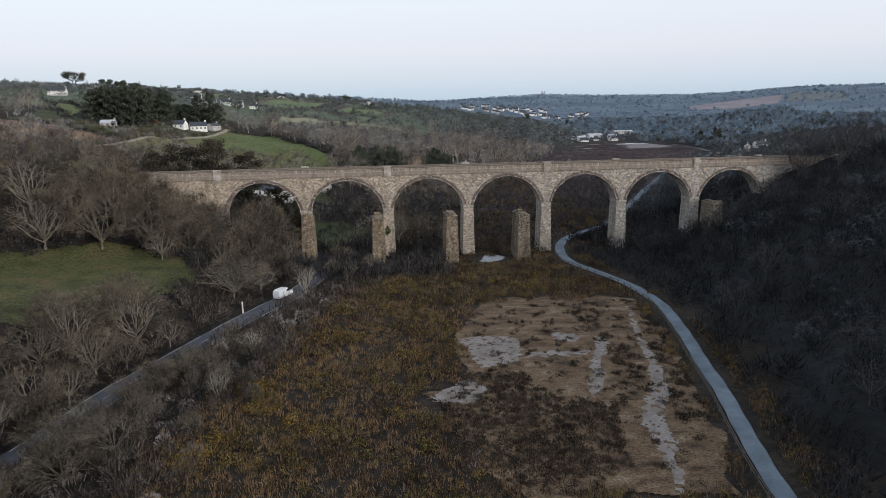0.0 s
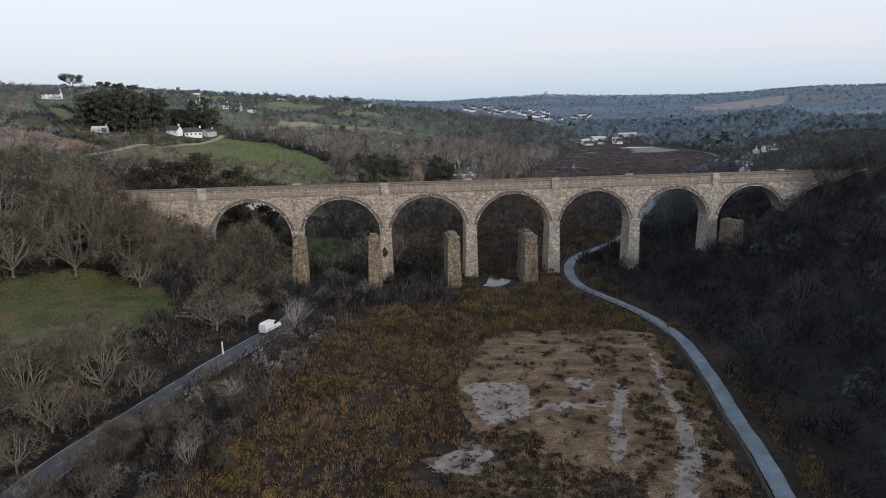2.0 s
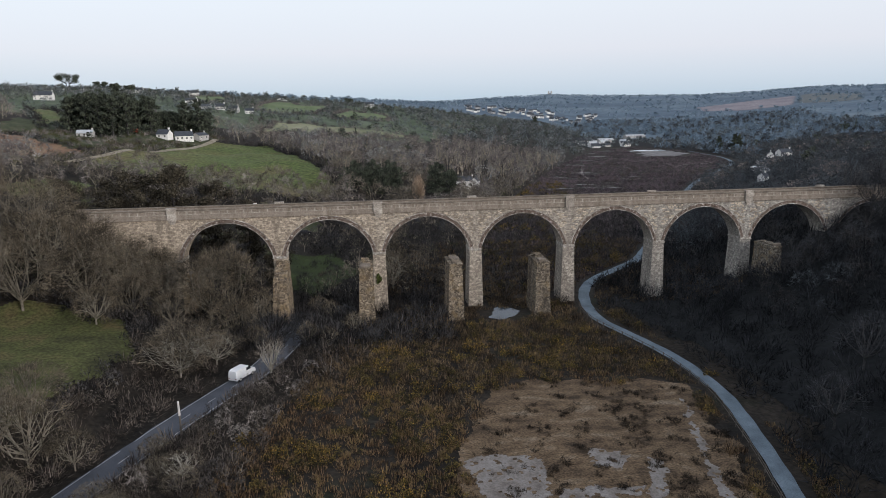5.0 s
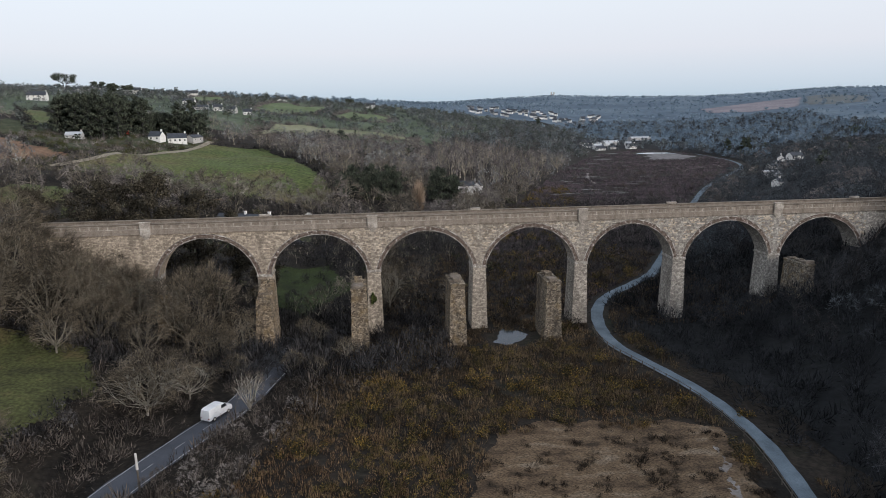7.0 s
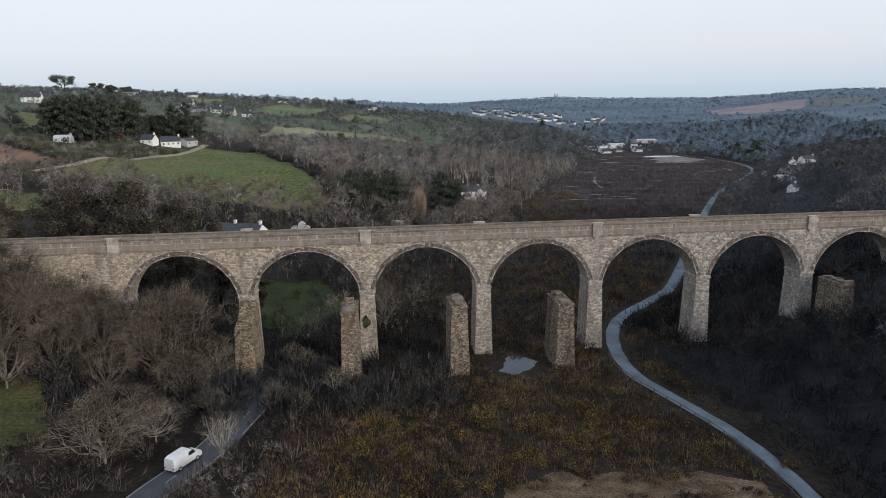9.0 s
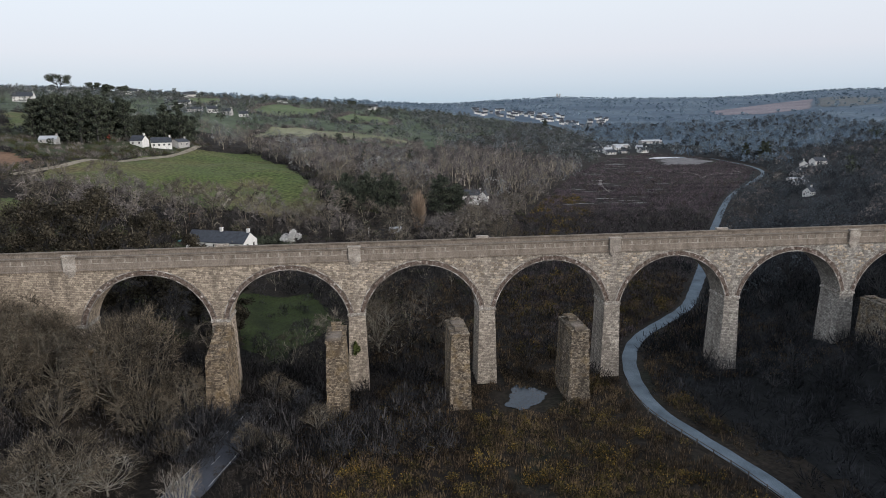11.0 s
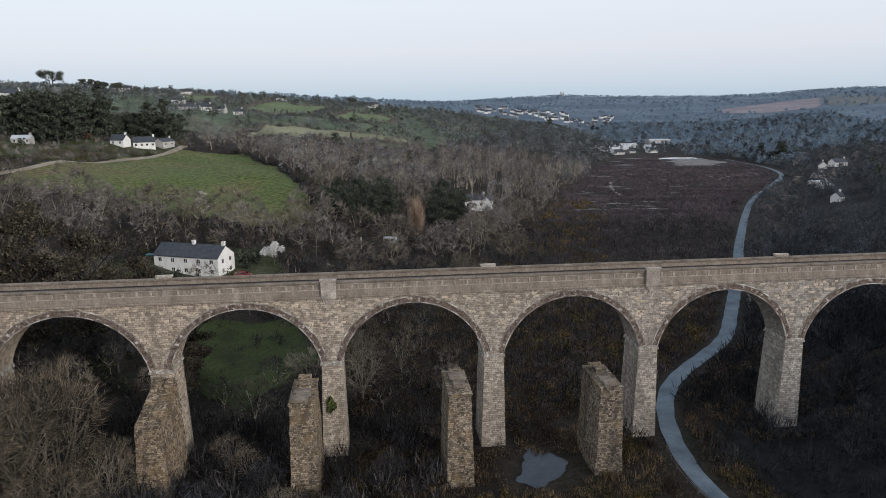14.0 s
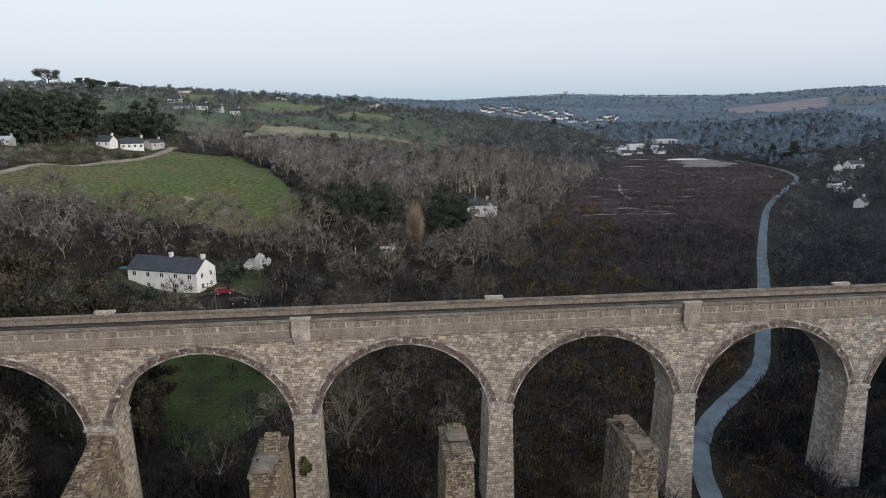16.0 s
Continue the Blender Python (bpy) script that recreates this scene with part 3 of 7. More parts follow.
patch("field", PLOUGHED, 0.3, 3.0, PLOUGH, "reddish ploughed field on the hillside", "field", 2.0)
patch("field", FAR_FIELD, 1.3, 8.0, STUBBLE, "distant pale brown field below the ridge", "field", 2.0)
patch("field", MEADOW, 0.15, 0.5, MEADOW_GRASS, "green meadow behind the viaduct arches", "field", 1.0)
patch("field", NEAR_FIELD, 0.15, 0.6, ROUGH_GRASS, "rough grass field enclosed by bare trees", "field", 1.5)
patch("field", RIGHT_FIELD, 0.2, 2.0, FIELD, "small green paddock beside houses", "field", 1.5)
MORE_FIELDS = [[(53, 644), (108, 665), (86, 593), (59, 607)],
               [(-263, 373), (-247, 381), (-203, 300), (-207, 265)]]
FIELDS += MORE_FIELDS
patch("field", MORE_FIELDS[0], 0.6, 4.0, PALE_GRASS, "pale strip of field in the woods", "field", 3.0)
patch("field", MORE_FIELDS[1], 0.4, 4.0, FIELD, "green field beside the hilltop pines", "field", 3.0)
patch("field", [(1160, 1551), (1249, 1569), (1248, 1413), (1060, 1190), (975, 1210), (955, 1264)], 1.3, 10.0, FAR_GREEN, "distant green field below the ridge", "field", 6.0)
patch("worn_ground", [(-81.4, 172.6), (-79, 178.5), (-71.6, 144.3), (-73, 143.9)], 0.36, 0.8, TRACK, "pale worn ground in the pasture", "worn ground", 2.5)
patch("field", [(-60, 1000), (40, 1080), (60, 990), (-40, 940)], 1.0, 8.0, ROUGH_GRASS, "far hedged field on the slope", "field", 3.0)
patch("hillside_pasture", [(-480, 420), (-330, 330), (-200, 330), (-110, 350), (-60, 370), (30, 420), (90, 560), (180, 800), (240, 1040), (-250, 1060), (-700, 900)], 0.3, 5.0, HILL_GRASS, "patchwork of muted green hill pasture", "hillside", 6.0)
patch("far_slope", [(-2300, 950), (-1900, 3250), (0, 3600), (2600, 3100), (3200, 1300), (1500, 560), (640, 500), (350, 570), (268, 720), (285, 1000), (-250, 1040), (-900, 700)], 0.7, 15.0, HAZE_SLOPE, "distant slopes up to the ridge, haze mixed into their colour", "hillside", 20.0)
# both wood floors are coloured dark to paint in the shade below trees
patch("wood_floor", [(44, 18), (58, 29), (71, 46), (93, 81), (116, 116), (143, 160), (184, 220), (221, 267), (255, 302), (277, 352), (284, 400), (288, 447), (262, 528), (200, 520), (150, 640), (240, 1040), (320, 1020), (720, 740), (1500, 570), (900, 300), (420, 120), (170, 30), (90, 12)], 0.25, 4.0, SHADE_FLOOR, "woodland floor beside the marsh with blue-grey shade in its colour", "woodland floor", 5.0)
patch("wood_floor", [(6, -200), (18, -132), (25, -108), (29.5, -92), (36, -64), (38, -40), (33, -22), (31, -8), (38, 8), (48, 18), (90, 14), (160, 10), (190, -200)], 0.12, 2.0, SHADE_FLOOR, "woodland floor of the slope, shade put into its dark colour", "woodland floor", 2.0)
patch("mud_flat", MUD_AREA, 0.10, 0.3, MUD, "bare brown mud clearing with dry grass", "mud", 1.6)
TUSSOCKS = [
    [(-19.3, -82.4), (-5.9, -83.3), (-3.7, -93), (4.3, -96.5), (0.5, -107.8), (-6.2, -116.9), (-17.6, -115.3), (-20.4, -97.8)],
    [(12.5, -67.3), (15.5, -77.2), (9.5, -95.3), (4.8, -97.4), (8.7, -83.1)],
    [(30.2, -47), (19.4, -85.1), (14.3, -103.6), (10, -101.8), (14.8, -88.2), (22.2, -63.4)],
    [(13.9, -48.8), (18.1, -52.5), (12.5, -67.3), (10.4, -59.2)]]
SILT_AREAS = [
    [(-13.8, -66.8), (-9.3, -65.9), (-2.8, -68.5), (-4.8, -79), (-7.5, -80.6), (-12.2, -81.2), (-12.9, -77.3), (-13, -72.3)],
    [(10.3, -70.4), (12.8, -71.4), (4.2, -91.7), (0.8, -93.9), (6, -80.8)],
    [(23.7, -50.8), (22.9, -59.7), (18.9, -72.3), (16.7, -82.5), (16, -87), (13.1, -94.7), (8.4, -100.9), (5.8, -99.7), (10.8, -92.3), (14.5, -82.1), (17.6, -71.8)],
    [(5.8, -99.7), (9.5, -100.3), (6.5, -109.4), (3.9, -116.5), (3.3, -118.8), (1.3, -118.4), (3.6, -111.7), (4.7, -104.8)],
    [(3.9, -66), (9.1, -69.4), (6.3, -72.9), (3, -70.7)],
    [(-3.4, -75.5), (7.8, -75.8), (6.9, -78.2), (-4.1, -78.1)],
    [(-18.5, -87.4), (-14.5, -84.1), (-11.9, -88.6), (-16.2, -93.8), (-22.2, -90.9)]]
for wet in SILT_AREAS:
    patch("silt_streak", wet, 0.14, 0.16, SILT, "pale wet silt streak drying on the mud", "silt", 1.1, frayed=0.8)
patch("silt_bank", [(214, 394), (222, 424), (244, 470), (262, 470), (268, 418), (250, 390)], 0.3, 2.0, PALE_SILT, "pale silt bank in the marsh", "silt", 5.0)
patch("marsh_water", [(224, 450), (236, 466), (262, 464), (268, 440), (254, 452)], 0.5, 1.2, SKY_WHITE_WATER, "shallow water on the marsh, sky reflection painted white", "water", 4.5)
STREAKS = []
rs = np.random.RandomState(77)
for sx, sy, sl, sw in [(196, 466, 26, 5), (176, 440, 14, 3.5), (226, 446, 20, 3), (168, 408, 22, 5), (196, 404, 12, 3), (150, 372, 16, 3)] + [(rs.uniform(0.35, 0.8) * (sy - 60) * 0.62 + 40, sy, rs.uniform(8, 30), rs.uniform(1.0, 2.2)) for sy in rs.uniform(190, 390, 30)]:
    STREAKS.append([(sx, sy), (sx + sl * 0.5, sy - sw), (sx + sl, sy - sl * 0.12), (sx + sl * 0.6, sy + sw)])
    patch("silt_streak", STREAKS[-1], 0.25, 0.9, PALE_SILT, "thin pale silt streak across the marsh", "silt", 1.2)


def on_streak(x, y):
    hit = inside(x, y, [(210, 396), (234, 486), (262, 476), (272, 416), (250, 386)])
    for outline in STREAKS:
        cx, cy = np.mean([p[0] for p in outline]), np.mean([p[1] for p in outline])
        hit |= inside(cx + (x - cx) / 1.2, cy + (y + 1.5 - cy) / 2.4, outline)
    return hit


GARDEN_AREA = [(-84, 66), (-70, 72), (-58, 82), (-44, 84), (-38, 96), (-44, 108), (-64, 106), (-84, 98), (-92, 80)]
patch("garden", GARDEN_AREA, 0.12, 1.0, GARDEN, "green lawn and garden ground round the cottage", "garden", 3.0)
patch("garden", [(-232, 190), (-205, 182), (-160, 186), (-140, 196), (-128, 226), (-112, 268), (-108, 292), (-140, 300), (-232, 292)], 0.12, 2.5, GARDEN, "rough garden ground round the hillside houses", "garden", 3.0)
patch("field", [(-157, 96), (-140, 92), (-124, 104), (-128, 124), (-150, 122)], 0.2, 2.0, FIELD, "small green paddock behind bare trees", "field", 2.0)

pond_line = [(1.0, -9.9), (3.6, -11.6), (7.0, -9.6), (9.3, -5.8), (7.6, -3.4), (4.2, -1.4), (3.0, -5.2)]
px, py = np.meshgrid(np.arange(-1, 12, 0.2), np.arange(-13, 1, 0.2))
keep = inside(px + 0.5 * wave(px, py, 1.6, 4), py + 0.5 * wave(px, py, 1.8, 6), pond_line)
pi = np.arange(px.size).reshape(px.shape)
ok = keep[:-1, :-1] & keep[1:, 1:] & keep[:-1, 1:] & keep[1:, :-1]
pond_z = max(ground_z(x, y) for x, y in pond_line) + 0.12
pond = new("water", raw_mesh("water", np.stack([px, py, np.full(px.shape, pond_z)], -1).reshape(-1, 3),
                             np.stack([pi[:-1, :-1][ok], pi[:-1, 1:][ok], pi[1:, 1:][ok], pi[1:, :-1][ok]], -1), [POND]))
tagged(pond, "small still pond between the old piers", "pond", kind="structure")

path_line = smooth_line([(0, -232), (1, -200), (5, -166), (9.5, -136), (13.2, -119), (16.6, -107), (20, -96.5), (23.6, -83), (27.3, -70), (30.9, -53), (30.3, -37), (27.2, -25), (24.5, -12.5), (26.8, 1.8), (31.8, 13.2), (39.3, 22), (53.8, 35.5), (64.3, 51), (89, 91), (113, 131), (162, 207), (203, 259), (250, 318), (271, 368), (277, 408), (281, 446)])
strip("footpath", path_line, [2.3, 2.3, 2.3, 2.7, 3.1, 2.8, 2.6, 2.7, 2.7, 2.4], 0.17, GRAVEL, "pale grey gravel footpath winding along the valley", "path")
road_line = smooth_line([(-108, -232), (-96, -190), (-86, -150), (-78, -118), (-71.5, -97), (-67.4, -82), (-62, -69), (-54.8, -52), (-48.9, -40), (-44.2, -30), (-39.5, -14), (-37.5, -7)])
strip("road", road_line, [5.0], 0.12, ASPHALT, "grey asphalt lane running under the viaduct", "road")
strip("road_marking", road_line, [0.14], 0.19, LINE_PAINT, "white edge line along the lane", "road marking", shift=2.2, across=2)
strip("road_marking", road_line, [0.14], 0.19, LINE_PAINT, "white edge line along the lane", "road marking", shift=-2.2, across=2)
strip("road_marking", road_line, [0.12], 0.20, LINE_PAINT, "broken white centre line of the lane", "road marking", across=2, keep=np.arange(len(road_line)) % 6 < 2)
track_line = smooth_line([(-152, 158), (-145.7, 166), (-139, 172), (-134.5, 184), (-131.5, 207), (-123, 229), (-118, 250), (-113.5, 264), (-112, 275)], 2.0)
strip("farm_track", track_line, [3.4], 0.36, TRACK, "pale trodden track along the field edge", "track", drape=True)
for creek in ([(168, 395), (190, 372), (186, 350), (203, 330), (200, 310)], [(196, 300), (214, 318), (236, 322), (240, 340)], [(128, 300), (118, 270), (112, 240)]):
    strip("creek", smooth_line(creek, 3.0), [1.6], 0.25, SILT, "narrow silty creek in the marsh", "creek")


# ---------------------------------------------------------------- the viaduct
viaduct = thing("viaduct", "long granite railway viaduct with tall round arches", "viaduct")
BAY, FIRST, LAST, DEPTH = 22.0, -3, 5, 5.1
SPAN, SPRING, CROWN = 9.65, 18.3, 26.1
RISE = CROWN - SPRING
RADIUS = (SPAN ** 2 + RISE ** 2) / (2 * RISE)
HUB, HALF = CROWN - RADIUS, math.asin(SPAN / RADIUS)
BAND, TOP = 27.15, 29.35


def arch_bay(x0):
    """Spandrel walls and vault of one bay, from pier middle to pier middle."""
    n, bm = 28, bmesh.new()
    mid = x0 + BAY / 2
    arc = [(mid + RADIUS * math.sin(HALF * (2 * i / n - 1)), HUB + RADIUS * math.cos(HALF * (2 * i / n - 1))) for i in range(n + 1)]
    low = [(x0, SPRING)] + arc + [(x0 + BAY, SPRING)]
    rows = []
    for y in (0.0, DEPTH):
        rows.append(([bm.verts.new((x, y, z)) for x, z in low], [bm.verts.new((x, y, BAND)) for x, z in low]))
    (fl, ft), (bl, bt) = rows
    for i in range(len(low) - 1):
        bm.faces.new((fl[i], fl[i + 1], ft[i + 1], ft[i]))
        bm.faces.new((bl[i + 1], bl[i], bt[i], bt[i + 1]))
        bm.faces.new((fl[i + 1], fl[i], bl[i], bl[i + 1]))
        bm.faces.new((ft[i], ft[i + 1], bt[i + 1], bt[i]))
    return part("arch_bay", bm, STONE, viaduct)


def taper(bm, x, half_top, half_foot, y0, y1, batter, z0, z1, cuts=1):
    """A shaft that widens downwards."""
    rings = []
    for i in range(cuts + 1):
        t = i / cuts
        h, b, z = half_foot + (half_top - half_foot) * t, batter * (1 - t), z0 + (z1 - z0) * t
        rings.append([bm.verts.new(c) for c in ((x - h, y0 - b, z), (x + h, y0 - b, z), (x + h, y1 + b, z), (x - h, y1 + b, z))])
    for lo, hi in zip(rings, rings[1:]):
        for i in range(4):
            bm.faces.new((lo[i], lo[(i + 1) % 4], hi[(i + 1) % 4], hi[i]))
    bm.faces.new(rings[-1])
    bm.faces.new(rings[0][::-1])


stone_bm = bmesh.new()
wedge = [(-0.41, -0.02), (0.41, -0.02), (0.445, 0.74), (-0.445, 0.74)]
fr = [stone_bm.verts.new((x, -0.07, z)) for x, z in wedge]
bk = [stone_bm.verts.new((x, 0.3, z)) for x, z in wedge]
stone_bm.faces.new(fr)
for i in range(4):
    stone_bm.faces.new((fr[(i + 1) % 4], fr[i], bk[i], bk[(i + 1) % 4]))
bmesh.ops.recalc_face_normals(stone_bm, faces=stone_bm.faces)
voussoir_mesh = bpy.data.meshes.new("voussoir")
stone_bm.to_mesh(voussoir_mesh)
stone_bm.free()
voussoir_mesh.materials.append(RING)


def arch_band(x0, r0, r1, y0, y1, mat, name, label):
    """A thin curved band that follows the arch."""
    n, bm, mid = 40, bmesh.new(), x0 + BAY / 2
    rings = []
    for i in range(n + 1):
        t = HALF * (2 * i / n - 1)
        rings.append([bm.verts.new((mid + r * math.sin(t), y, HUB + r * math.cos(t))) for r, y in ((r0, y0), (r1, y0), (r1, y1), (r0, y1))])
    for a, b in zip(rings, rings[1:]):
        for i in range(4):
            bm.faces.new((a[i], a[(i + 1) % 4], b[(i + 1) % 4], b[i]))
    bmesh.ops.recalc_face_normals(bm, faces=bm.faces)
    return part(name, bm, mat, viaduct, label)


bays = []
for k in range(FIRST, LAST + 1):
    bays.append(arch_bay(k * BAY))
    arch_band(k * BAY, RADIUS - 0.035, RADIUS + 0.11, -0.095, 0.2, LIME, "arch_edge", "lime-whitened lower edge of the arch ring")
    arch_band(k * BAY, RADIUS + 0.75, RADIUS + 0.9, -0.1, 0.1, LIME, "hood_course", "thin lime-streaked course over the arch ring")
for k in range(FIRST, LAST + 2):
    x = k * BAY
    foot = min(ground_z(x, 0), ground_z(x, 5)) - 1.0
    if foot < SPRING - 1:
        bm = bmesh.new()
        taper(bm, x, 1.36, 1.36 + 0.026 * (SPRING - foot), 0.0, DEPTH, 0.018 * (SPRING - foot), foot, 17.75, 3)
        part("pier", bm, STONE, viaduct)
    bm = bmesh.new()
    box(bm, x - 1.55, x + 1.55, -0.16, DEPTH + 0.16, 17.75, 18.05, 0.05)
    box(bm, x - 1.45, x + 1.45, -0.08, DEPTH + 0.08, 18.05, 18.3, 0.04)
    part("impost", bm, LIMEY, viaduct, "lime-streaked projecting impost course")
for x0, x1, name in ((FIRST * BAY - 21, FIRST * BAY, "abutment"), ((LAST + 1) * BAY, (LAST + 1) * BAY + 30, "abutment")):
    bm = bmesh.new()
    box(bm, x0, x1, 0.0, DEPTH, 4.0, BAND)
    part(name, bm, STONE, viaduct)
WEST, EAST = FIRST * BAY - 21, (LAST + 1) * BAY + 30
bm = bmesh.new()
box(bm, WEST, EAST, 0.42, DEPTH - 0.42, BAND + 0.01, BAND + 1.34)
part("ballast", bm, BALLAST, viaduct, "dark stone track ballast")
for y in (1.85, 3.28):
    bm = bmesh.new()
    box(bm, WEST, EAST, y - 0.035, y + 0.035, BAND + 1.39, BAND + 1.53)
    box(bm, WEST, EAST, y - 0.07, y + 0.07, BAND + 1.35, BAND + 1.39)
    part("rail", bm, STEEL, viaduct)
for y0, y1, out in ((0.0, 0.42, -1), (DEPTH - 0.42, DEPTH, 1)):
    bm = bmesh.new()
    box(bm, WEST, EAST, y0 + (0.075 if out < 0 else 0), y1 - (0.075 if out > 0 else 0), BAND, TOP - 0.3)
    face = y0 if out < 0 else y1
    part("parapet_wall", bm, DRESSED, viaduct)
    for name, z0, z1 in (("parapet_fascia", BAND + 0.3, TOP - 1.15), ("panel_rail", TOP - 0.42, TOP - 0.3), ("panel_rail", TOP - 1.15, TOP - 1.05)):
        bm = bmesh.new()
        box(bm, WEST, EAST, min(face, face - out * 0.073), max(face, face - out * 0.073), z0, z1)
        part(name, bm, DRESSED if name == "parapet_fascia" else FRAME_STONE, viaduct)
    bm = bmesh.new()
    box(bm, WEST, EAST, min(face + out * 0.26, face - out * 0.07), max(face + out * 0.26, face - out * 0.07), BAND - 0.02, BAND + 0.28, 0.05)
    part("string_course", bm, DRESSED, viaduct)
    for i in range(int((EAST - WEST) / 5.5)):
        bm = bmesh.new()
        a = WEST + i * 5.5
        box(bm, a + 0.01, a + 5.49, y0 - 0.14, y1 + 0.14, TOP - 0.3, TOP, 0.04)
        part("coping", bm, COPING, viaduct)
stile_bm = bmesh.new()
box(stile_bm, -0.13, 0.13, 0.0, 0.071, TOP - 1.05, TOP - 0.42, 0.02)
stile_mesh = bpy.data.meshes.new("stile")
stile_bm.to_mesh(stile_mesh)
stile_bm.free()
stile_mesh.materials.append(FRAME_STONE)
count = int((EAST - WEST) / 1.69)
for i in range(count):
    stile = new("panel_stile", stile_mesh)
    stile.parent, stile.location = viaduct, (WEST + 0.5 + i * 1.69, 0, 0)
for k in range(FIRST, LAST + 2):
    near_side = (k - FIRST) % 2 == 0
    face, out = (0.0, -1) if near_side else (DEPTH, 1)
    x = k * BAY
    bm = bmesh.new()

    def slab(half, depth, z0, z1):
        box(bm, x - half, x + half, min(face - out * 0.25, face + out * depth), max(face - out * 0.25, face + out * depth), z0, z1, 0.03)

    slab(0.98, 0.32, BAND - 0.1, TOP + 0.1)
    slab(0.75, 0.2, BAND - 0.55, BAND - 0.1)
    slab(0.45, 0.12, BAND - 0.95, BAND - 0.55)
    slab(1.1, 0.42, TOP + 0.1, TOP + 0.36)
    part("refuge_pilaster", bm, FRAME_STONE, viaduct, "projecting stone pilaster with a capped top")

# the truncated piers of an older bridge stand just in front
def old_pier(x, top, y0, y1, half, seed, label, slump=0.0):
    rs = np.random.RandomState(seed)
    foot = ground_z(x, (y0 + y1) / 2) - 0.8
    ob = thing("old_pier", label, "stone pier", (x, 0, 0), group="old bridge piers")
    bm = bmesh.new()
    taper(bm, 0.0, half, half + 0.03 * (top - foot), y0, y1, 0.02 * (top - foot), foot, top - 0.9, 5)
    bmesh.ops.subdivide_edges(bm, edges=bm.edges[:], cuts=2, use_grid_fill=True)
    for v in bm.verts:
        if v.co.z > foot + 0.5:
            v.co += Vector(rs.uniform(-0.07, 0.07, 3))
            v.co.z -= slump * max(0.0, (v.co.z - foot) / (top - foot)) * (y1 - v.co.y) / (y1 - y0)
    part("shaft", bm, OLD_STONE, ob)
    if slump:
        y = y0 + 0.3
        while y < y1 - 0.8:
            d = rs.uniform(0.6, 1.2)
            for s in (-1, 1):
                if rs.rand() < 0.75:
                    bm = bmesh.new()
                    z = top - 0.95 - slump * (y1 - y - d / 2) / (y1 - y0)
                    w = rs.uniform(0.3, 0.55) * half
                    c = s * half * 0.45 + rs.uniform(-0.1, 0.1)
                    box(bm, c - w, c + w, y, y + d * 0.92, z - 0.2, z + rs.uniform(0.1, 0.5), 0.08)
                    part("cap_stone", bm, OLD_STONE, ob)
            y += d
        return ob
    bm = bmesh.new()
    box(bm, -half - 0.14, half + 0.14, y0 - 0.14, y1 + 0.14, top - 0.95, top - 0.6, 0.06)
    part("cap_course", bm, OLD_STONE, ob)
    y = y0
    while y < y1 - 0.4:
        d = rs.uniform(0.7, 1.5)
        if rs.rand() < 0.85:
            bm = bmesh.new()
            w, c = rs.uniform(0.55, 0.8) * half, rs.uniform(-0.25, 0.25)
            box(bm, c - w, c + w, y + 0.02, min(y + d, y1) - 0.02, top - 0.6, top - rs.uniform(-0.15, 0.4), 0.09)
            part("cap_stone", bm, COPING if rs.rand() < 0.55 else OLD_STONE, ob)
        y += d
    return ob


old_pier(-61.0, 17.4, -9.3, -2.2, 1.5, 1, "ivy-stained old stone pier hidden among bare trees")
old_pier(-43.2, 18.2, -9.3, -0.9, 1.4, 2, "crumbling orange-lichened old stone pier", 2.4)
old_pier(-25.2, 17.6, -9.5, -2.2, 1.42, 3, "free-standing old rubble pier with broken top")
old_pier(-6.0, 17.8, -9.6, -2.4, 1.38, 4, "free-standing old rubble pier with broken top")
old_pier(13.4, 17.3, -9.2, -1.9, 1.42, 5, "free-standing old rubble pier beside the pond")
old_pier(68.4, 18.4, -8.6, -2.2, 1.35, 6, "shaded old stone pier on the wooded slope")


# ---------------------------------------------------------------- vegetation
def slivers(rs, starts, ends, width):
    """Thin tapering blades from starts to ends, as one triangle each."""
    d = ends - starts
    side = np.cross(d, rs.normal(size=d.shape))
    side *= (width / np.maximum(np.linalg.norm(side, axis=1), 1e-6))[:, None]
    v = np.stack([starts - side * 0.5, starts + side * 0.5, ends], 1).reshape(-1, 3)
    return v, np.arange(len(v)).reshape(-1, 3)


def flakes(rs, centres, size):
    """Small randomly turned leaf tufts, one triangle each."""
    n = len(centres)
    a, b = rs.normal(size=(n, 3)), rs.normal(size=(n, 3))
    a /= np.linalg.norm(a, axis=1)[:, None]
    b = np.cross(a, b)
    b /= np.linalg.norm(b, axis=1)[:, None]
    s = size * rs.uniform(0.6, 1.4, n)[:, None]
    v = np.stack([centres - a * s - b * s * 0.5, centres + a * s - b * s * 0.3, centres + b * s * 0.9], 1).reshape(-1, 3)
    return v, np.arange(len(v)).reshape(-1, 3)


def bush_form(seed, n, width=0.02):
    """A rounded leafless bush, one metre high: fine twigs fanning out to a dome."""
    rs = np.random.RandomState(seed)
    d = rs.normal(size=(n, 3))
    d[:, 2] = np.abs(d[:, 2]) + 0.12
    d /= np.linalg.norm(d, axis=1)[:, None]
    ang = np.arctan2(d[:, 1], d[:, 0])
    reach = np.array([0.62, 0.62, 0.95]) * (1 + 0.22 * np.sin(3 * ang + seed) + 0.15 * np.sin(5 * ang))[:, None]
    tip = d * reach * rs.uniform(0.8, 1.05, n)[:, None]
    root = d * reach * rs.uniform(0.4, 0.75, n)[:, None] + rs.normal(0, 0.04, (n, 3))
    return slivers(rs, root, tip + rs.normal(0, 0.04, (n, 3)), width * rs.uniform(0.6, 1.6, n))


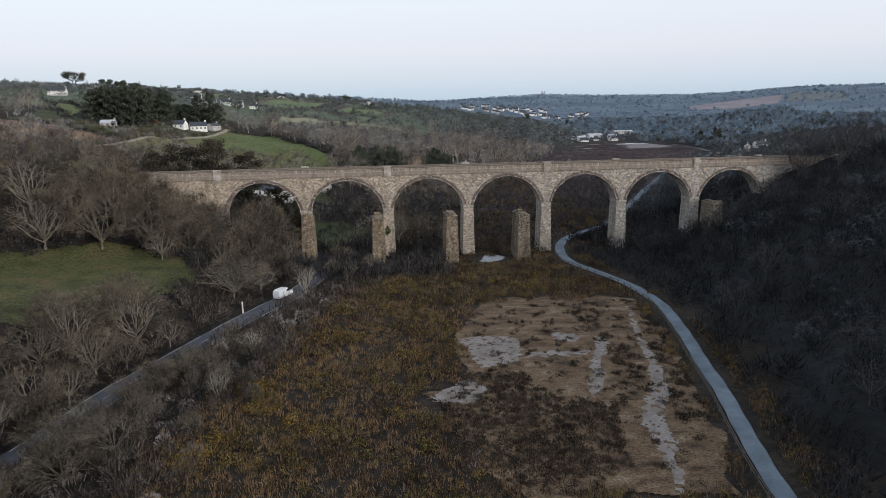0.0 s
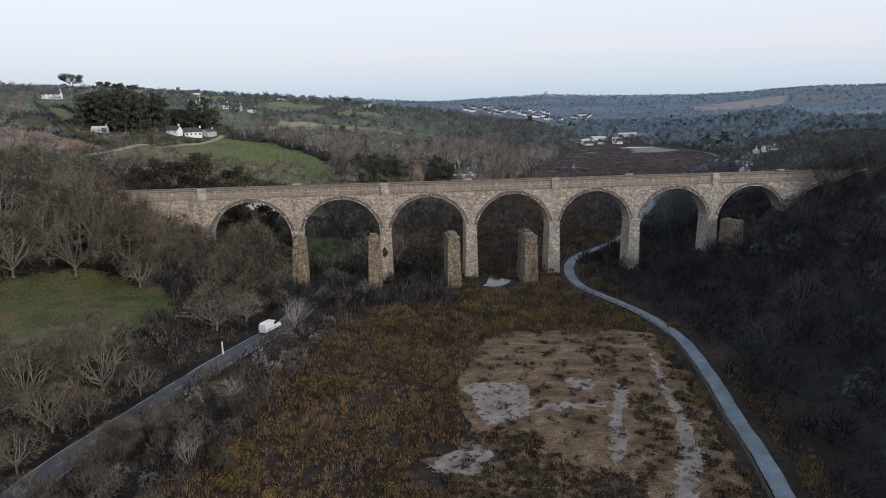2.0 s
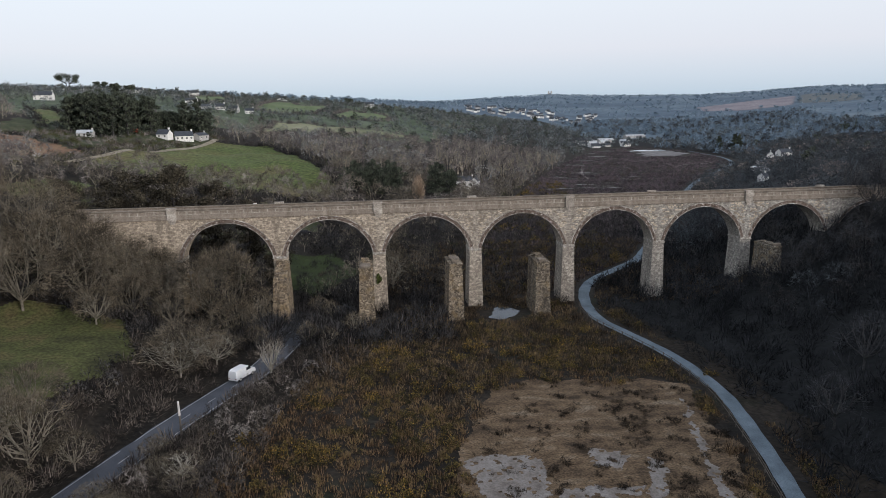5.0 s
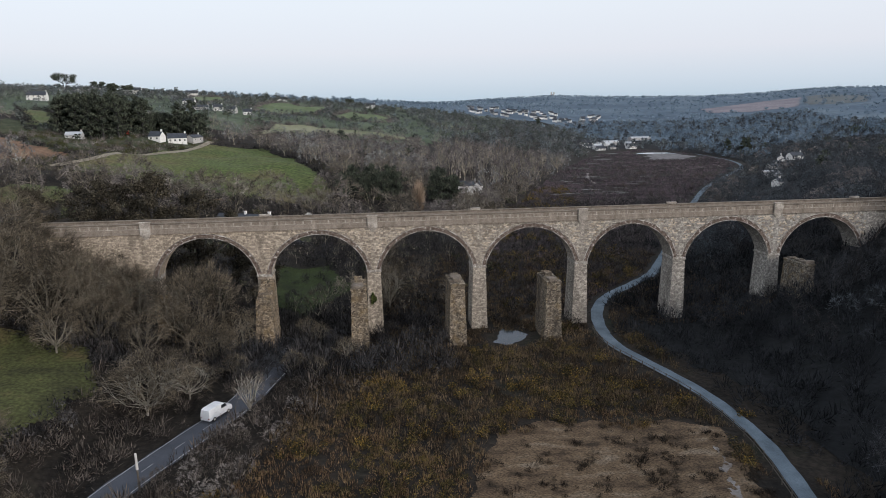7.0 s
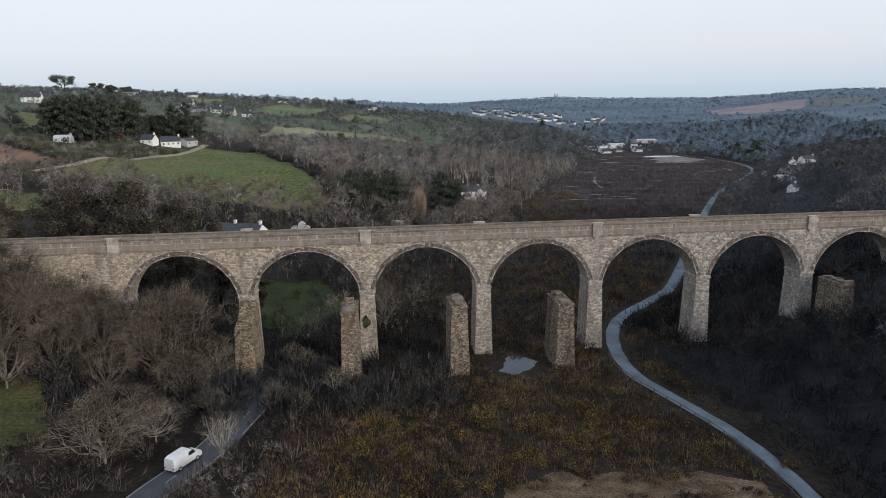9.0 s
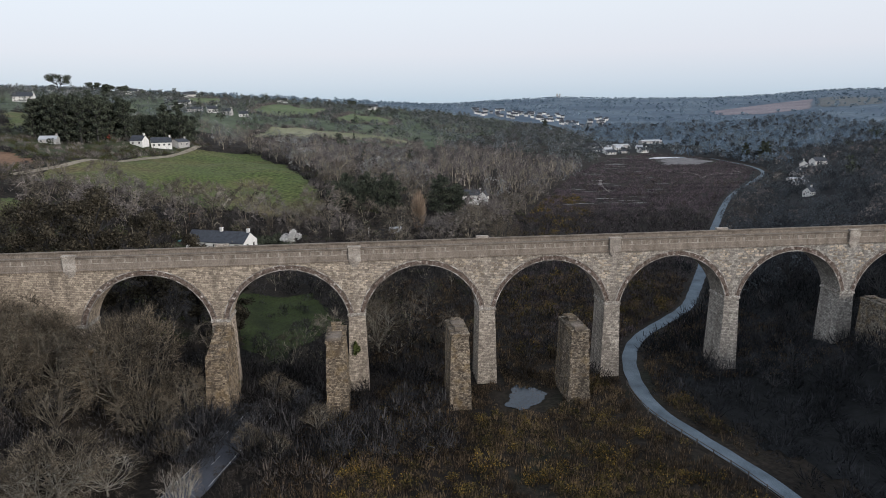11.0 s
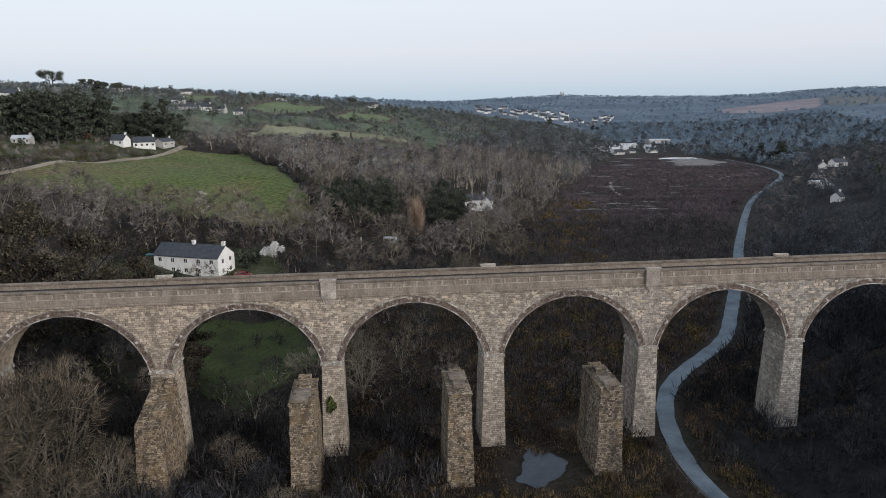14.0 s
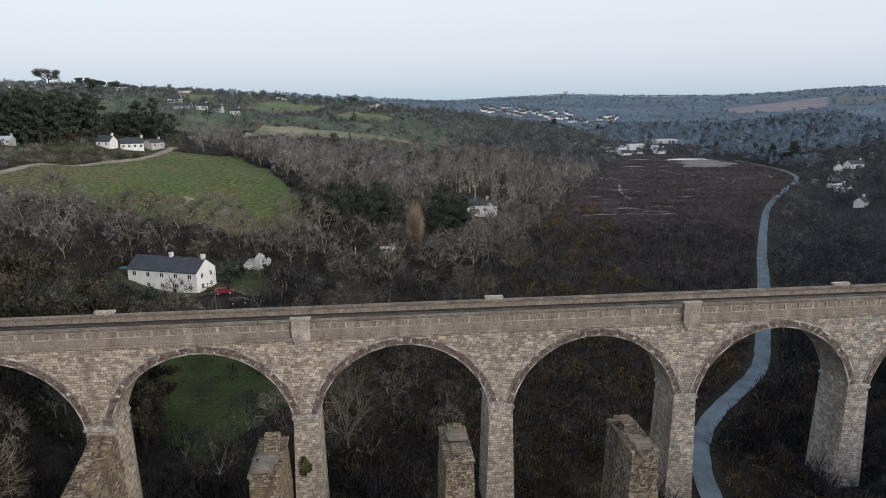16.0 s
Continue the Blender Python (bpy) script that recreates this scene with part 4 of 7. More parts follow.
def mound_form(seed, n, size=0.17, flat=0.8):
    """A low leafy mound, one metre high."""
    rs = np.random.RandomState(seed)
    d = rs.normal(size=(n, 3))
    d /= np.linalg.norm(d, axis=1)[:, None]
    d[:, 2] = np.abs(d[:, 2])
    r = rs.uniform(0.55, 1.0, n)[:, None] * (0.8 + 0.25 * np.sin(3 * np.arctan2(d[:, 1], d[:, 0]) + seed))[:, None]
    return flakes(rs, d * r * np.array([flat, flat, 0.95]), size)


def blade_form(seed, n, width=0.09):
    """A clump of upright shoots, one metre high."""
    rs = np.random.RandomState(seed)
    ang, rad = rs.uniform(0, 2 * math.pi, n), 0.55 * np.sqrt(rs.uniform(0, 1, n))
    root = np.stack([np.cos(ang) * rad, np.sin(ang) * rad, rs.uniform(-0.05, 0.35, n) * (1 - rad)], -1)
    tip = root + np.stack([np.cos(ang) * rad * 0.25 + rs.normal(0, 0.06, n), np.sin(ang) * rad * 0.25 + rs.normal(0, 0.06, n), rs.uniform(0.35, 0.72, n) * (1.15 - 0.7 * rad)], -1)
    return slivers(rs, root, tip, width)


def fan_lines(seed, limbs=11, forks=5, tips=4, twigs=7, wide=0.46, low=0.14, droop=0.2, wild=1.0):
    """Lines of a leafless tree one metre high, as (start, end, radius): trunk and bowed limbs that fan out and fork
    towards a lumpy dome, and the sprays of twigs that make its outer haze."""
    rs = np.random.RandomState(seed)
    wood, spray = [((0.0, 0, -0.05), (0.0, 0, low + 0.14), 0.022)], []
    mid, axes = np.array([0, 0, 0.54]), np.array([wide, wide, 0.46])

    def on_dome(d, part_way):
        d = d / np.linalg.norm(d)
        lump = 1 + 0.1 * math.sin(3 * math.atan2(d[1], d[0]) + seed) + 0.08 * math.sin(5.0 * d[2] + 2 * seed)
        return mid + d * axes * lump * part_way

    for i in range(limbs):
        up = 1 - (1 + droop) * (i + 0.5) / limbs
        ang = i * 2.4 + rs.uniform(-0.5, 0.5)
        flat = math.sqrt(max(0.02, 1 - up * up))
        d = np.array([math.cos(ang) * flat, math.sin(ang) * flat, up])
        reach = rs.uniform(0.82, 1.06)
        foot = np.array([0, 0, low + rs.uniform(0, 0.14)])
        bend = foot + (on_dome(d, 0.62 * reach) - foot) * rs.uniform(0.42, 0.6) + np.array([d[0], d[1], -0.2]) * 0.05 + rs.normal(0, 0.018 * wild, 3)
        knee = foot + (on_dome(d, 0.66 * reach) - foot) * 0.95 + rs.normal(0, 0.02 * wild, 3)
        wood.append((foot, bend, 0.0115))
        wood.append((bend, knee, 0.0085))
        for j in range(forks):
            e = d + rs.normal(0, 0.36, 3)
            start = bend + (knee - bend) * rs.uniform(0.0, 1.0)
            node = on_dome(e, rs.uniform(0.68, 0.88) * reach) + rs.normal(0, 0.015 * wild, 3)
            wood.append((start, node, 0.0048))
            for k in range(tips):
                tip = on_dome(e + rs.normal(0, 0.26, 3), rs.uniform(0.9, 1.03) * reach)
                spray.append((node, tip, 0.0026))
                for _ in range(twigs):
                    p = node + (tip - node) * rs.uniform(0.15, 1.0)
                    g = (p - mid) * 1.2 + rs.normal(0, 0.22, 3) + np.array([0, 0, 0.06])
                    spray.append((p, p + g / np.linalg.norm(g) * rs.uniform(0.06, 0.13), 0.0017))
    return wood, spray


def lines_form(seed, lines, width):
    """The lines as thin blades, for trees at a distance."""
    return slivers(np.random.RandomState(seed), *[np.array([l[i] for l in lines]) for i in (0, 1)], np.array([l[2] for l in lines]) * width)


def tree_forms(seeds, limb_width, twig_width, tuft=0.0, **shape):
    """Two matching lists of forms: the limbs, and the haze of twigs round them."""
    lines = [fan_lines(q, **shape) for q in seeds]
    limbs = [lines_form(q, w, limb_width) for q, (w, _) in zip(seeds, lines)]
    if tuft:
        return limbs, [flakes(np.random.RandomState(q), np.array([l[1] for l in t]), tuft) for q, (_, t) in zip(seeds, lines)]
    return limbs, [lines_form(q, t, twig_width) for q, (_, t) in zip(seeds, lines)]


def crown_form(seed, n, size=0.07, shape="round"):
    """A dense evergreen crown on a stem, one metre high, lumpy, with gaps."""
    rs = np.random.RandomState(seed)
    if shape == "spire":
        h = rs.uniform(0.08, 1.0, n) ** 1.2
        ang = rs.uniform(0, 2 * math.pi, n)
        r = (1 - h) * 0.3 * rs.uniform(0.5, 1.1, n) * (1 + 0.25 * np.sin(h * 40 + seed)) + 0.01
        c = np.stack([np.cos(ang) * r, np.sin(ang) * r, h], -1)
    else:
        lumps = rs.normal(size=(9, 3))
        lumps /= np.linalg.norm(lumps, axis=1)[:, None]
        lumps = lumps * np.array([0.24, 0.24, 0.22]) + np.array([0, 0, 0.62])
        pick = lumps[rs.randint(0, 9, n)]
        d = rs.normal(size=(n, 3))
        d /= np.linalg.norm(d, axis=1)[:, None]
        c = pick + d * rs.uniform(0.1, 0.19, n)[:, None]
    v1, f1 = flakes(rs, c, size)
    v2, f2 = slivers(rs, np.array([[0.0, 0, -0.04]]), np.array([[0.02, 0, 0.7]]), 0.05)
    return np.concatenate([v1, v2]), np.concatenate([f1, f2 + len(v1)])


def scatter(name, forms, x, y, size, mat, label, category, seed, tall=1.0, sink=0.0):
    """Many plants of a few forms, merged into one stuff object."""
    rs = np.random.RandomState(seed)
    z = land(x, y) - sink * size
    which = rs.randint(0, len(forms), len(x))
    ang, stretch = rs.uniform(0, 2 * math.pi, len(x)), rs.uniform(0.8, 1.25, len(x)) * tall
    vs, fs, off = [], [], 0
    for i, (v, f) in enumerate(forms):
        s = which == i
        m = int(s.sum())
        if not m:
            continue
        c, sn = np.cos(ang[s])[:, None], np.sin(ang[s])[:, None]
        k = size[s][:, None]
        px = (v[None, :, 0] * c - v[None, :, 1] * sn) * k + x[s][:, None]
        py = (v[None, :, 0] * sn + v[None, :, 1] * c) * k + y[s][:, None]
        pz = v[None, :, 2] * k * stretch[s][:, None] + z[s][:, None]
        vs.append(np.stack([px, py, pz], -1).reshape(-1, 3))
        fs.append((f[None] + (np.arange(m) * len(v))[:, None, None]).reshape(-1, 3) + off)
        off += m * len(v)
    ob = new(name, raw_mesh(name, np.concatenate(vs), np.concatenate(fs), [mat]))
    return tagged(ob, label, category, kind="stuff")


def wood_of(pair, x, y, size, mat, label, seed, limb=None):
    """Trees of a wood: their limbs and their twigs as two matching stuff objects."""
    if len(x):
        scatter("woodland", pair[0], x, y, size, limb or LIMB, "limbs of " + label, "woodland", seed)
        scatter("woodland", pair[1], x, y, size, mat, label, "woodland", seed)


def line_gap(x, y, line):
    """Distance from points to a line given by close points."""
    out = np.full(len(x), 1e9)
    for i in range(0, len(line), 2):
        out = np.minimum(out, np.hypot(x - line[i, 0], y - line[i, 1]))
    return out


def open_land(x, y):
    """Where no wood grows: fields, mud, road, path, house plots, the viaduct's own strip."""
    hit = inside(x + 2.6 * wave(x, y, 5, 5), y + 2.6 * wave(x, y, 5, 9), MUD_AREA)
    for f in FIELDS:
        hit |= inside(x, y, f)
    hit |= (line_gap(x, y, road_line) < np.interp(y, [-30, -14, 0], [3.5, 1.5, -1])) | (line_gap(x, y, path_line) < 2.9)
    hit |= (np.abs(y - 2.5) < 4.0) & (x > -100) & (x < 125) & (np.abs((x + 11) % 22 - 11) < 3.4)
    for hx, hy, r in PLOTS:
        hit |= np.hypot(x - hx, y - hy) < r
    return hit


PLOTS = [(-63, 92, 12), (-46, 93, 7), (-56, 80, 6), (-52, 84, 7), (30, 197, 12), (27, 187, 9), (24, 183, 8), (21, 174, 6), (-127, 261, 14), (-140, 255, 10), (312, 350, 20), (232, 255, 20), (176, 168, 14), (183, 178, 16), (168, 150, 14), (292, 330, 10), (191, 187, 6),
         (233, 590, 40), (322, 666, 40), (192, 485, 22), (270, 640, 40), (-301, 490, 18)]


def spots(seed, n, x0, x1, y0, y1, rule):
    rs = np.random.RandomState(seed)
    x, y = rs.uniform(x0, x1, n), rs.uniform(y0, y1, n)
    k = rule(x, y)
    return x[k], y[k], np.random.RandomState(seed + 7).uniform(0.0, 1.0, int(k.sum()))


def rows_of(seed, gap, x0, x1, y0, y1, rule):
    """Loosely even spots, about one gap apart."""
    rs = np.random.RandomState(seed)
    x, y = np.meshgrid(np.arange(x0, x1, gap), np.arange(y0, y1, gap))
    x, y = x.ravel() + rs.uniform(-0.42, 0.42, x.size) * gap, y.ravel() + rs.uniform(-0.42, 0.42, x.size) * gap
    k = rule(x, y)
    x, y = x[k], y[k]
    mix = rs.permutation(len(x))
    return x[mix], y[mix], rs.uniform(0, 1, len(x))


def floor_part(x, y):
    return (x > np.interp(y, *EDGE_LEFT)) & (x < np.interp(y, *EDGE_RIGHT))


MARSH = [(8, 10), (14, 60), (22, 99), (34, 140), (51, 178), (76, 234), (115, 320), (148, 384), (195, 460), (251, 510), (276, 444), (272, 360), (214, 276), (168, 219), (132, 166), (93, 102), (64, 46), (44, 18)]


BUSH = [bush_form(s, 54, 0.036) for s in range(5)]
TUFT = [blade_form(s, 24, 0.075) for s in range(5)] + [bush_form(s + 40, 30, 0.045) for s in range(2)]
MOUND = [mound_form(s, 80, 0.085) for s in range(4)]
SPECK = [mound_form(s + 20, 44, size=0.05, flat=0.8) for s in range(4)]

# heath and gorse on the valley floor before the viaduct
x, y, u = spots(11, 23000, -62, 32, -180, 2, lambda x, y: floor_part(x, y) & ~open_land(x, y) & (x > np.interp(y, [-180, -100, -50, 0], [-60, -58, -40, -28])) & (np.hypot(x - 5.5, y + 6) > 6.5))
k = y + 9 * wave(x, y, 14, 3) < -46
scatter("heath", TUFT, x[k], y[k], 0.6 + 0.8 * u[k], HEATH, "dense brown winter heath and dead bracken", "scrub", 12)
scatter("heath", TUFT, x[~k], y[~k], 0.7 + 0.9 * u[~k], DARK_HEATH, "dark heath near the viaduct", "scrub", 12)
x, y, u = spots(13, 6500, -60, 32, -180, 0, lambda x, y: floor_part(x, y) & ~open_land(x, y) & (wave(x, y, 9, 7) + 0.5 * wave(x, y, 3.5, 3) > -0.12) & ~inside(x, y, TUSSOCKS[0]) & (x > np.interp(y, [-180, -100, -50, 0], [-52, -50, -36, -24])) & (np.hypot(x - 5.5, y + 6) > 6.5))
scatter("gorse", MOUND, x, y, 0.6 + 1.0 * u, GORSE, "low olive gorse bushes on the valley floor", "gorse", 14)
k = (u > 0.25) & (wave(x, y, 7, 2) + 0.6 * wave(x, y, 2.5, 1) > 0.5)
scatter("gorse_blossom", SPECK, x[k], y[k], 0.66 + 1.02 * u[k], BLOSSOM, "ochre-yellow gorse blossom on the bush tops", "gorse", 14, sink=-0.05)
def tussocky(x, y):
    """Where dark heath tussocks grow on the mud: thick in some parts, thin in the others, hardly on the silt."""
    n = wave(x, y, 2.2, 8) + 0.6 * wave(x, y * 1.7, 0.9, 4)
    need = np.full(np.shape(x), 0.55)
    for outline, level in zip(TUSSOCKS, (-0.9, 0.0, 0.0, -0.1)):
        need = np.where(inside(x, y, outline), level, need)
    for outline in SILT_AREAS:
        need = np.where(inside(x, y, outline), np.maximum(need, 0.12), need)
    return inside(x, y, MUD_AREA) & (n > need)


rs = np.random.RandomState(29)
for gx0, gy0, spread_out, count in ((-51.5, -102, 2.6, 40), (-49, -98, 1.6, 20), (-44.5, -91, 1.4, 14), (-46.5, -84, 1.4, 16), (13, -27, 1.8, 14), (19, -33, 1.8, 14), (-6, -28, 2.0, 12), (2, -31, 1.8, 12), (33.5, -46, 1.0, 5), (-20, -27, 2.0, 12), (-47, -83, 1.8, 14), (-38, -97, 1.5, 8), (-35, -62, 2.2, 14), (-24.5, -33, 2.0, 12), (-35, -47, 2.0, 12), (-14, -46, 1.8, 10), (-44, -57, 1.8, 10), (8, -36, 1.8, 10), (-2, -40, 1.6, 8)):
    x, y, u = gx0 + rs.normal(0, spread_out, count), gy0 + rs.normal(0, spread_out * 0.7, count), rs.rand(count)
    scatter("gorse_bush", MOUND, x, y, 0.8 + 0.8 * u, GORSE, "gorse bushes thick with yellow blossom", "gorse", 14)
    scatter("gorse_blossom", SPECK, x, y, 0.95 + 0.9 * u, BLOSSOM, "bright yellow gorse blossom in clumps", "gorse", 14, sink=-0.06)
x, y, u = spots(15, 19000, -24, 30, -126, -40, tussocky)
scatter("heath", TUFT + MOUND, x, y, 0.4 + 0.6 * u, DARK_TUSSOCK, "scattered dark heath tufts on bare mud", "scrub", 16)
x, y, u = spots(17, 700, -40, 36, -180, -100, lambda x, y: floor_part(x, y) & ~open_land(x, y))
scatter("brushwood", BUSH, x, y, 0.9 + 1.0 * u, BRUSH, "grey leafless willow scrub", "scrub", 18)
# brushwood along the lane and under the trees
x, y, u = spots(19, 5600, -125, -20, -175, 12, lambda x, y: ~open_land(x, y) & (x < np.interp(y, [-180, -100, -50, 0, 20], [-54, -50, -38, -8, -4])))
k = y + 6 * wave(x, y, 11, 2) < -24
scatter("brushwood", BUSH, x[k], y[k], 1.2 + 2.6 * u[k] ** 1.5, BRUSH, "tangled leafless brushwood beside the lane", "scrub", 20)
scatter("brushwood", BUSH, x[~k], y[~k], 1.2 + 2.4 * u[~k] ** 1.5, DEEP_BRUSH, "brushwood below the viaduct, its shadow put into the dark colour", "scrub", 20)
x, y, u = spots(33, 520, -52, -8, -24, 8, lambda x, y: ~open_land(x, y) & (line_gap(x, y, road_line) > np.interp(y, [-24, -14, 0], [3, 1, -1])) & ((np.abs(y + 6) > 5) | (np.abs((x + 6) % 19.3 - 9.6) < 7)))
scatter("brushwood", BUSH, x, y, 1.6 + 2.6 * u, DEEP_BRUSH, "grey leafless sallow thicket around the piers", "scrub", 34)
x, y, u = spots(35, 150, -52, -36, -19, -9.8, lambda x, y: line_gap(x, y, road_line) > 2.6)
scatter("brushwood", BUSH, x, y, 2.0 + 2.8 * u, DEEP_BRUSH, "dark thicket before the crumbling pier", "scrub", 36)
# brush on the hedge bank, in a dark colour that paints its shadow band
x, y, u = spots(37, 260, -114, -64, -26, -10, lambda x, y: np.abs(y - np.interp(x, [-114, -90, -71, -64], [-24, -11, -15, -22])) < 3.0)
scatter("brushwood", BUSH, x, y, 1.8 + 2.0 * u, DEEP_BRUSH, "brush on the hedge bank above the field, dark to paint its shadow band", "hedge", 38)
x, y, u = spots(39, 2600, -110, -44, -150, -56, lambda x, y: (line_gap(x, y, road_line) > 2.9) & (line_gap(x, y, road_line) < 7.5) & (x > np.interp(y, road_line[:, 1], road_line[:, 0])))
scatter("brushwood", BUSH, x, y, 1.4 + 1.6 * u, BRUSH, "low grey brushwood on the verge of the lane", "scrub", 40)
# behind the viaduct
x, y, u = spots(21, 4300, -90, 120, 6, 170, lambda x, y: ~open_land(x, y))
scatter("brushwood", BUSH, x, y, 1.3 + 2.4 * u, DEEP_BRUSH, "leafless brushwood on the valley side behind the viaduct", "scrub", 22)
x, y, u = spots(23, 9000, 0, 200, 8, 260, lambda x, y: inside(x, y, MARSH) & ~open_land(x, y) & ~on_streak(x, y))
scatter("heath", TUFT, x, y, 1.0 + 1.2 * u, REED, "dark brown heath behind the viaduct", "scrub", 24)
x, y, u = spots(25, 5000, 0, 200, 8, 230, lambda x, y: inside(x, y, MARSH) & ~open_land(x, y) & (wave(x, y, 13, 7) > -0.1) & (x < np.interp(y, [8, 110, 230], [50, 62, 92])))
scatter("gorse", MOUND, x, y, 1.3 + 1.2 * u, GORSE, "olive gorse behind the viaduct", "gorse", 26)
k = (u > 0.3) & (wave(x, y, 9, 2) > 0.1)
scatter("gorse_blossom", SPECK, x[k], y[k], 1.4 + 1.2 * u[k], BLOSSOM, "ochre gorse blossom behind the viaduct", "gorse", 26, sink=-0.05)
x, y, u = spots(27, 12000, 60, 300, 180, 520, lambda x, y: inside(x, y, MARSH) & ~open_land(x, y) & ~on_streak(x, y))
scatter("reeds", TUFT, x, y, 1.3 + 1.0 * u, REED, "dark brown marsh reed bed", "reeds", 28)
x, y, u = spots(87, 1500, 0, 200, 20, 330, lambda x, y: inside(x, y, MARSH) & ~open_land(x, y) & (wave(x, y, 15, 3) > 0.1))
scatter("brushwood", BUSH, x, y, 1.5 + 2.0 * u, BRUSH, "leafless sallow bushes in the marsh", "scrub", 88)
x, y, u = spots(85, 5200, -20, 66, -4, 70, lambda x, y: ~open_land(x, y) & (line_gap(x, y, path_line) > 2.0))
scatter("heath", TUFT + MOUND[:1], x, y, 0.8 + 0.9 * u, DARK_HEATH, "dark heath under the arches", "scrub", 86)
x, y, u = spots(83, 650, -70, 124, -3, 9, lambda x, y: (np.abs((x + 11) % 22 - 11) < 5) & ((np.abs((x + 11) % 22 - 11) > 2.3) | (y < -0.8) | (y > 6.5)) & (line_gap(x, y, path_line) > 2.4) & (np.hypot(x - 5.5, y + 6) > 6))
scatter("brushwood", BUSH, x, y, 1.4 + 2.0 * u, DEEP_BRUSH, "dark brushwood at the feet of the piers", "scrub", 84)
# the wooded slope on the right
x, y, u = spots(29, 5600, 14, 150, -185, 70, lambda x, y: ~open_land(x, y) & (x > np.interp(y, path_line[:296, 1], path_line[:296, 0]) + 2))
scatter("brushwood", BUSH, x, y, 1.6 + 2.8 * u, DARK_BRUSH, "undergrowth on the wooded slope, darkened in colour for shade", "scrub", 30)


def tube(v, f, p, q, ra, rb, n):
    d = (q - p).normalized()
    a = d.orthogonal().normalized()
    b = d.cross(a)
    base = len(v)
    for c, r in ((p, ra), (q, rb)):
        for i in range(n):
            t = 2 * math.pi * i / n
            v.append(c + a * (r * math.cos(t)) + b * (r * math.sin(t)))
    for i in range(n):
        j = (i + 1) % n
        f.append((base + i, base + j, base + n + j, base + n + i))


def tree_prototype(seed, high, bark, twig, label, group, thick=1.0, **shape):
    """A leafless tree: tapered trunk, limbs and forks, and a crown of fine twigs."""
    wood, spray = fan_lines(seed, **shape)
    v, f = [], []
    for n, (p, q, r) in enumerate(wood):
        r = r * high * thick
        tube(v, f, Vector(p) * high, Vector(q) * high, r, r * (0.75 if n == 0 else 0.6), 6 if n == 0 else 4 if r > 0.09 else 3)
    ob = thing("tree", label, "tree", (0, 0, -200), group=group)
    a, b, w = [np.array([l[i] for l in spray]) for i in range(3)]
    for name, me, m in (("trunk", raw_mesh("trunk", np.array(v), np.array(f), []), bark), ("crown", raw_mesh("crown", *slivers(np.random.RandomState(seed), a * high, b * high, np.maximum(w * high * 2.1 * thick, 0.034)), []), twig)):
        me.materials.append(m)
        c = new(name, me)
        c.parent = ob
    return ob


def plant(protos, x, y, turn, size):
    """Stand a copy of one of the prototypes on the ground."""
    ob = copy_thing(protos, pose(x, y, ground_z(x, y), 0, 0, turn))
    ob.scale = (size, size, size)
    return ob


LANE = ("leafless grey-barked tree with a spreading crown", "bare trees by the lane")
PALE = [tree_prototype(100, 15.5, BARK, DOME_TWIG, *LANE, limbs=14, forks=5, tips=5, twigs=8, wide=0.4),
        tree_prototype(101, 12.0, BARK, DOME_TWIG, *LANE, limbs=12, forks=5, tips=5, twigs=8, wide=0.5),
        tree_prototype(102, 15.0, BARK, DOME_TWIG, *LANE, limbs=14, forks=5, tips=5, twigs=8, wide=0.36),
        tree_prototype(103, 7.0, PALE_BARK, TWIG, "pale leafless sapling with upright stems", "bare trees by the lane", thick=1.5, limbs=17, forks=4, tips=3, twigs=4, wide=0.42, low=0.0, droop=-0.25),
        tree_prototype(104, 7.6, PALE_BARK, DOME_TWIG, "low leafless tree with twisted pale limbs", "bare trees by the lane", thick=1.1, limbs=20, forks=6, tips=4, twigs=4, wide=0.85, low=0.1, droop=0.3, wild=2.8)]
SLOPE = ("dark leafless tree, shade mixed into its bark and twigs", "bare trees on the shaded slope")
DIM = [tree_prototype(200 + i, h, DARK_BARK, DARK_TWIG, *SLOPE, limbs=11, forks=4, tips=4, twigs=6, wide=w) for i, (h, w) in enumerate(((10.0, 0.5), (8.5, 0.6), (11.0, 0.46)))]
DOME = [tree_prototype(600 + i, 13.0, BARK, DOME_TWIG, "broad rounded brown leafless tree above the lane", "bare trees by the lane", limbs=15, forks=6, tips=5, twigs=8, wide=(0.5, 0.56, 0.46, 0.52)[i], low=(0.06, 0.1, 0.12, 0.05)[i], droop=0.5, wild=1.3) for i in range(4)]
rnd = random.Random(5)
# trees that stand out along the lane, the near field and the viaduct's west end
for tx, ty, kind, size in ((-58, -33, 4, 1.15), (-53, -27.5, 4, 0.85), (-42.6, -33, 3, 0.95), (-60, -84, 1, 0.3), (-51, -86, 3, 0.7), (-49.5, -66, 4, 0.5), (-57, -11.5, 0, 1.05), (-52, -15, 1, 0.8), (-33, -22, 1, 0.36), (-28, -15, 1, 0.42), (-37, -20, 1, 0.4), (-47, -20, 1, 0.4), (-36, -1, 1, 0.4), (-33, -5, 1, 0.4), (-64, -62, 1, 0.5), (-72, -84, 1, 0.55), (-77, -94, 1, 0.6), (-68, -72, 1, 0.5)):
    plant(PALE[kind], tx, ty, rnd.uniform(0, 360), size)
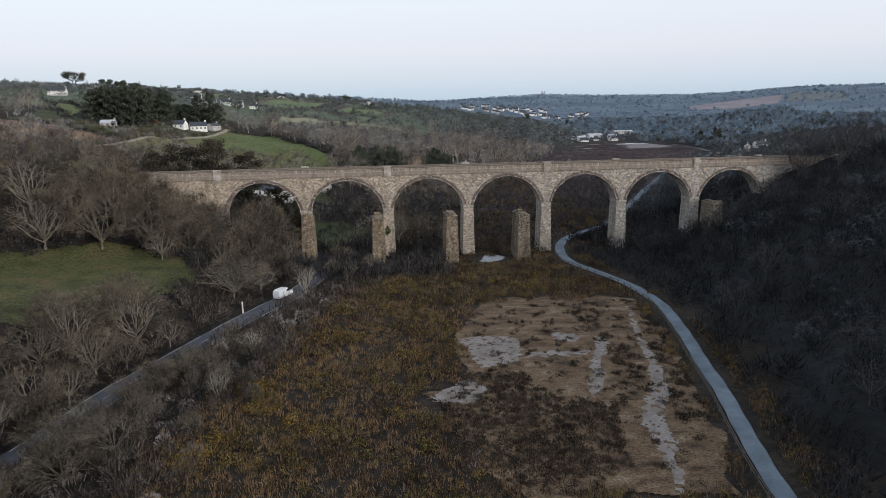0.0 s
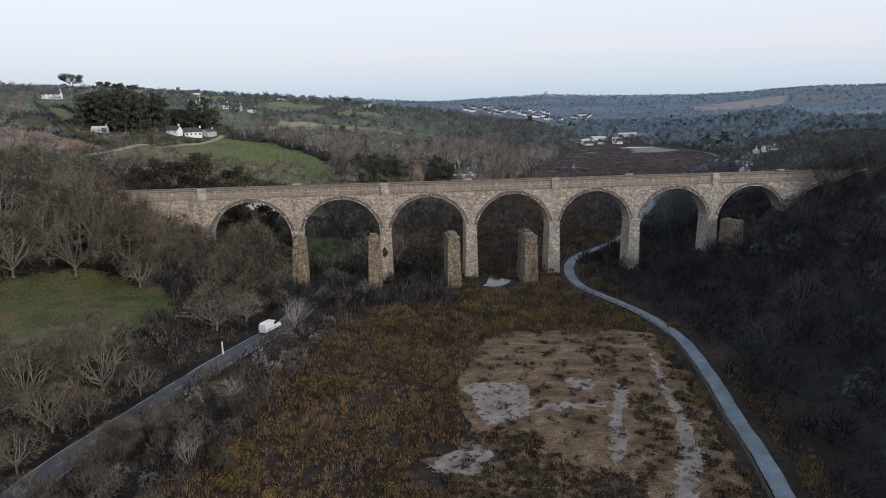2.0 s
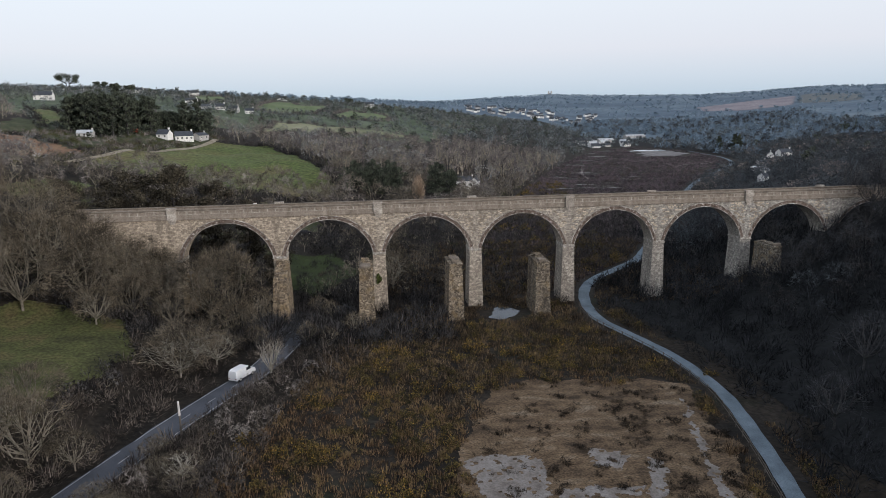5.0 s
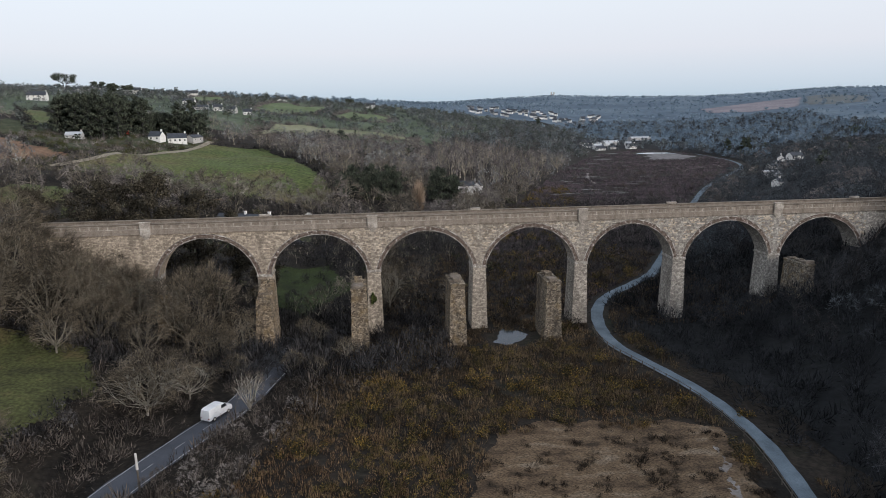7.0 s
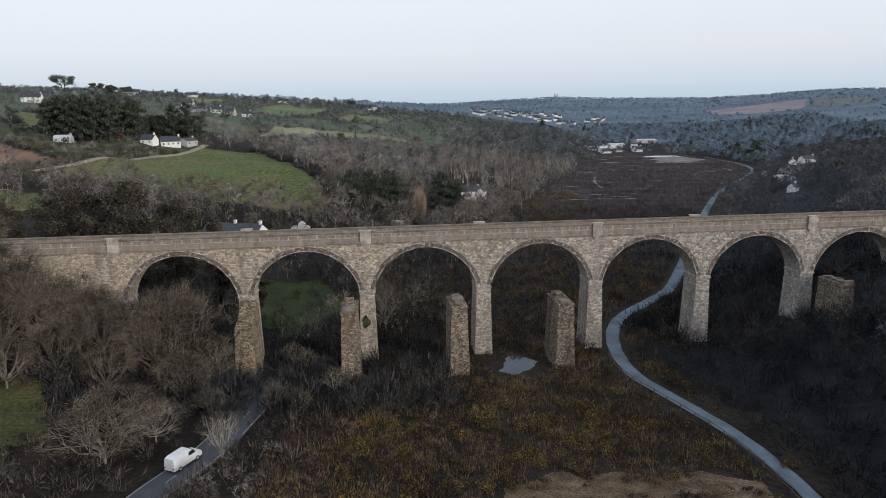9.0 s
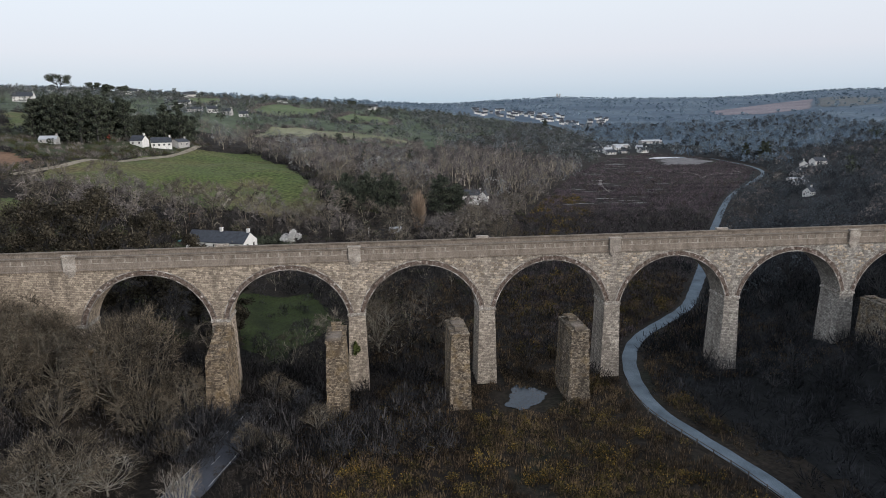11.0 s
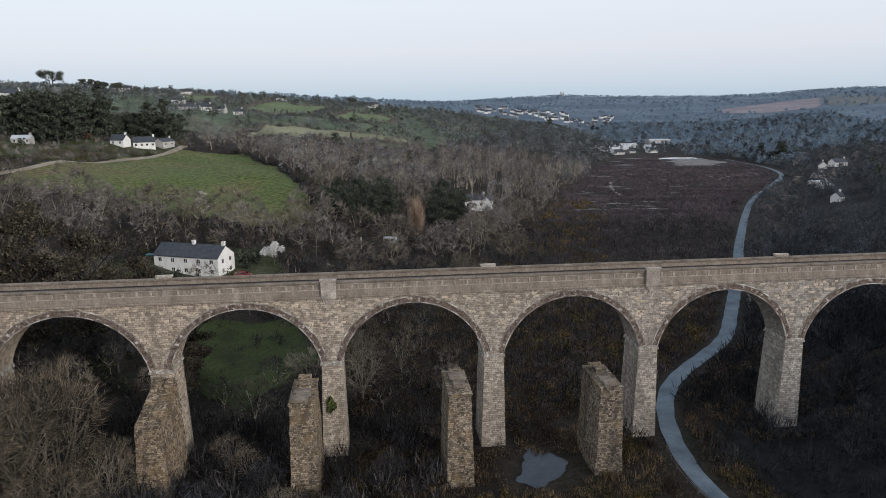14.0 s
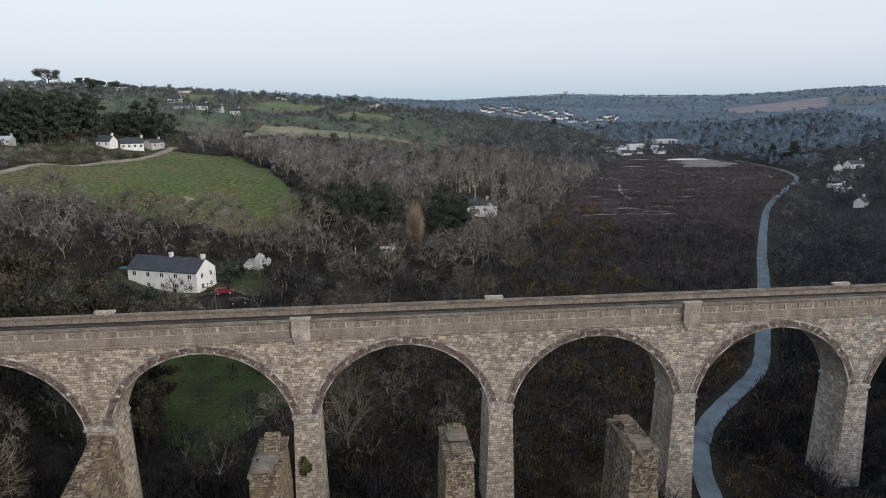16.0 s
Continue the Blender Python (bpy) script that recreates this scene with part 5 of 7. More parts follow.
for tx, ty, size in ((-43, -24, 0.5), (-40, -18.5, 0.55), (-41.5, -21, 0.5), (-24.5, -22, 0.45), (-46.5, -13.5, 0.6), (-42, -14.5, 0.6), (-38.5, -12.5, 0.55), (-49.5, -11, 0.7), (-47.5, -16, 0.6), (-30, -9, 0.55), (-20, -14, 0.4), (-15, -8, 0.45)):
    plant(DIM[1], tx, ty, rnd.uniform(0, 360), size)
for tx, ty, size, wide in ((-80, -13, 1.05, 1.0), (-74.5, -10, 1.15, 0.9), (-90, -17, 1.05, 1.05), (-94, -4, 1.3, 0.95), (-101, -20, 1.0, 1.1), (-84.5, -5, 1.18, 0.95), (-89, -9, 1.2, 0.95), (-71, -6.5, 1.05, 0.85), (-79, -6, 1.1, 0.85), (-53.5, -9.5, 1.42, 0.72), (-66.5, -8, 0.95, 0.85), (-47.5, -11, 0.75, 0.8), (-71, -15, 0.75, 1.05), (-108, -9, 1.1, 1.1), (-116, -28, 1.0, 1.1), (-114, -46, 0.9, 1.1),
                           (-104, -66, 0.9, 1.1), (-69.5, -62, 0.8, 1.15), (-73.5, -52, 0.62, 1.2), (-57.5, -29.5, 0.72, 1.55), (-67, -102, 0.62, 1.1), (-63, -96, 0.55, 1.1), (-60.5, -89, 0.5, 1.1), (-70, -110, 0.7, 1.1), (-80, -100, 0.8, 1.1), (-84, -86, 0.8, 1.1), (-90, -78, 0.85, 1.1),
                           (-97, -92, 0.9, 1.1), (-92, -108, 0.9, 1.1), (-84, -118, 0.85, 1.1), (-74, -124, 0.7, 1.1), (-105, -106, 0.9, 1.1), (-112, -84, 0.9, 1.1), (-126, -12, 1.1, 1.1), (-124, 8, 1.1, 1.1), (-110, 12, 1.0, 1.1), (-97, 12, 1.0, 1.05), (-132, -34, 1.0, 1.1), (-128, -60, 1.0, 1.1), (-51, -12.5, 0.55, 1.1), (-63, -17, 0.6, 1.1), (-79, -76, 0.6, 1.1), (-56, -80, 0.4, 1.1), (-60, -79, 0.6, 1.0), (-58, -75, 0.5, 1.0), (-61.5, -90, 0.55, 1.1), (-74, -62, 0.75, 1.1), (-77, -70, 0.8, 1.1), (-72, -74, 0.6, 1.1), (-83, -61, 0.5, 1.2), (-62.5, -85, 0.5, 1.1), (-71, -2.8, 0.85, 1.0), (-76, -20, 0.6, 1.1), (-98, -12, 1.0, 1.1), (-64.5, -84, 0.55, 1.2), (-58.5, -71, 0.5, 1.2), (-54.5, -60.5, 0.5, 1.2), (-68.5, -99, 0.6, 1.2), (-73, -112, 0.6, 1.2), (-61, -78, 0.45, 1.3), (-71, -105.5, 0.5, 1.3)):
    if -112 < ty < -58 and tx > np.interp(ty, road_line[:, 1], road_line[:, 0]):
        size *= 0.5
    ob = plant(DOME[rnd.randrange(4)], tx, ty, rnd.uniform(0, 360), size)
    ob.scale = (size * wide, size * wide, size)
x, y, u = rows_of(43, 10.5, -115, 44, 14, 120, lambda x, y: ~open_land(x, y) & (x < np.interp(y, [14, 60, 120], [-2, 6, 30])) & ~inside(x, y, MEADOW) & ~((x < -44) & (x > -80) & (y > 50) & (y < 90)))
for tx, ty, tu in zip(x[:40], y[:40], u):
    plant(rnd.choice(DOME[:2] + DIM), tx, ty, rnd.uniform(0, 360), 0.5 + 0.35 * tu)
x, y, u = spots(45, 420, 24, 140, -170, 60, lambda x, y: ~open_land(x, y) & (x > np.interp(y, *EDGE_RIGHT) + 3))
for tx, ty, tu in zip(x[:60], y[:60], u):
    plant(DIM[rnd.randrange(3)], tx, ty, rnd.uniform(0, 360), 0.7 + 0.5 * tu)

for tx, ty, size in ((96, -6, 1.1), (103, -9, 1.2), (110, -5, 1.2), (90, -9, 0.9), (99, 8, 1.1), (107, 9, 1.1), (116, -2, 1.2), (84, -10, 0.8), (76, -13, 0.75), (72, -16, 0.7), (80, -18, 0.8), (62, -14, 0.55), (58, -10, 0.5), (67, -14, 0.62), (70.5, -12.5, 0.6), (64.5, -12, 0.55), (73, -8, 0.7), (68.5, -17, 0.6), (63, -6, 0.5), (40, -5, 0.45), (44, -6.5, 0.5), (48, -5, 0.55), (50.5, -9, 0.55), (46, -11, 0.5), (54, -4, 0.6), (57, -8, 0.6), (60, 2, 0.6), (52, 4, 0.5), (56, 9, 0.6), (49, 9, 0.5), (62, 11, 0.6)):
    plant(DIM[rnd.randrange(3)], tx, ty, rnd.uniform(0, 360), size)
# rounded trees that hide parts of the lane
for tx, ty, size, wide in ((-67.6, -92.8, 0.34, 1.5), (-61.1, -80.2, 0.36, 1.35), (-52.2, -79.9, 0.26, 1.2), (-48.7, -69.8, 0.26, 1.2), (-76.1, -86.4, 0.5, 1.2), (-59.2, -90.6, 0.24, 1.3), (-68, -99, 0.4, 1.4), (-60.5, -100.1, 0.42, 1.3), (-53.1, -95.1, 0.22, 1.3), (-64, -106, 0.45, 1.3), (-55, -74, 0.3, 1.2), (-52.5, -66, 0.24, 1.3)):
    ob = plant(DOME[rnd.randrange(4)], tx, ty, rnd.uniform(0, 360), size)
    ob.scale = (size * wide, size * wide, size)
# leafless saplings leaning over the lane
d = np.gradient(road_line, axis=0)
d /= np.linalg.norm(d, axis=1)[:, None]
for i in range(6, len(road_line), 4):
    if road_line[i, 1] > -72:
        continue
    for s in (1, -1):
        q = road_line[i] + np.array([-d[i, 1], d[i, 0]]) * s * rnd.uniform(3.6, 6.5)
        if rnd.random() < (0.75 if s < 0 else 0.5):
            plant(rnd.choice(DOME), q[0], q[1], rnd.uniform(0, 360), rnd.uniform(0.16, 0.28) if s < 0 else rnd.uniform(0.26, 0.46))

for ob in PALE + DIM + DOME:
    for c in (*ob.children, ob):
        bpy.data.objects.remove(c)

# ivy on the piers
def ivy(x, y, z, wide, tall, deep, seed):
    rs = np.random.RandomState(seed)
    n = 420
    a, r = rs.uniform(0, 2 * math.pi, n), np.sqrt(rs.uniform(0, 1, n))
    lobes = 1 + 0.35 * np.sin(3 * a + seed)
    c = np.stack([x + np.cos(a) * r * wide * lobes, y - rs.uniform(0.02, 0.3, n) * deep, z + np.sin(a) * r * tall * lobes], -1)
    return tagged(new("ivy", raw_mesh("ivy", *flakes(rs, c, 0.2), [IVY])), "green ivy clinging to stone", "ivy", group="ivy patches")


ivy(-42.6, -0.25, 12.6, 0.6, 3.4, 1.0, 1)
ivy(-22.3, -0.25, 12.2, 0.5, 1.0, 0.8, 2)
ivy(-42.4, -1.0, 9.0, 0.8, 2.2, 1.2, 3)

# hedges round the fields
hx, hy = [], []
rs = np.random.RandomState(71)
for outline in [MAIN_FIELD, STRIP_FIELD, UPPER_FIELD, HILL_FIELD, PLOUGHED, TOP_FIELD, NEAR_FIELD] + MORE_FIELDS:
    for (xa, ya), (xb, yb) in zip(outline, outline[1:] + outline[:1]):
        if outline is MAIN_FIELD and xa < -113 and ya > 147:
            continue
        n = int(math.hypot(xb - xa, yb - ya) / 1.3)
        t = rs.uniform(0, 1, n)
        hx.append(xa + (xb - xa) * t + rs.normal(0, 1.6, n))
        hy.append(ya + (yb - ya) * t + rs.normal(0, 1.6, n))
hx, hy = np.concatenate(hx), np.concatenate(hy)
upper = hy > 400
low = ~upper & (~((hy > 118) & (hy < 150) & (hx > -110)) | (rs.rand(len(hx)) < 0.7))
scatter("hedge", BUSH + MOUND, hx[upper], hy[upper], 2.0 + 3.0 * rs.rand(int(upper.sum())), BROWN_WOOD, "brown leafless hedges round the hill fields", "hedge", 73)
scatter("hedge", BUSH + MOUND, hx[low], hy[low], (1.4 + 1.8 * rs.rand(int(low.sum()))) * np.interp(hy[low], [300, 450, 700], [1.0, 1.5, 2.0]), DEEP_BRUSH, "dark leafless field hedges", "hedge", 72)

# woods at middle distance
BRANCHY = tree_forms(range(60, 68), 1.5, 5.5, limbs=9, forks=4, tips=4, twigs=5, wide=0.52, droop=0.45)
SLIGHT = tree_forms(range(80, 86), 2.9, 0.0, tuft=0.026, limbs=8, forks=4, tips=3, twigs=3, wide=0.54, droop=0.45)
UPRIGHT = tree_forms(range(90, 95), 3.4, 0.0, tuft=0.02, limbs=9, forks=3, tips=3, twigs=3, wide=0.22, low=0.2, droop=0.4)
FARTHER = [flakes(np.random.RandomState(q), np.array([l[1] for l in w + t]), 0.06) for q in range(40, 46) for w, t in [fan_lines(q, limbs=6, forks=3, tips=2, twigs=1, wide=0.56, droop=0.4)]]
CLUMP = [crown_form(s + 10, 46, 0.12) for s in range(5)]
ROUND = [crown_form(s, 110, 0.07) for s in range(4)]
SPIRE = [crown_form(s, 120, 0.05, "spire") for s in range(3)]


def in_view(x, y, lo=-42, hi=50):
    a = np.degrees(np.arctan2(x + 20, y + 140))
    return (a > lo) & (a < hi)


def hill_wood(x, y):
    far_off = np.hypot(x, y)
    gaps = (wave(x, y, 60, 4) > -0.75) & (wave(x, y, 19, 9) > -0.5)
    gardens = inside(x, y, [(-230, 165), (-150, 163), (-118, 250), (-106, 288), (-130, 300), (-230, 300)])
    dark = ((x > -36) & (x < -4) & (y > 132) & (y < 168)) | ((x > 3) & (x < 24) & (y > 146) & (y < 174)) | (np.hypot(x + 1, y - 136) < 9)
    return in_view(x, y) & ~open_land(x, y) & ~inside(x, y, MARSH) & ~gardens & ~dark & gaps & (far_off < 950) & (y > 100)


x, y, u = rows_of(51, 9.8, -480, 300, 100, 950, lambda x, y: hill_wood(x, y) & (x < np.interp(y, [99, 140, 178, 234, 320, 384, 460, 510, 900], [22, 34, 51, 76, 115, 148, 190, 200, 330])))
away = np.hypot(x, y)
k = np.random.RandomState(3).rand(len(x)) < np.where(x > -90, np.interp(away, [100, 330, 400, 430, 900], [1.0, 1.0, 0.95, 0.55, 0.5]) + 0.5 * (x > 40), np.interp(away, [100, 300, 420, 900], [0.9, 0.75, 0.5, 0.45]))
x, y, u, away = x[k][:5200], y[k][:5200], u[k][:5200], away[k][:5200]
u = u * np.where(x > 40, 1.0, np.interp(away, [380, 450], [1.0, 0.45]))
tone = wave(x, y, 17, 8) + 0.7 * np.random.RandomState(4).normal(size=len(x))
for lo, hi, mat, label in ((-9, 0.0, BROWN_WOOD, "dark brown leafless hillside woodland"), (0.0, 0.75, FAR_WOOD, "leafless grey-brown hillside woodland"), (0.75, 9, PALE_WOOD, "pale grey leafless trees in hillside woodland")):
    k = (tone >= lo) & (tone < hi)
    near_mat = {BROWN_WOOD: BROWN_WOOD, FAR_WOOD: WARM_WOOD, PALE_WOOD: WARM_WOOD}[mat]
    high = (7.4 + 7.2 * u) * np.where((y > 300) & (y < 440) & (x < 45), 0.55, 1.0) * np.where((away > 430) & (x < 40), 0.75, 1.0) * np.where((y > 330) & (x > 20), 0.6, 1.0)
    tall = inside(x, y, [(4, 195), (12, 345), (70, 420), (120, 420), (100, 300), (50, 215)])
    for pair, m, tint in ((BRANCHY, k & (away < 200) & ~tall, near_mat), (SLIGHT, k & (away >= 200) & (away < 430) & ~tall, mat), (UPRIGHT, k & tall, BROWN_WOOD)):
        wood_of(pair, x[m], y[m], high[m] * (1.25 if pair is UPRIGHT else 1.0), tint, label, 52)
    m = k & (away >= 430)
    # past 430 m the woods swap to muted copies with haze mixed in
    far_mat = {BROWN_WOOD: HEDGE, FAR_WOOD: HAZE_MUTED_WOOD, PALE_WOOD: FAR_WOOD}[mat]
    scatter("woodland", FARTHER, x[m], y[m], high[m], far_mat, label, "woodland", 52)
x, y, u = spots(53, 15000, 60, 900, -60, 950, lambda x, y: in_view(x, y) & ~open_land(x, y) & (x > np.interp(y, *EDGE_RIGHT) - 4) & (np.hypot(x, y) < 950) & ((y > 60) | (x > 130)))
k = x > np.interp(y, *EDGE_RIGHT) + 150
x, y, u = x[k][:2600], y[k][:2600], u[k][:2600]
tone = wave(x, y, 17, 8) + 0.7 * np.random.RandomState(4).normal(size=len(x))
for lo, hi, mat, label in ((-9, -0.1, HAZE_WOOD, "leafless woodland on the opposite slope, tinted with haze"), (-0.1, 0.5, HAZE_MUTED_WOOD, "muted grey-green trees on the opposite slope"), (0.5, 9, DIM_WOOD, "greyer leafless trees on the opposite slope")):
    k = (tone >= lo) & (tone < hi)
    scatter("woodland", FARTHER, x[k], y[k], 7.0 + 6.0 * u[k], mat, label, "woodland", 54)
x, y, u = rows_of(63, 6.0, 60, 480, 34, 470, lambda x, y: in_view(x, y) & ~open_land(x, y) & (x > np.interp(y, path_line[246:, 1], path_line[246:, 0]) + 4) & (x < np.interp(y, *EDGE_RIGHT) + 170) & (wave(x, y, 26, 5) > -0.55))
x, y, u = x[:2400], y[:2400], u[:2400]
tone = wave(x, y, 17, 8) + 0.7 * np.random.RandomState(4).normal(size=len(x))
for lo, hi, mat, label in ((-9, 0.9, DIM_WOOD, "leafless trees beside the marsh, colour dimmed for shade"), (0.9, 9, BROWN_WOOD, "grey-brown leafless trees beside the marsh")):
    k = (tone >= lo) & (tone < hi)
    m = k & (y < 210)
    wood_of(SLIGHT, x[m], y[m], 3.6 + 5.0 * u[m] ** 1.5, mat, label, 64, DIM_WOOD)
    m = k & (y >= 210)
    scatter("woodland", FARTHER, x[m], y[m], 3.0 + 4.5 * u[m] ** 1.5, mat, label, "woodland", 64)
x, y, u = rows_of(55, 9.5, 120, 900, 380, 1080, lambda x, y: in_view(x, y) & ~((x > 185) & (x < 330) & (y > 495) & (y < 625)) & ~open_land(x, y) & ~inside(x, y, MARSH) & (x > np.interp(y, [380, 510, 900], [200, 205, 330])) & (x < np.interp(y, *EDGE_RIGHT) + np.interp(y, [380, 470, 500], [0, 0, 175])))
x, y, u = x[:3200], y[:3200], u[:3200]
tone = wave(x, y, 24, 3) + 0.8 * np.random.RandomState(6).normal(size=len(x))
for lo, hi, mat, label in ((-9, 0.1, HAZE_WOOD, "leafless trees at the valley head, haze-tinted blue-grey"), (0.1, 0.7, HAZE_MUTED_WOOD, "muted grey trees at the valley head"), (0.7, 9, DIM_WOOD, "dark rounded trees at the valley head")):
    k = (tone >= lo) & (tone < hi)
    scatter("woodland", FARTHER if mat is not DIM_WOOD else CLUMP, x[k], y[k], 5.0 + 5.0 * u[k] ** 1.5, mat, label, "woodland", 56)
x, y, u = spots(57, 420, 188, 345, 498, 690, lambda x, y: np.hypot(x - 258, y - 600) > 14)
scatter("woodland", CLUMP, x[:170], y[:170], 3.0 + 4.0 * u[:170], HAZE_MUTED_WOOD, "rounded trees among the village buildings", "woodland", 58)
x, y, u = spots(91, 2600, -150, 110, 100, 300, lambda x, y: ~open_land(x, y) & ~inside(x, y, MARSH) & in_view(x, y))
scatter("brushwood", BUSH, x, y, 1.4 + 2.2 * u, BRUSH, "brown undergrowth below hillside trees", "scrub", 92)
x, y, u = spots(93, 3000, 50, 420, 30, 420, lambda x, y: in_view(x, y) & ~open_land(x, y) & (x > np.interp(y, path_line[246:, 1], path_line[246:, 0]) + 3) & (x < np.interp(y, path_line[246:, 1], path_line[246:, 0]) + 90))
scatter("brushwood", BUSH, x, y, 1.5 + 2.4 * u, DIM_WOOD, "scrub beside the footpath, shade put into its blue-grey colour", "scrub", 94)
# gardens and shrubs below the hillside houses
x, y, u = spots(95, 3600, -232, -112, 150, 302, lambda x, y: ~inside(x, y, MAIN_FIELD) & (line_gap(x, y, track_line) > 2.6) & (line_gap(x, y, track_line) < 90) & ~inside(x, y, PLOUGHED) & (np.hypot(x + 128, y - 262) > 9) & (np.hypot(x + 138, y - 255) > 7.5) & (np.hypot(x + 120, y - 268) > 6) & (wave(x, y, 9, 4) > -0.35) & (np.hypot(x + 171, y - 232) > 8))
k = wave(x, y, 5, 6) > 0
scatter("garden_shrubs", MOUND, x[k], y[k], 1.0 + 1.6 * u[k], ROUGH_GRASS, "olive garden shrubs beside the farm track", "shrubs", 96)
scatter("garden_shrubs", BUSH, x[~k], y[~k], 1.0 + 1.8 * u[~k], BROWN_WOOD, "brown leafless garden hedges beside the farm track", "shrubs", 97)
x, y, u = rows_of(101, 8.0, -150, -36, -160, 26, lambda x, y: ~open_land(x, y) & (x < np.interp(y, [-160, -100, -50, -10, 26], [-84, -78, -68, -52, -60])) & (line_gap(x, y, road_line) > 5.5) & ((y < -2) | (y > 8) | (x < -88)) & (wave(x, y, 14, 6) > -0.7))
k = u < 0.45
wood_of(BRANCHY, x[k], y[k], 3.0 + 4.0 * u[k], BRUSH, "brown rounded leafless trees above the lane", 102, BARK)
wood_of(BRANCHY, x[~k], y[~k], 2.2 + 2.6 * u[~k], DEEP_BRUSH, "dark brown leafless trees above the lane", 103, BARK)
x, y, u = rows_of(104, 3.6, -80, -34, -135, -22, lambda x, y: ~open_land(x, y) & (x > np.interp(y, road_line[:, 1], road_line[:, 0]) + 3.2) & (x < np.interp(y, [-180, -100, -50, 0], [-53, -51, -37, -26]) + 3 * wave(x, y, 8, 2)) & (line_gap(x, y, road_line) > 3.2) & (line_gap(x, y, road_line) < 26))
k = u < 0.5
wood_of(BRANCHY, x[k], y[k], 1.7 + 3.2 * u[k], BRUSH, "grey-brown leafless thicket between lane and heath", 108, BARK)
wood_of(BRANCHY, x[~k], y[~k], 1.4 + 1.6 * u[~k], BROWN_WOOD, "grey leafless saplings between lane and heath", 109, BARK)
x, y, u = rows_of(106, 6.5, 36, 150, -150, 8, lambda x, y: ~open_land(x, y) & (x > np.interp(y, *EDGE_RIGHT) + 6) & (wave(x, y, 15, 3) + 0.4 * wave(x, y, 5, 1) > 0.15))
k = u < 0.4
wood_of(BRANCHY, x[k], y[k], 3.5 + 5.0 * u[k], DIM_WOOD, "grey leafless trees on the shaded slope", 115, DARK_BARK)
wood_of(BRANCHY, x[~k], y[~k], 2.5 + 3.5 * u[~k], DEEP_BRUSH, "dark leafless thicket on the shaded slope", 116, DARK_BARK)
x, y, u = rows_of(105, 7.5, -110, 40, 12, 104, lambda x, y: ~open_land(x, y) & ((x < np.interp(y, [12, 60, 104], [-4, 4, 24]))) & ~inside(x, y, MEADOW) & (wave(x, y, 12, 1) > -0.8))
k = (u < 0.5) & ((x > -62) | (u < 0.15))
wood_of(BRANCHY, x[k], y[k], 3.5 + 7.0 * u[k], WARM_WOOD, "brown leafless trees behind the viaduct", 106)
wood_of(BRANCHY, x[~k], y[~k], 3.0 + 3.5 * u[~k], DEEP_BRUSH, "dark brown leafless thicket behind the viaduct", 107)
x, y, u = spots(111, 1500, -130, 60, 16, 240, lambda x, y: ~open_land(x, y) & ~inside(x, y, MARSH) & in_view(x, y) & ((wave(x, y, 11, 5) > 0.15) | ((x < -70) & (wave(x, y, 11, 5) > -0.3))))
scatter("evergreen_shrubs", MOUND, x, y, 1.6 + 2.4 * u ** 2, OLIVE, "olive and ivy-clad shrubs among leafless trees", "shrubs", 112)
x, y, u = spots(113, 170, -56, -26, 14, 62, lambda x, y: inside(x, y, MEADOW) & (wave(x, y, 6, 5) > 0.0))
scatter("brushwood", BUSH, x, y, 1.0 + 1.4 * u, DEEP_BRUSH, "dark brush creeping over the meadow", "scrub", 114)
x, y, u = spots(109, 260, -95, -36, 64, 112, lambda x, y: inside(x, y, GARDEN_AREA) & (np.hypot(x + 63, y - 93) > 11) & (np.hypot(x + 56, y - 82) > 5) & (np.hypot(x + 49.5, y - 84.5) > 4) & (wave(x, y, 7, 2) > -0.2))
scatter("garden_shrubs", MOUND, x, y, 0.9 + 1.4 * u, ROUGH_GRASS, "dark green garden shrubs round the cottage", "shrubs", 110)
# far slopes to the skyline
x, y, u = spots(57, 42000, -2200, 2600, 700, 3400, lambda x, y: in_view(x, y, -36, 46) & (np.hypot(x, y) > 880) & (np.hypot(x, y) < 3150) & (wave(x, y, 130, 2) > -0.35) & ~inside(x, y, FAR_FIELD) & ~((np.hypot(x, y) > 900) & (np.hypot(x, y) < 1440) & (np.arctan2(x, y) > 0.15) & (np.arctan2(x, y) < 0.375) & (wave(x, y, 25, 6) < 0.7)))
scatter("woodland", CLUMP, x[:6000], y[:6000], 5.0 + 7.0 * u[:6000], HAZE_BLUE_WOOD, "distant woods and hedges up to the ridge, tinted with haze", "woodland", 58, tall=0.75)


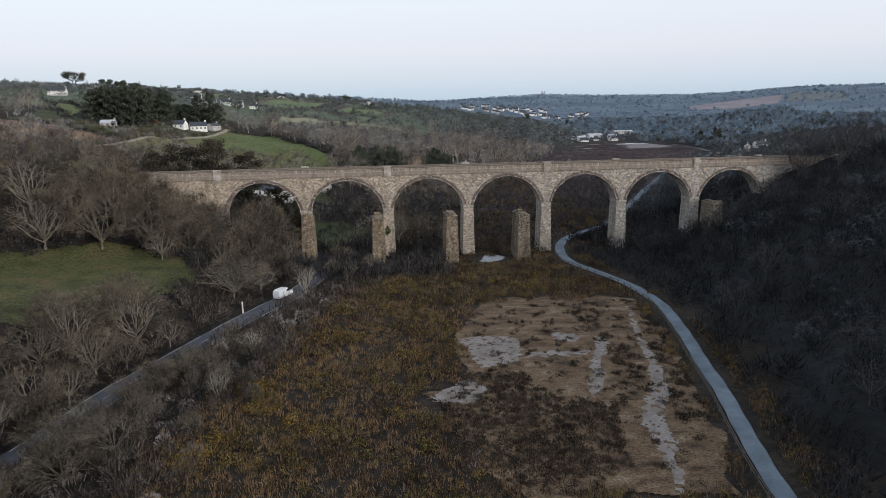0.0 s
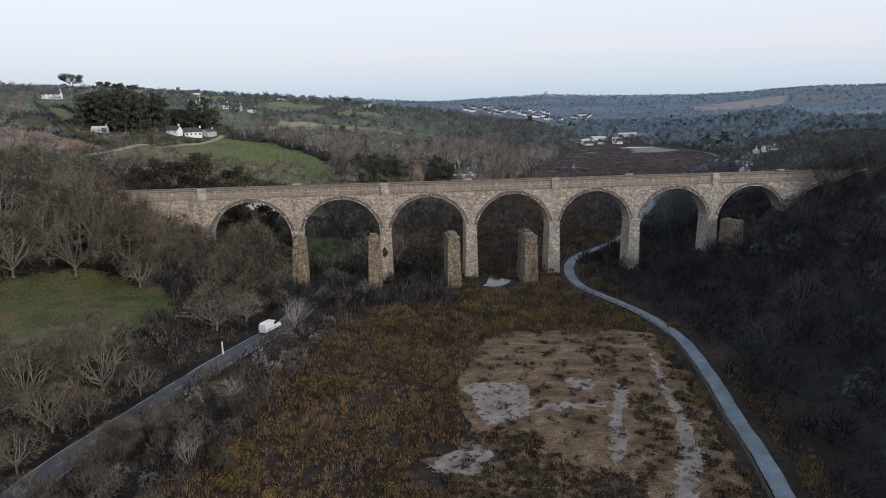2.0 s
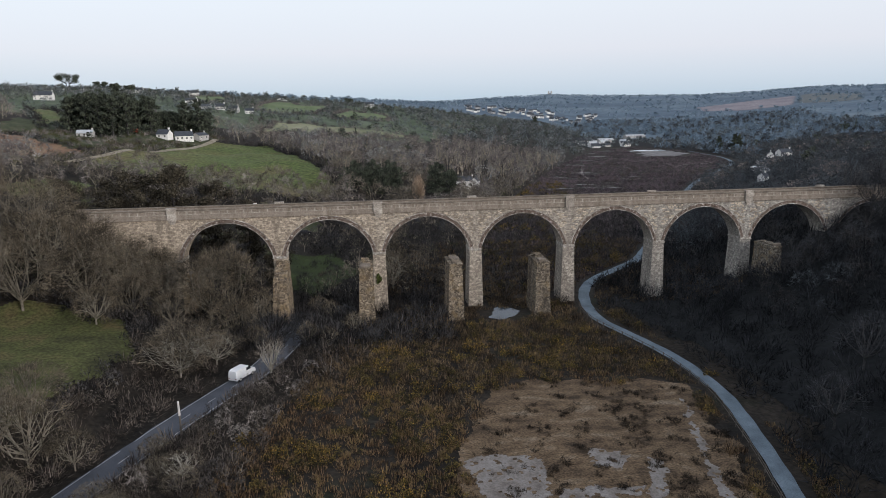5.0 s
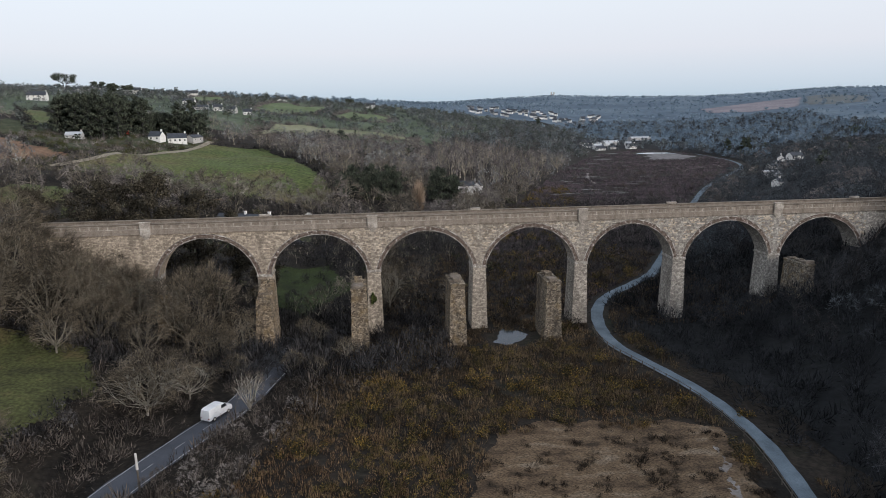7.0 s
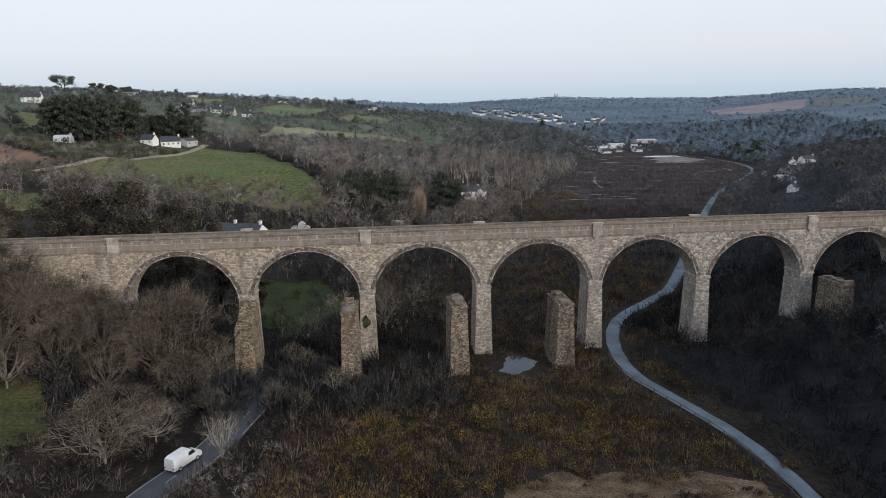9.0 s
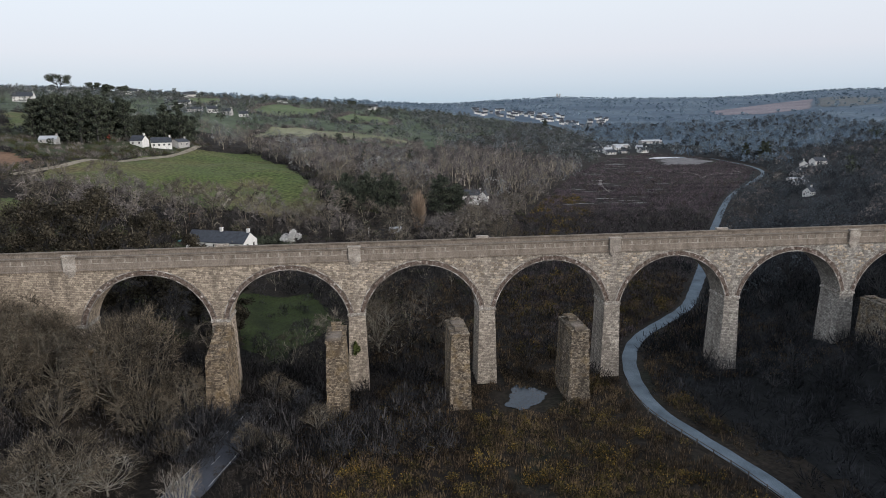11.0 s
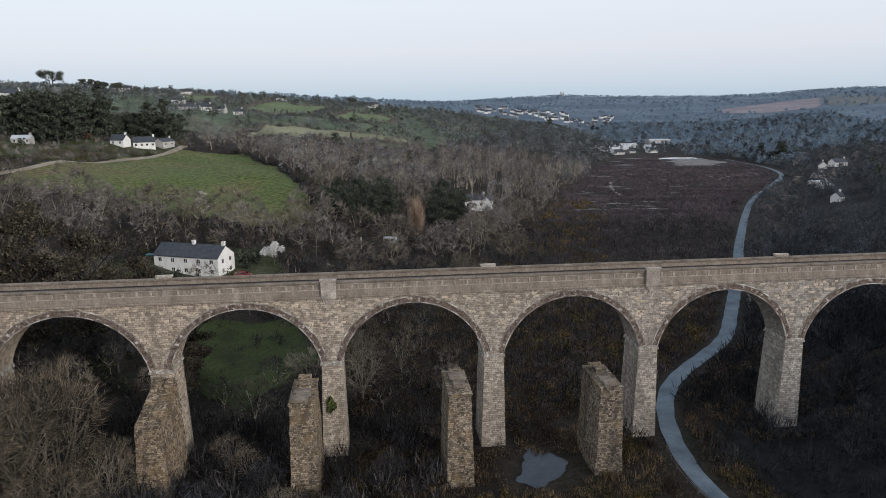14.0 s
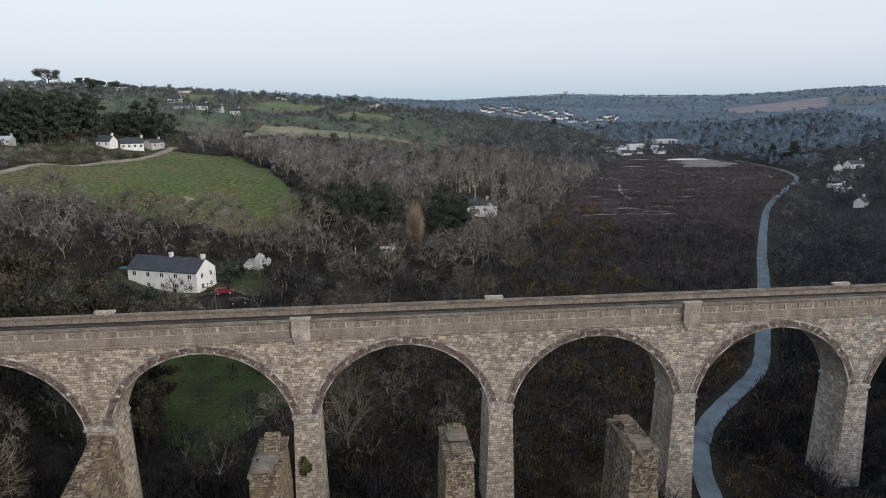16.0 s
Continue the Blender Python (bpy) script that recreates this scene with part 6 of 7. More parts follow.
def evergreen(x, y, high, wide, seed, label, spire=False, flat_top=False, n=2300, leaf=0.02, mat=None):
    """An evergreen tree: tapered trunk, limbs and a crown of many small needle tufts."""
    rs = np.random.RandomState(seed)
    ob = thing("evergreen_tree", label, "tree", (x, y, ground_z(x, y)), rs.uniform(0, 360), group="evergreen trees")
    v, f = [], []
    tube(v, f, Vector((0, 0, -0.4)), Vector((0.1, 0, high * 0.75)), high * 0.024, high * 0.01, 7)
    count = 14
    tips = []
    for i in range(count):
        t = 0.5 + 0.42 * i / count if flat_top else 0.12 + 0.84 * i / count
        ang = i * 2.4 + rs.uniform(-0.4, 0.4)
        reach = wide * (rs.uniform(0.6, 1.0) if flat_top else ((1 - t) * 0.9 + 0.12 if spire else rs.uniform(0.55, 1.0) * math.sqrt(max(0.1, 1 - (2 * t - 0.95) ** 2))))
        tip = Vector((math.cos(ang) * reach, math.sin(ang) * reach, high * (min(t + 0.08, 0.97))))
        tube(v, f, Vector((0.05, 0, high * t * 0.8)), tip, high * 0.008, high * 0.003, 4)
        tips.append(np.array(tip))
    trunk = new("trunk", raw_mesh("trunk", np.array(v), np.array(f), [DARK_BARK]))
    trunk.parent = ob
    tips = np.array(tips)
    which = rs.randint(0, count, n)
    d = rs.normal(size=(n, 3))
    d /= np.linalg.norm(d, axis=1)[:, None]
    inward = rs.uniform(0.45 if flat_top else 0.0, 1.05, n)[:, None] ** 0.7
    c = np.array([0, 0, 0]) + tips[which] * np.concatenate([inward, inward, np.ones((n, 1))], 1)
    c[:, 2] -= (1 - inward[:, 0]) * high * 0.03
    c += d * (wide * (0.16 if spire else 0.26)) * rs.uniform(0.3, 1.0, n)[:, None] * np.array([1, 1, 0.55 if flat_top else 0.9])
    cv, cf = flakes(rs, c, high * leaf + 0.1)
    crown = new("crown", raw_mesh("crown", cv, cf, [mat or NEEDLES]))
    crown.parent = ob
    return ob


def umbrella_pine(x, y, high, wide, seed, label):
    """A flat-topped pine: bare forking trunk, spreading limbs and one broad crown of needle plates."""
    rs = np.random.RandomState(seed)
    ob = thing("umbrella_pine", label, "tree", (x, y, ground_z(x, y)), 0, group="evergreen trees")
    v, f, plates = [], [], []
    for s in (-1, 1):
        fork = Vector((s * wide * 0.1, 0, high * 0.4))
        tube(v, f, Vector((s * 0.3, 0, -0.6)), fork, high * 0.03, high * 0.022, 7)
        for i in range(8):
            ang = math.pi * (i - 3.5) / 8 + (0 if s > 0 else math.pi)
            out = wide * rs.uniform(0.35, 0.95)
            tip = Vector((fork.x + math.cos(ang) * out * 0.85, math.sin(ang) * out, high * (0.95 - 0.5 * (out / wide) ** 2)))
            knee = fork.lerp(tip, 0.55) + Vector((0, 0, -0.05 * high))
            tube(v, f, fork, knee, high * 0.016, high * 0.011, 5)
            tube(v, f, knee, tip, high * 0.011, high * 0.005, 5)
            plates += [np.array(tip), np.array(knee.lerp(tip, 0.6))]
    trunk = new("trunk", raw_mesh("trunk", np.array(v), np.array(f), [DARK_BARK]))
    trunk.parent = ob
    n = 5200
    plates = np.array(plates)
    d = rs.normal(size=(n, 3))
    d /= np.linalg.norm(d, axis=1)[:, None]
    c = plates[rs.randint(0, len(plates), n)] + d * np.array([0.26, 0.26, 0.15]) * wide * rs.uniform(0.2, 1.0, n)[:, None]
    crown = new("crown", raw_mesh("crown", *flakes(rs, c, 0.42), [NEEDLES]))
    crown.parent = ob
    return ob


x, y, u = rows_of(83, 4.5, -194, -120, 244, 324, lambda x, y: (np.hypot((x + 169) / 24, (y - 269) / 23) < 1) | ((x > -152) & (y > 292)))
scatter("evergreen_shrubs", MOUND, x, y, 4.0 + 3.5 * u, NEEDLES, "dark evergreen growth below the hilltop pines", "shrubs", 84)
umbrella_pine(-398, 785, 25, 19, 500, "old flat-topped pine standing above the hilltop wood")
px, py, pu = rows_of(81, 7.0, -192, -146, 246, 292, lambda x, y: np.hypot((x + 169) / 23, (y - 269) / 22) < 1.05)
qx, qy, qu = rows_of(82, 7.5, -150, -122, 294, 322, lambda x, y: x > -400)
for i, (tx, ty, tu) in enumerate(zip(np.concatenate([px, qx]), np.concatenate([py, qy]), np.concatenate([pu, qu]))):
    evergreen(tx, ty, (19 if ty < 293 else 11) + 4 * tu, 5.4, 300 + i, "tall dark pine in a hilltop clump", n=2600, leaf=0.016)
for i, (tx, ty, h, w) in enumerate(((-31, 152, 11, 5.5), (-24, 150, 12, 5.5), (-16, 153, 12, 5.5), (-9, 157, 12.5, 5.5), (-20, 160, 13, 5.5), (-28, 160, 12, 5.5), (-12, 165, 13, 5.5), (9, 160, 14.5, 5.5), (15, 162, 15.5, 5.5), (19, 169, 14, 5), (11, 170, 15, 5.5))):
    evergreen(tx, ty, h, w, 330 + i, "dense dark evergreen among bare woodland", n=4200, leaf=0.011)
for i, (tx, ty, h, w) in enumerate(((-82, 27, 22, 7.5), (-72, 24, 25, 7.5), (-63, 26, 22.5, 7), (-90, 34, 18, 7), (-55, 29, 19, 5.5), (-76, 34, 24, 7), (-47, 20, 13, 4), (-48, 30, 13, 4), (-98, 26, 15, 6))):
    evergreen(tx, ty, h, w, 350 + i, "broad dark brown cypress behind the viaduct", n=8000, leaf=0.006, mat=CYPRESS)
for i, (tx, ty, h, w) in enumerate(((-366, 806, 13, 10), (-345, 800, 12, 8), (-330, 808, 11, 7), (-40, 900, 12, 7), (-290, 640, 14, 6), (255, 905, 14, 6), (300, 400, 17, 5), (310, 410, 16, 5), (294, 415, 15, 5))):
    evergreen(tx, ty, h, w, 370 + i, "lone dark pine with a flat crown", flat_top=i < 4, spire=i > 5, leaf=0.035)
x, y, u = spots(65, 900, -460, 200, 520, 960, lambda x, y: in_view(x, y) & ~open_land(x, y) & (np.hypot(x, y) > 600))
scatter("hill_trees", ROUND, x[:520], y[:520], 4.5 + 5.0 * u[:520], HEDGE, "rounded trees dotted over the upper hill", "woodland", 66, tall=0.8)
x, y, u = spots(67, 900, -520, 140, 800, 1010, lambda x, y: in_view(x, y) & ~open_land(x, y) & (wave(x, y, 40, 3) > -0.3))
scatter("hill_trees", ROUND, x[:230], y[:230], 6.0 + 7.0 * u[:230] ** 2, HEDGE, "rounded dark trees along the hilltop skyline", "woodland", 68, tall=0.85)
for i, outline in enumerate((UPPER_FIELD, HILL_FIELD, TOP_FIELD, STRIP_FIELD, MORE_FIELDS[1])):
    edge = smooth_line(outline + outline[:1], 5.0)
    rs = np.random.RandomState(700 + i)
    edge = edge[rs.rand(len(edge)) < 0.75] + rs.normal(size=(1, 2))
    edge = edge[~inside(edge[:, 0], edge[:, 1], outline) | (rs.rand(len(edge)) < 0.2)]
    scatter("hedgerow", CLUMP, edge[:, 0], edge[:, 1], 2.0 + 4.5 * rs.rand(len(edge)) ** 2, HEDGE, "dark hedgerow with rounded trees along a hill field", "hedge", 710 + i)
x, y, u = spots(61, 1300, -420, 700, 160, 900, lambda x, y: in_view(x, y) & ~open_land(x, y) & ~floor_part(x, y) & (wave(x, y, 45, 6) > 0.45))
scatter("evergreens", ROUND + SPIRE, x[:300], y[:300], 6.0 + 6.0 * u[:300], NEEDLES, "scattered dark evergreens among far woods", "woodland", 62)


def blossom_tree(x, y, high, seed, mat, label, n=700, shape=0.33):
    """A small tree whose crown is a haze of coloured twigs or blossom."""
    rs = np.random.RandomState(seed)
    ob = thing("tree", label, "tree", (x, y, ground_z(x, y)), 0)
    v, f = [], []
    tube(v, f, Vector((0, 0, -0.3)), Vector((0, 0, high * 0.5)), high * 0.025, high * 0.012, 6)
    for i in range(7):
        a = i * 0.9
        tube(v, f, Vector((0, 0, high * (0.2 + 0.04 * i))), Vector((math.cos(a) * high * 0.22, math.sin(a) * high * 0.22, high * 0.75)), high * 0.012, high * 0.004, 4)
    t = new("trunk", raw_mesh("trunk", np.array(v), np.array(f), [BARK]))
    t.parent = ob
    d = rs.normal(size=(n, 3))
    d /= np.linalg.norm(d, axis=1)[:, None]
    if mat == FLOWER:
        lump = rs.normal(size=(10, 3)) * np.array([0.2, 0.2, 0.16]) * high
        cv, cf = flakes(rs, lump[rs.randint(0, 10, n)] + d * high * 0.17 * rs.uniform(0.4, 1, n)[:, None] + np.array([0, 0, high * 0.62]), high * 0.028)
    else:
        b = np.array([0, 0, high * 0.55]) + d * np.array([shape * 0.75, shape * 0.75, 0.5]) * high * rs.uniform(0.5, 1.0, n)[:, None]
        cv, cf = slivers(rs, b * np.array([0.5, 0.5, 0.72]), b, 0.09)
    c = new("crown", raw_mesh("crown", cv, cf, [mat]))
    c.parent = ob
    return ob


blossom_tree(-43.5, 98, 7.0, 400, FLOWER, "white-blossoming tree beside the cottage", 1500)
blossom_tree(-1.0, 139, 17.0, 401, RUSSET, "upright russet-twigged leafless tree", 3600, 0.3)
for i, (tx, ty, h, w) in enumerate(((-50.5, 93, 5.5, 2.6), (-48, 97, 5, 2.4), (-70, 78, 4, 3), (-64, 76, 3.4, 2.6))):
    evergreen(tx, ty, h, w, 390 + i, "dark evergreen garden shrub by the cottage", n=1600, leaf=0.03)
blossom_tree(-52, 96 + 14, 6.0, 402, TWIG, "small pale leafless tree by the cottage garden", 500)


# ---------------------------------------------------------------- houses
def house(x, y, turn, long, deep, eaves, pitch, wall_mat, roof_mat, label, windows=0, chimneys=1, door=False, name="house", group="", gable_windows=False, base=None):
    """Gabled house: walls, two roof slopes, chimneys, windows with frames, a door."""
    z = ground_z(x, y) if base is None else base
    ob = thing(name, label, "house", (x, y, z), turn, group)
    bm = bmesh.new()
    h, w, e, r = long / 2, deep / 2, eaves, eaves + pitch
    lo = -1.5
    prof = [(-w, lo), (w, lo), (w, e), (0, r), (-w, e)]
    a = [bm.verts.new((-h, p, q)) for p, q in prof]
    b = [bm.verts.new((h, p, q)) for p, q in prof]
    bm.faces.new(a[::-1])
    bm.faces.new(b)
    for i in range(5):
        bm.faces.new((a[i], a[(i + 1) % 5], b[(i + 1) % 5], b[i]))
    bmesh.ops.recalc_face_normals(bm, faces=bm.faces)
    part("wall", bm, wall_mat, ob)
    for s in (-1, 1):
        bm = bmesh.new()
        over, t = 0.3, 0.16
        k = pitch / w
        lowp, top = (s * (w + over), e - over * k + 0.03), (0.0, r + 0.03)
        pts = [(-h - over * 0.5, *lowp), (h + over * 0.5, *lowp), (h + over * 0.5, *top), (-h - over * 0.5, *top)]
        v0 = [bm.verts.new(c) for c in pts]
        v1 = [bm.verts.new((c[0], c[1], c[2] + t)) for c in pts]
        bm.faces.new(v0)
        bm.faces.new(v1[::-1])
        for i in range(4):
            bm.faces.new((v0[i], v1[i], v1[(i + 1) % 4], v0[(i + 1) % 4]))
        bmesh.ops.recalc_face_normals(bm, faces=bm.faces)
        part("roof_slope", bm, roof_mat, ob)
    for i in range(chimneys):
        cx = (h - 0.5) if i == 0 else (-h + 0.5 if i == 2 else 0.3)
        bm = bmesh.new()
        box(bm, cx - 0.42, cx + 0.42, -0.35, 0.35, r - 0.6, r + 0.95, 0.02)
        box(bm, cx - 0.5, cx + 0.5, -0.43, 0.43, r + 0.95, r + 1.1, 0.02)
        ch = part("chimney", bm, wall_mat, ob)
        bm = bmesh.new()
        bmesh.ops.create_cone(bm, cap_ends=True, segments=8, radius1=0.14, radius2=0.11, depth=0.4, matrix=Matrix.Translation((cx, 0, r + 1.3)))
        part("chimney_pot", bm, PLOUGH, ch)

    def window(cx, cy, cz, ww, hh, side):
        bm = bmesh.new()
        if side == "front":
            box(bm, cx - ww / 2, cx + ww / 2, cy - 0.03, cy + 0.05, cz - hh / 2, cz + hh / 2)
        else:
            box(bm, cy - 0.05, cy + 0.03, cx - ww / 2, cx + ww / 2, cz - hh / 2, cz + hh / 2)
        pane = part("window", bm, WINDOW_DARK, ob)
        bm = bmesh.new()
        for u0, u1, q0, q1 in ((-ww / 2 - 0.08, ww / 2 + 0.08, hh / 2, hh / 2 + 0.08), (-ww / 2 - 0.12, ww / 2 + 0.12, -hh / 2 - 0.1, -hh / 2), (-ww / 2 - 0.08, -ww / 2, -hh / 2, hh / 2), (ww / 2, ww / 2 + 0.08, -hh / 2, hh / 2), (-0.035, 0.035, -hh / 2, hh / 2)):
            if side == "front":
                box(bm, cx + u0, cx + u1, cy - 0.07, cy + 0.04, cz + q0, cz + q1)
            else:
                box(bm, cy - 0.04, cy + 0.07, cx + u0, cx + u1, cz + q0, cz + q1)
        part("frame", bm, WHITEWASH, pane)

    storeys = [1.35] if eaves < 3.6 else [1.35, 3.9]
    for i in range(windows):
        cx = -h + long * (i + 0.5) / windows
        for cz in storeys:
            window(cx, -w, cz, min(0.95, long / windows * 0.4), 1.0, "front")
    if gable_windows:
        for cy in (-w * 0.45, w * 0.45):
            for cz in storeys:
                window(cy, h, cz, 0.85, 1.1, "gable")
    if door:
        bm = bmesh.new()
        box(bm, h * 0.3, h * 0.3 + 0.95, -w - 0.05, -w + 0.05, 0.0, 2.05, 0.01)
        part("door", bm, BLACK_PAINT, ob)
    return ob


house(-63.6, 93.5, -22, 19.5, 7.4, 5.0, 2.6, WHITEWASH, SLATE, "white rendered long cottage with a dark slate roof", 5, 2, True, "cottage", gable_windows=True, base=8.5)
house(28.5, 196.0, -12, 8.5, 6.0, 3.3, 2.0, WHITEWASH, SLATE, "white cottage with slate roof among woods", 3, 1, gable_windows=True, base=8.3)
house(33.6, 194.5, 70, 5.5, 4.2, 3.0, 1.7, WHITEWASH, SLATE, "small white wing beside the wooded cottage", 1, 0, base=8.3)
for hx, hy, turn, lg, dp, ev, pt, wm, rm, nw in ((-128, 262, 20, 10, 7, 2.6, 2.4, WHITEWASH, SLATE, 4), (-137, 256, -15, 7, 6, 2.5, 2.4, WHITEWASH, SLATE, 2), (-120, 268, 60, 8, 6, 2.6, 1.4, GREY_RENDER, SLATE, 2),
                                          (-301, 490, 10, 15, 9, 4.6, 3.2, WHITEWASH, SLATE, 4), (-173, 238, 5, 8, 5, 2.2, 1.5, GREY_RENDER, PALE_ROOF, 3), (-255, 838, 15, 16, 9, 4, 3, WHITEWASH, SLATE, 4),
                                          (-206, 618, 0, 12, 8, 4.0, 2.4, WHITEWASH, SLATE, 3), (-172, 519, 0, 14, 7, 2.8, 1.8, GREY_RENDER, SLATE, 4), (-156, 515, 25, 9, 6, 3.2, 2.6, WHITEWASH, SLATE, 3), (-144, 518, -10, 9, 7, 3.2, 2.6, GREY_RENDER, SLATE, 3), (-130, 520, 15, 8, 6, 3.0, 2.4, WHITEWASH, SLATE, 3),
                                          (-330, 830, 5, 22, 9, 5, 3, WHITEWASH, SLATE, 5), (-362, 822, 5, 14, 9, 5, 3, GREY_RENDER, SLATE, 3), (-395, 815, 5, 22, 9, 4.4, 2.6, GREY_RENDER, SLATE, 5), (-140, 900, 0, 14, 9, 4.5, 3, WHITEWASH, SLATE, 3), (-10, 860, 10, 14, 9, 4.5, 3, WHITEWASH, SLATE, 3),
                                          (318, 357, 8, 11, 6.5, 3.4, 2.4, WHITEWASH, SLATE, 3), (303, 352, 60, 6, 5, 3.0, 2.0, WHITEWASH, SLATE, 2), (239, 267, 0, 10, 4, 2.2, 0.6, GREY_RENDER, PALE_ROOF, 4), (231, 251, 0, 9, 4, 2.2, 0.6, GREY_RENDER, PALE_ROOF, 3), (191, 187, 30, 4.5, 4, 2.6, 1.7, WHITEWASH, SLATE, 2), (262, 300, 15, 7, 5, 2.4, 1.4, GREY_RENDER, SLATE, 2)):
    house(hx, hy, turn, lg, dp, ev, pt, wm, rm, "white or grey hillside house with pitched roof", nw, 1, group="hillside houses")
rnd = random.Random(9)
for i in range(13):
    hx, hy = 194 + rnd.uniform(0, 50) + i * 5, 500 + rnd.uniform(0, 150)
    house(hx, hy, rnd.uniform(-25, 25), rnd.uniform(5, 10), 5, rnd.choice((2.2, 3.0)), rnd.uniform(1.0, 2.8), rnd.choice((WHITEWASH, WHITEWASH, GREY_RENDER)), rnd.choice((SLATE, PALE_ROOF)), "small building at the edge of the village", 3, rnd.choice((0, 1)), group="village buildings")
house(322, 668, 5, 26, 10, 4, 1.2, GREY_RENDER, PALE_ROOF, "long pale sheet-roofed shed", 6, 0, name="industrial_shed")
house(258, 600, 4, 18, 9, 3.6, 1.2, GREY_RENDER, PALE_ROOF, "pale sheet-roofed shed by the marsh", 5, 0, name="industrial_shed")
for i in range(84):
    a = radians(rnd.uniform(9.0, 21.0))
    r = rnd.uniform(1120, 1420)
    hx, hy = r * math.sin(a), r * math.cos(a)
    house(hx, hy, rnd.uniform(-30, 30), rnd.uniform(6, 11), 5, 4.4, 2.2, rnd.choice((WHITEWASH, WHITEWASH, GREY_RENDER)), SLATE, "distant pale village house", 2, 0, group="distant village houses")


tower = thing("hilltop_tower", "small grey stone tower on the far ridge", "tower", (836, 2829, ground_z(836, 2829)))
bm = bmesh.new()
box(bm, -7, 7, -6, 6, -4, 11)
part("keep", bm, GREY_RENDER, tower)
for cx in (-6, 6):
    bm = bmesh.new()
    box(bm, cx - 2.5, cx + 2.5, -6.5, -1.5, 11, 19)
    part("turret", bm, GREY_RENDER, tower)

# ---------------------------------------------------------------- small things
def vehicle(x, y, turn, kind, paint, label):
    """A car or van: lofted body, glazed sides, lamps and wheels."""
    z = max(ground_z(x + a, y + b) for a in (-2, 0, 2) for b in (-2, 0, 2)) + 0.17
    van = kind == "van"
    ob = thing(kind, label, "vehicle", (x, y, z), turn)
    l, w = (5.0, 1.9) if van else (4.3, 1.78)
    prof = [(-l / 2, 0.35), (-l / 2, 1.0), (-l / 2 + 0.1, 1.95 if van else 1.05), (-l * 0.38, 2.1 if van else 1.42), (l * 0.12, 2.1 if van else 1.46), (l * 0.3, 1.35 if van else 0.98), (l * 0.47, 1.1 if van else 0.82), (l / 2, 0.75), (l / 2, 0.35)]
    bm = bmesh.new()
    rings = []
    for s in (-1, -0.92, 0.92, 1):
        inset = 0.04 if abs(s) == 1 else 0.0
        rings.append([bm.verts.new((px * (1 - inset), s * w / 2 * (0.86 if pz > 1.2 else 1.0), pz - (inset if pz > 0.5 else -inset))) for px, pz in prof])
    for a, b in zip(rings, rings[1:]):
        for i in range(len(prof)):
            j = (i + 1) % len(prof)
            bm.faces.new((a[i], a[j], b[j], b[i]))
    bm.faces.new(rings[0][::-1])
    bm.faces.new(rings[-1])
    bmesh.ops.recalc_face_normals(bm, faces=bm.faces)
    part("body", bm, paint, ob)
    top = 1.85 if van else 1.36
    for s in (-1, 1):
        bm = bmesh.new()
        x0, x1 = (l * 0.02, l * 0.22) if van else (-l * 0.36, l * 0.2)
        v = [bm.verts.new(c) for c in ((x0, s * w / 2 * 0.95, top - 0.5), (x1 + 0.25, s * w / 2 * 0.95, top - 0.5), (x1 - 0.15, s * w / 2 * 0.885, top), (x0 + 0.1, s * w / 2 * 0.885, top))]
        r = bmesh.ops.extrude_face_region(bm, geom=[bm.faces.new(v)])
        for q in r["geom"]:
            if isinstance(q, bmesh.types.BMVert):
                q.co.y += s * 0.03
        bmesh.ops.recalc_face_normals(bm, faces=bm.faces)
        part("side_window", bm, WINDOW_DARK, ob)
    za, zb = (1.4, 2.03) if van else (1.02, 1.42)
    xa, xb = (l * 0.285, l * 0.14) if van else (l * 0.285, l * 0.14)
    bm = bmesh.new()
    v = [bm.verts.new(c) for c in ((xa + 0.03, -w * 0.4, za), (xa + 0.03, w * 0.4, za), (xb + 0.03, w * 0.37, zb), (xb + 0.03, -w * 0.37, zb))]
    r = bmesh.ops.extrude_face_region(bm, geom=[bm.faces.new(v)])
    for q in r["geom"]:
        if isinstance(q, bmesh.types.BMVert):
            q.co += Vector((0.04, 0, 0.03))
    bmesh.ops.recalc_face_normals(bm, faces=bm.faces)
    part("windscreen", bm, WINDOW_DARK, ob)
    for s in (-1, 1):
        for lx, mat, nm in ((l / 2 - 0.05, POST_WHITE, "headlight"), (-l / 2 - 0.03, RED_PAINT, "tail_light")):
            bm = bmesh.new()
            box(bm, lx, lx + 0.07, s * w * 0.38 - 0.14, s * w * 0.38 + 0.14, 0.62, 0.78, 0.02)
            part(nm, bm, mat, ob)
        for wx in (-l * 0.31, l * 0.31):
            bm = bmesh.new()
            bmesh.ops.create_cone(bm, cap_ends=True, segments=18, radius1=0.33, radius2=0.33, depth=0.22, matrix=pose(wx, s * (w / 2 - 0.08), 0.33, 90, 0, 0))
            wheel = part("wheel", bm, TYRE, ob)
            bm = bmesh.new()
            bmesh.ops.create_cone(bm, cap_ends=True, segments=12, radius1=0.2, radius2=0.17, depth=0.04, matrix=pose(wx, s * (w / 2 + 0.04), 0.33, 90, 0, 0))
            part("rim", bm, GREY_RENDER, wheel)
    return ob


vehicle(-47.3, -34.6, 60, "van", VAN_PAINT, "white panel van driving along the lane")
vehicle(-49.5, 84.5, 10, "car", RED_PAINT, "red car parked beside the cottage")
vehicle(-45.0, 78.6, 10, "car", BLACK_PAINT, "dark car parked below the cottage garden")


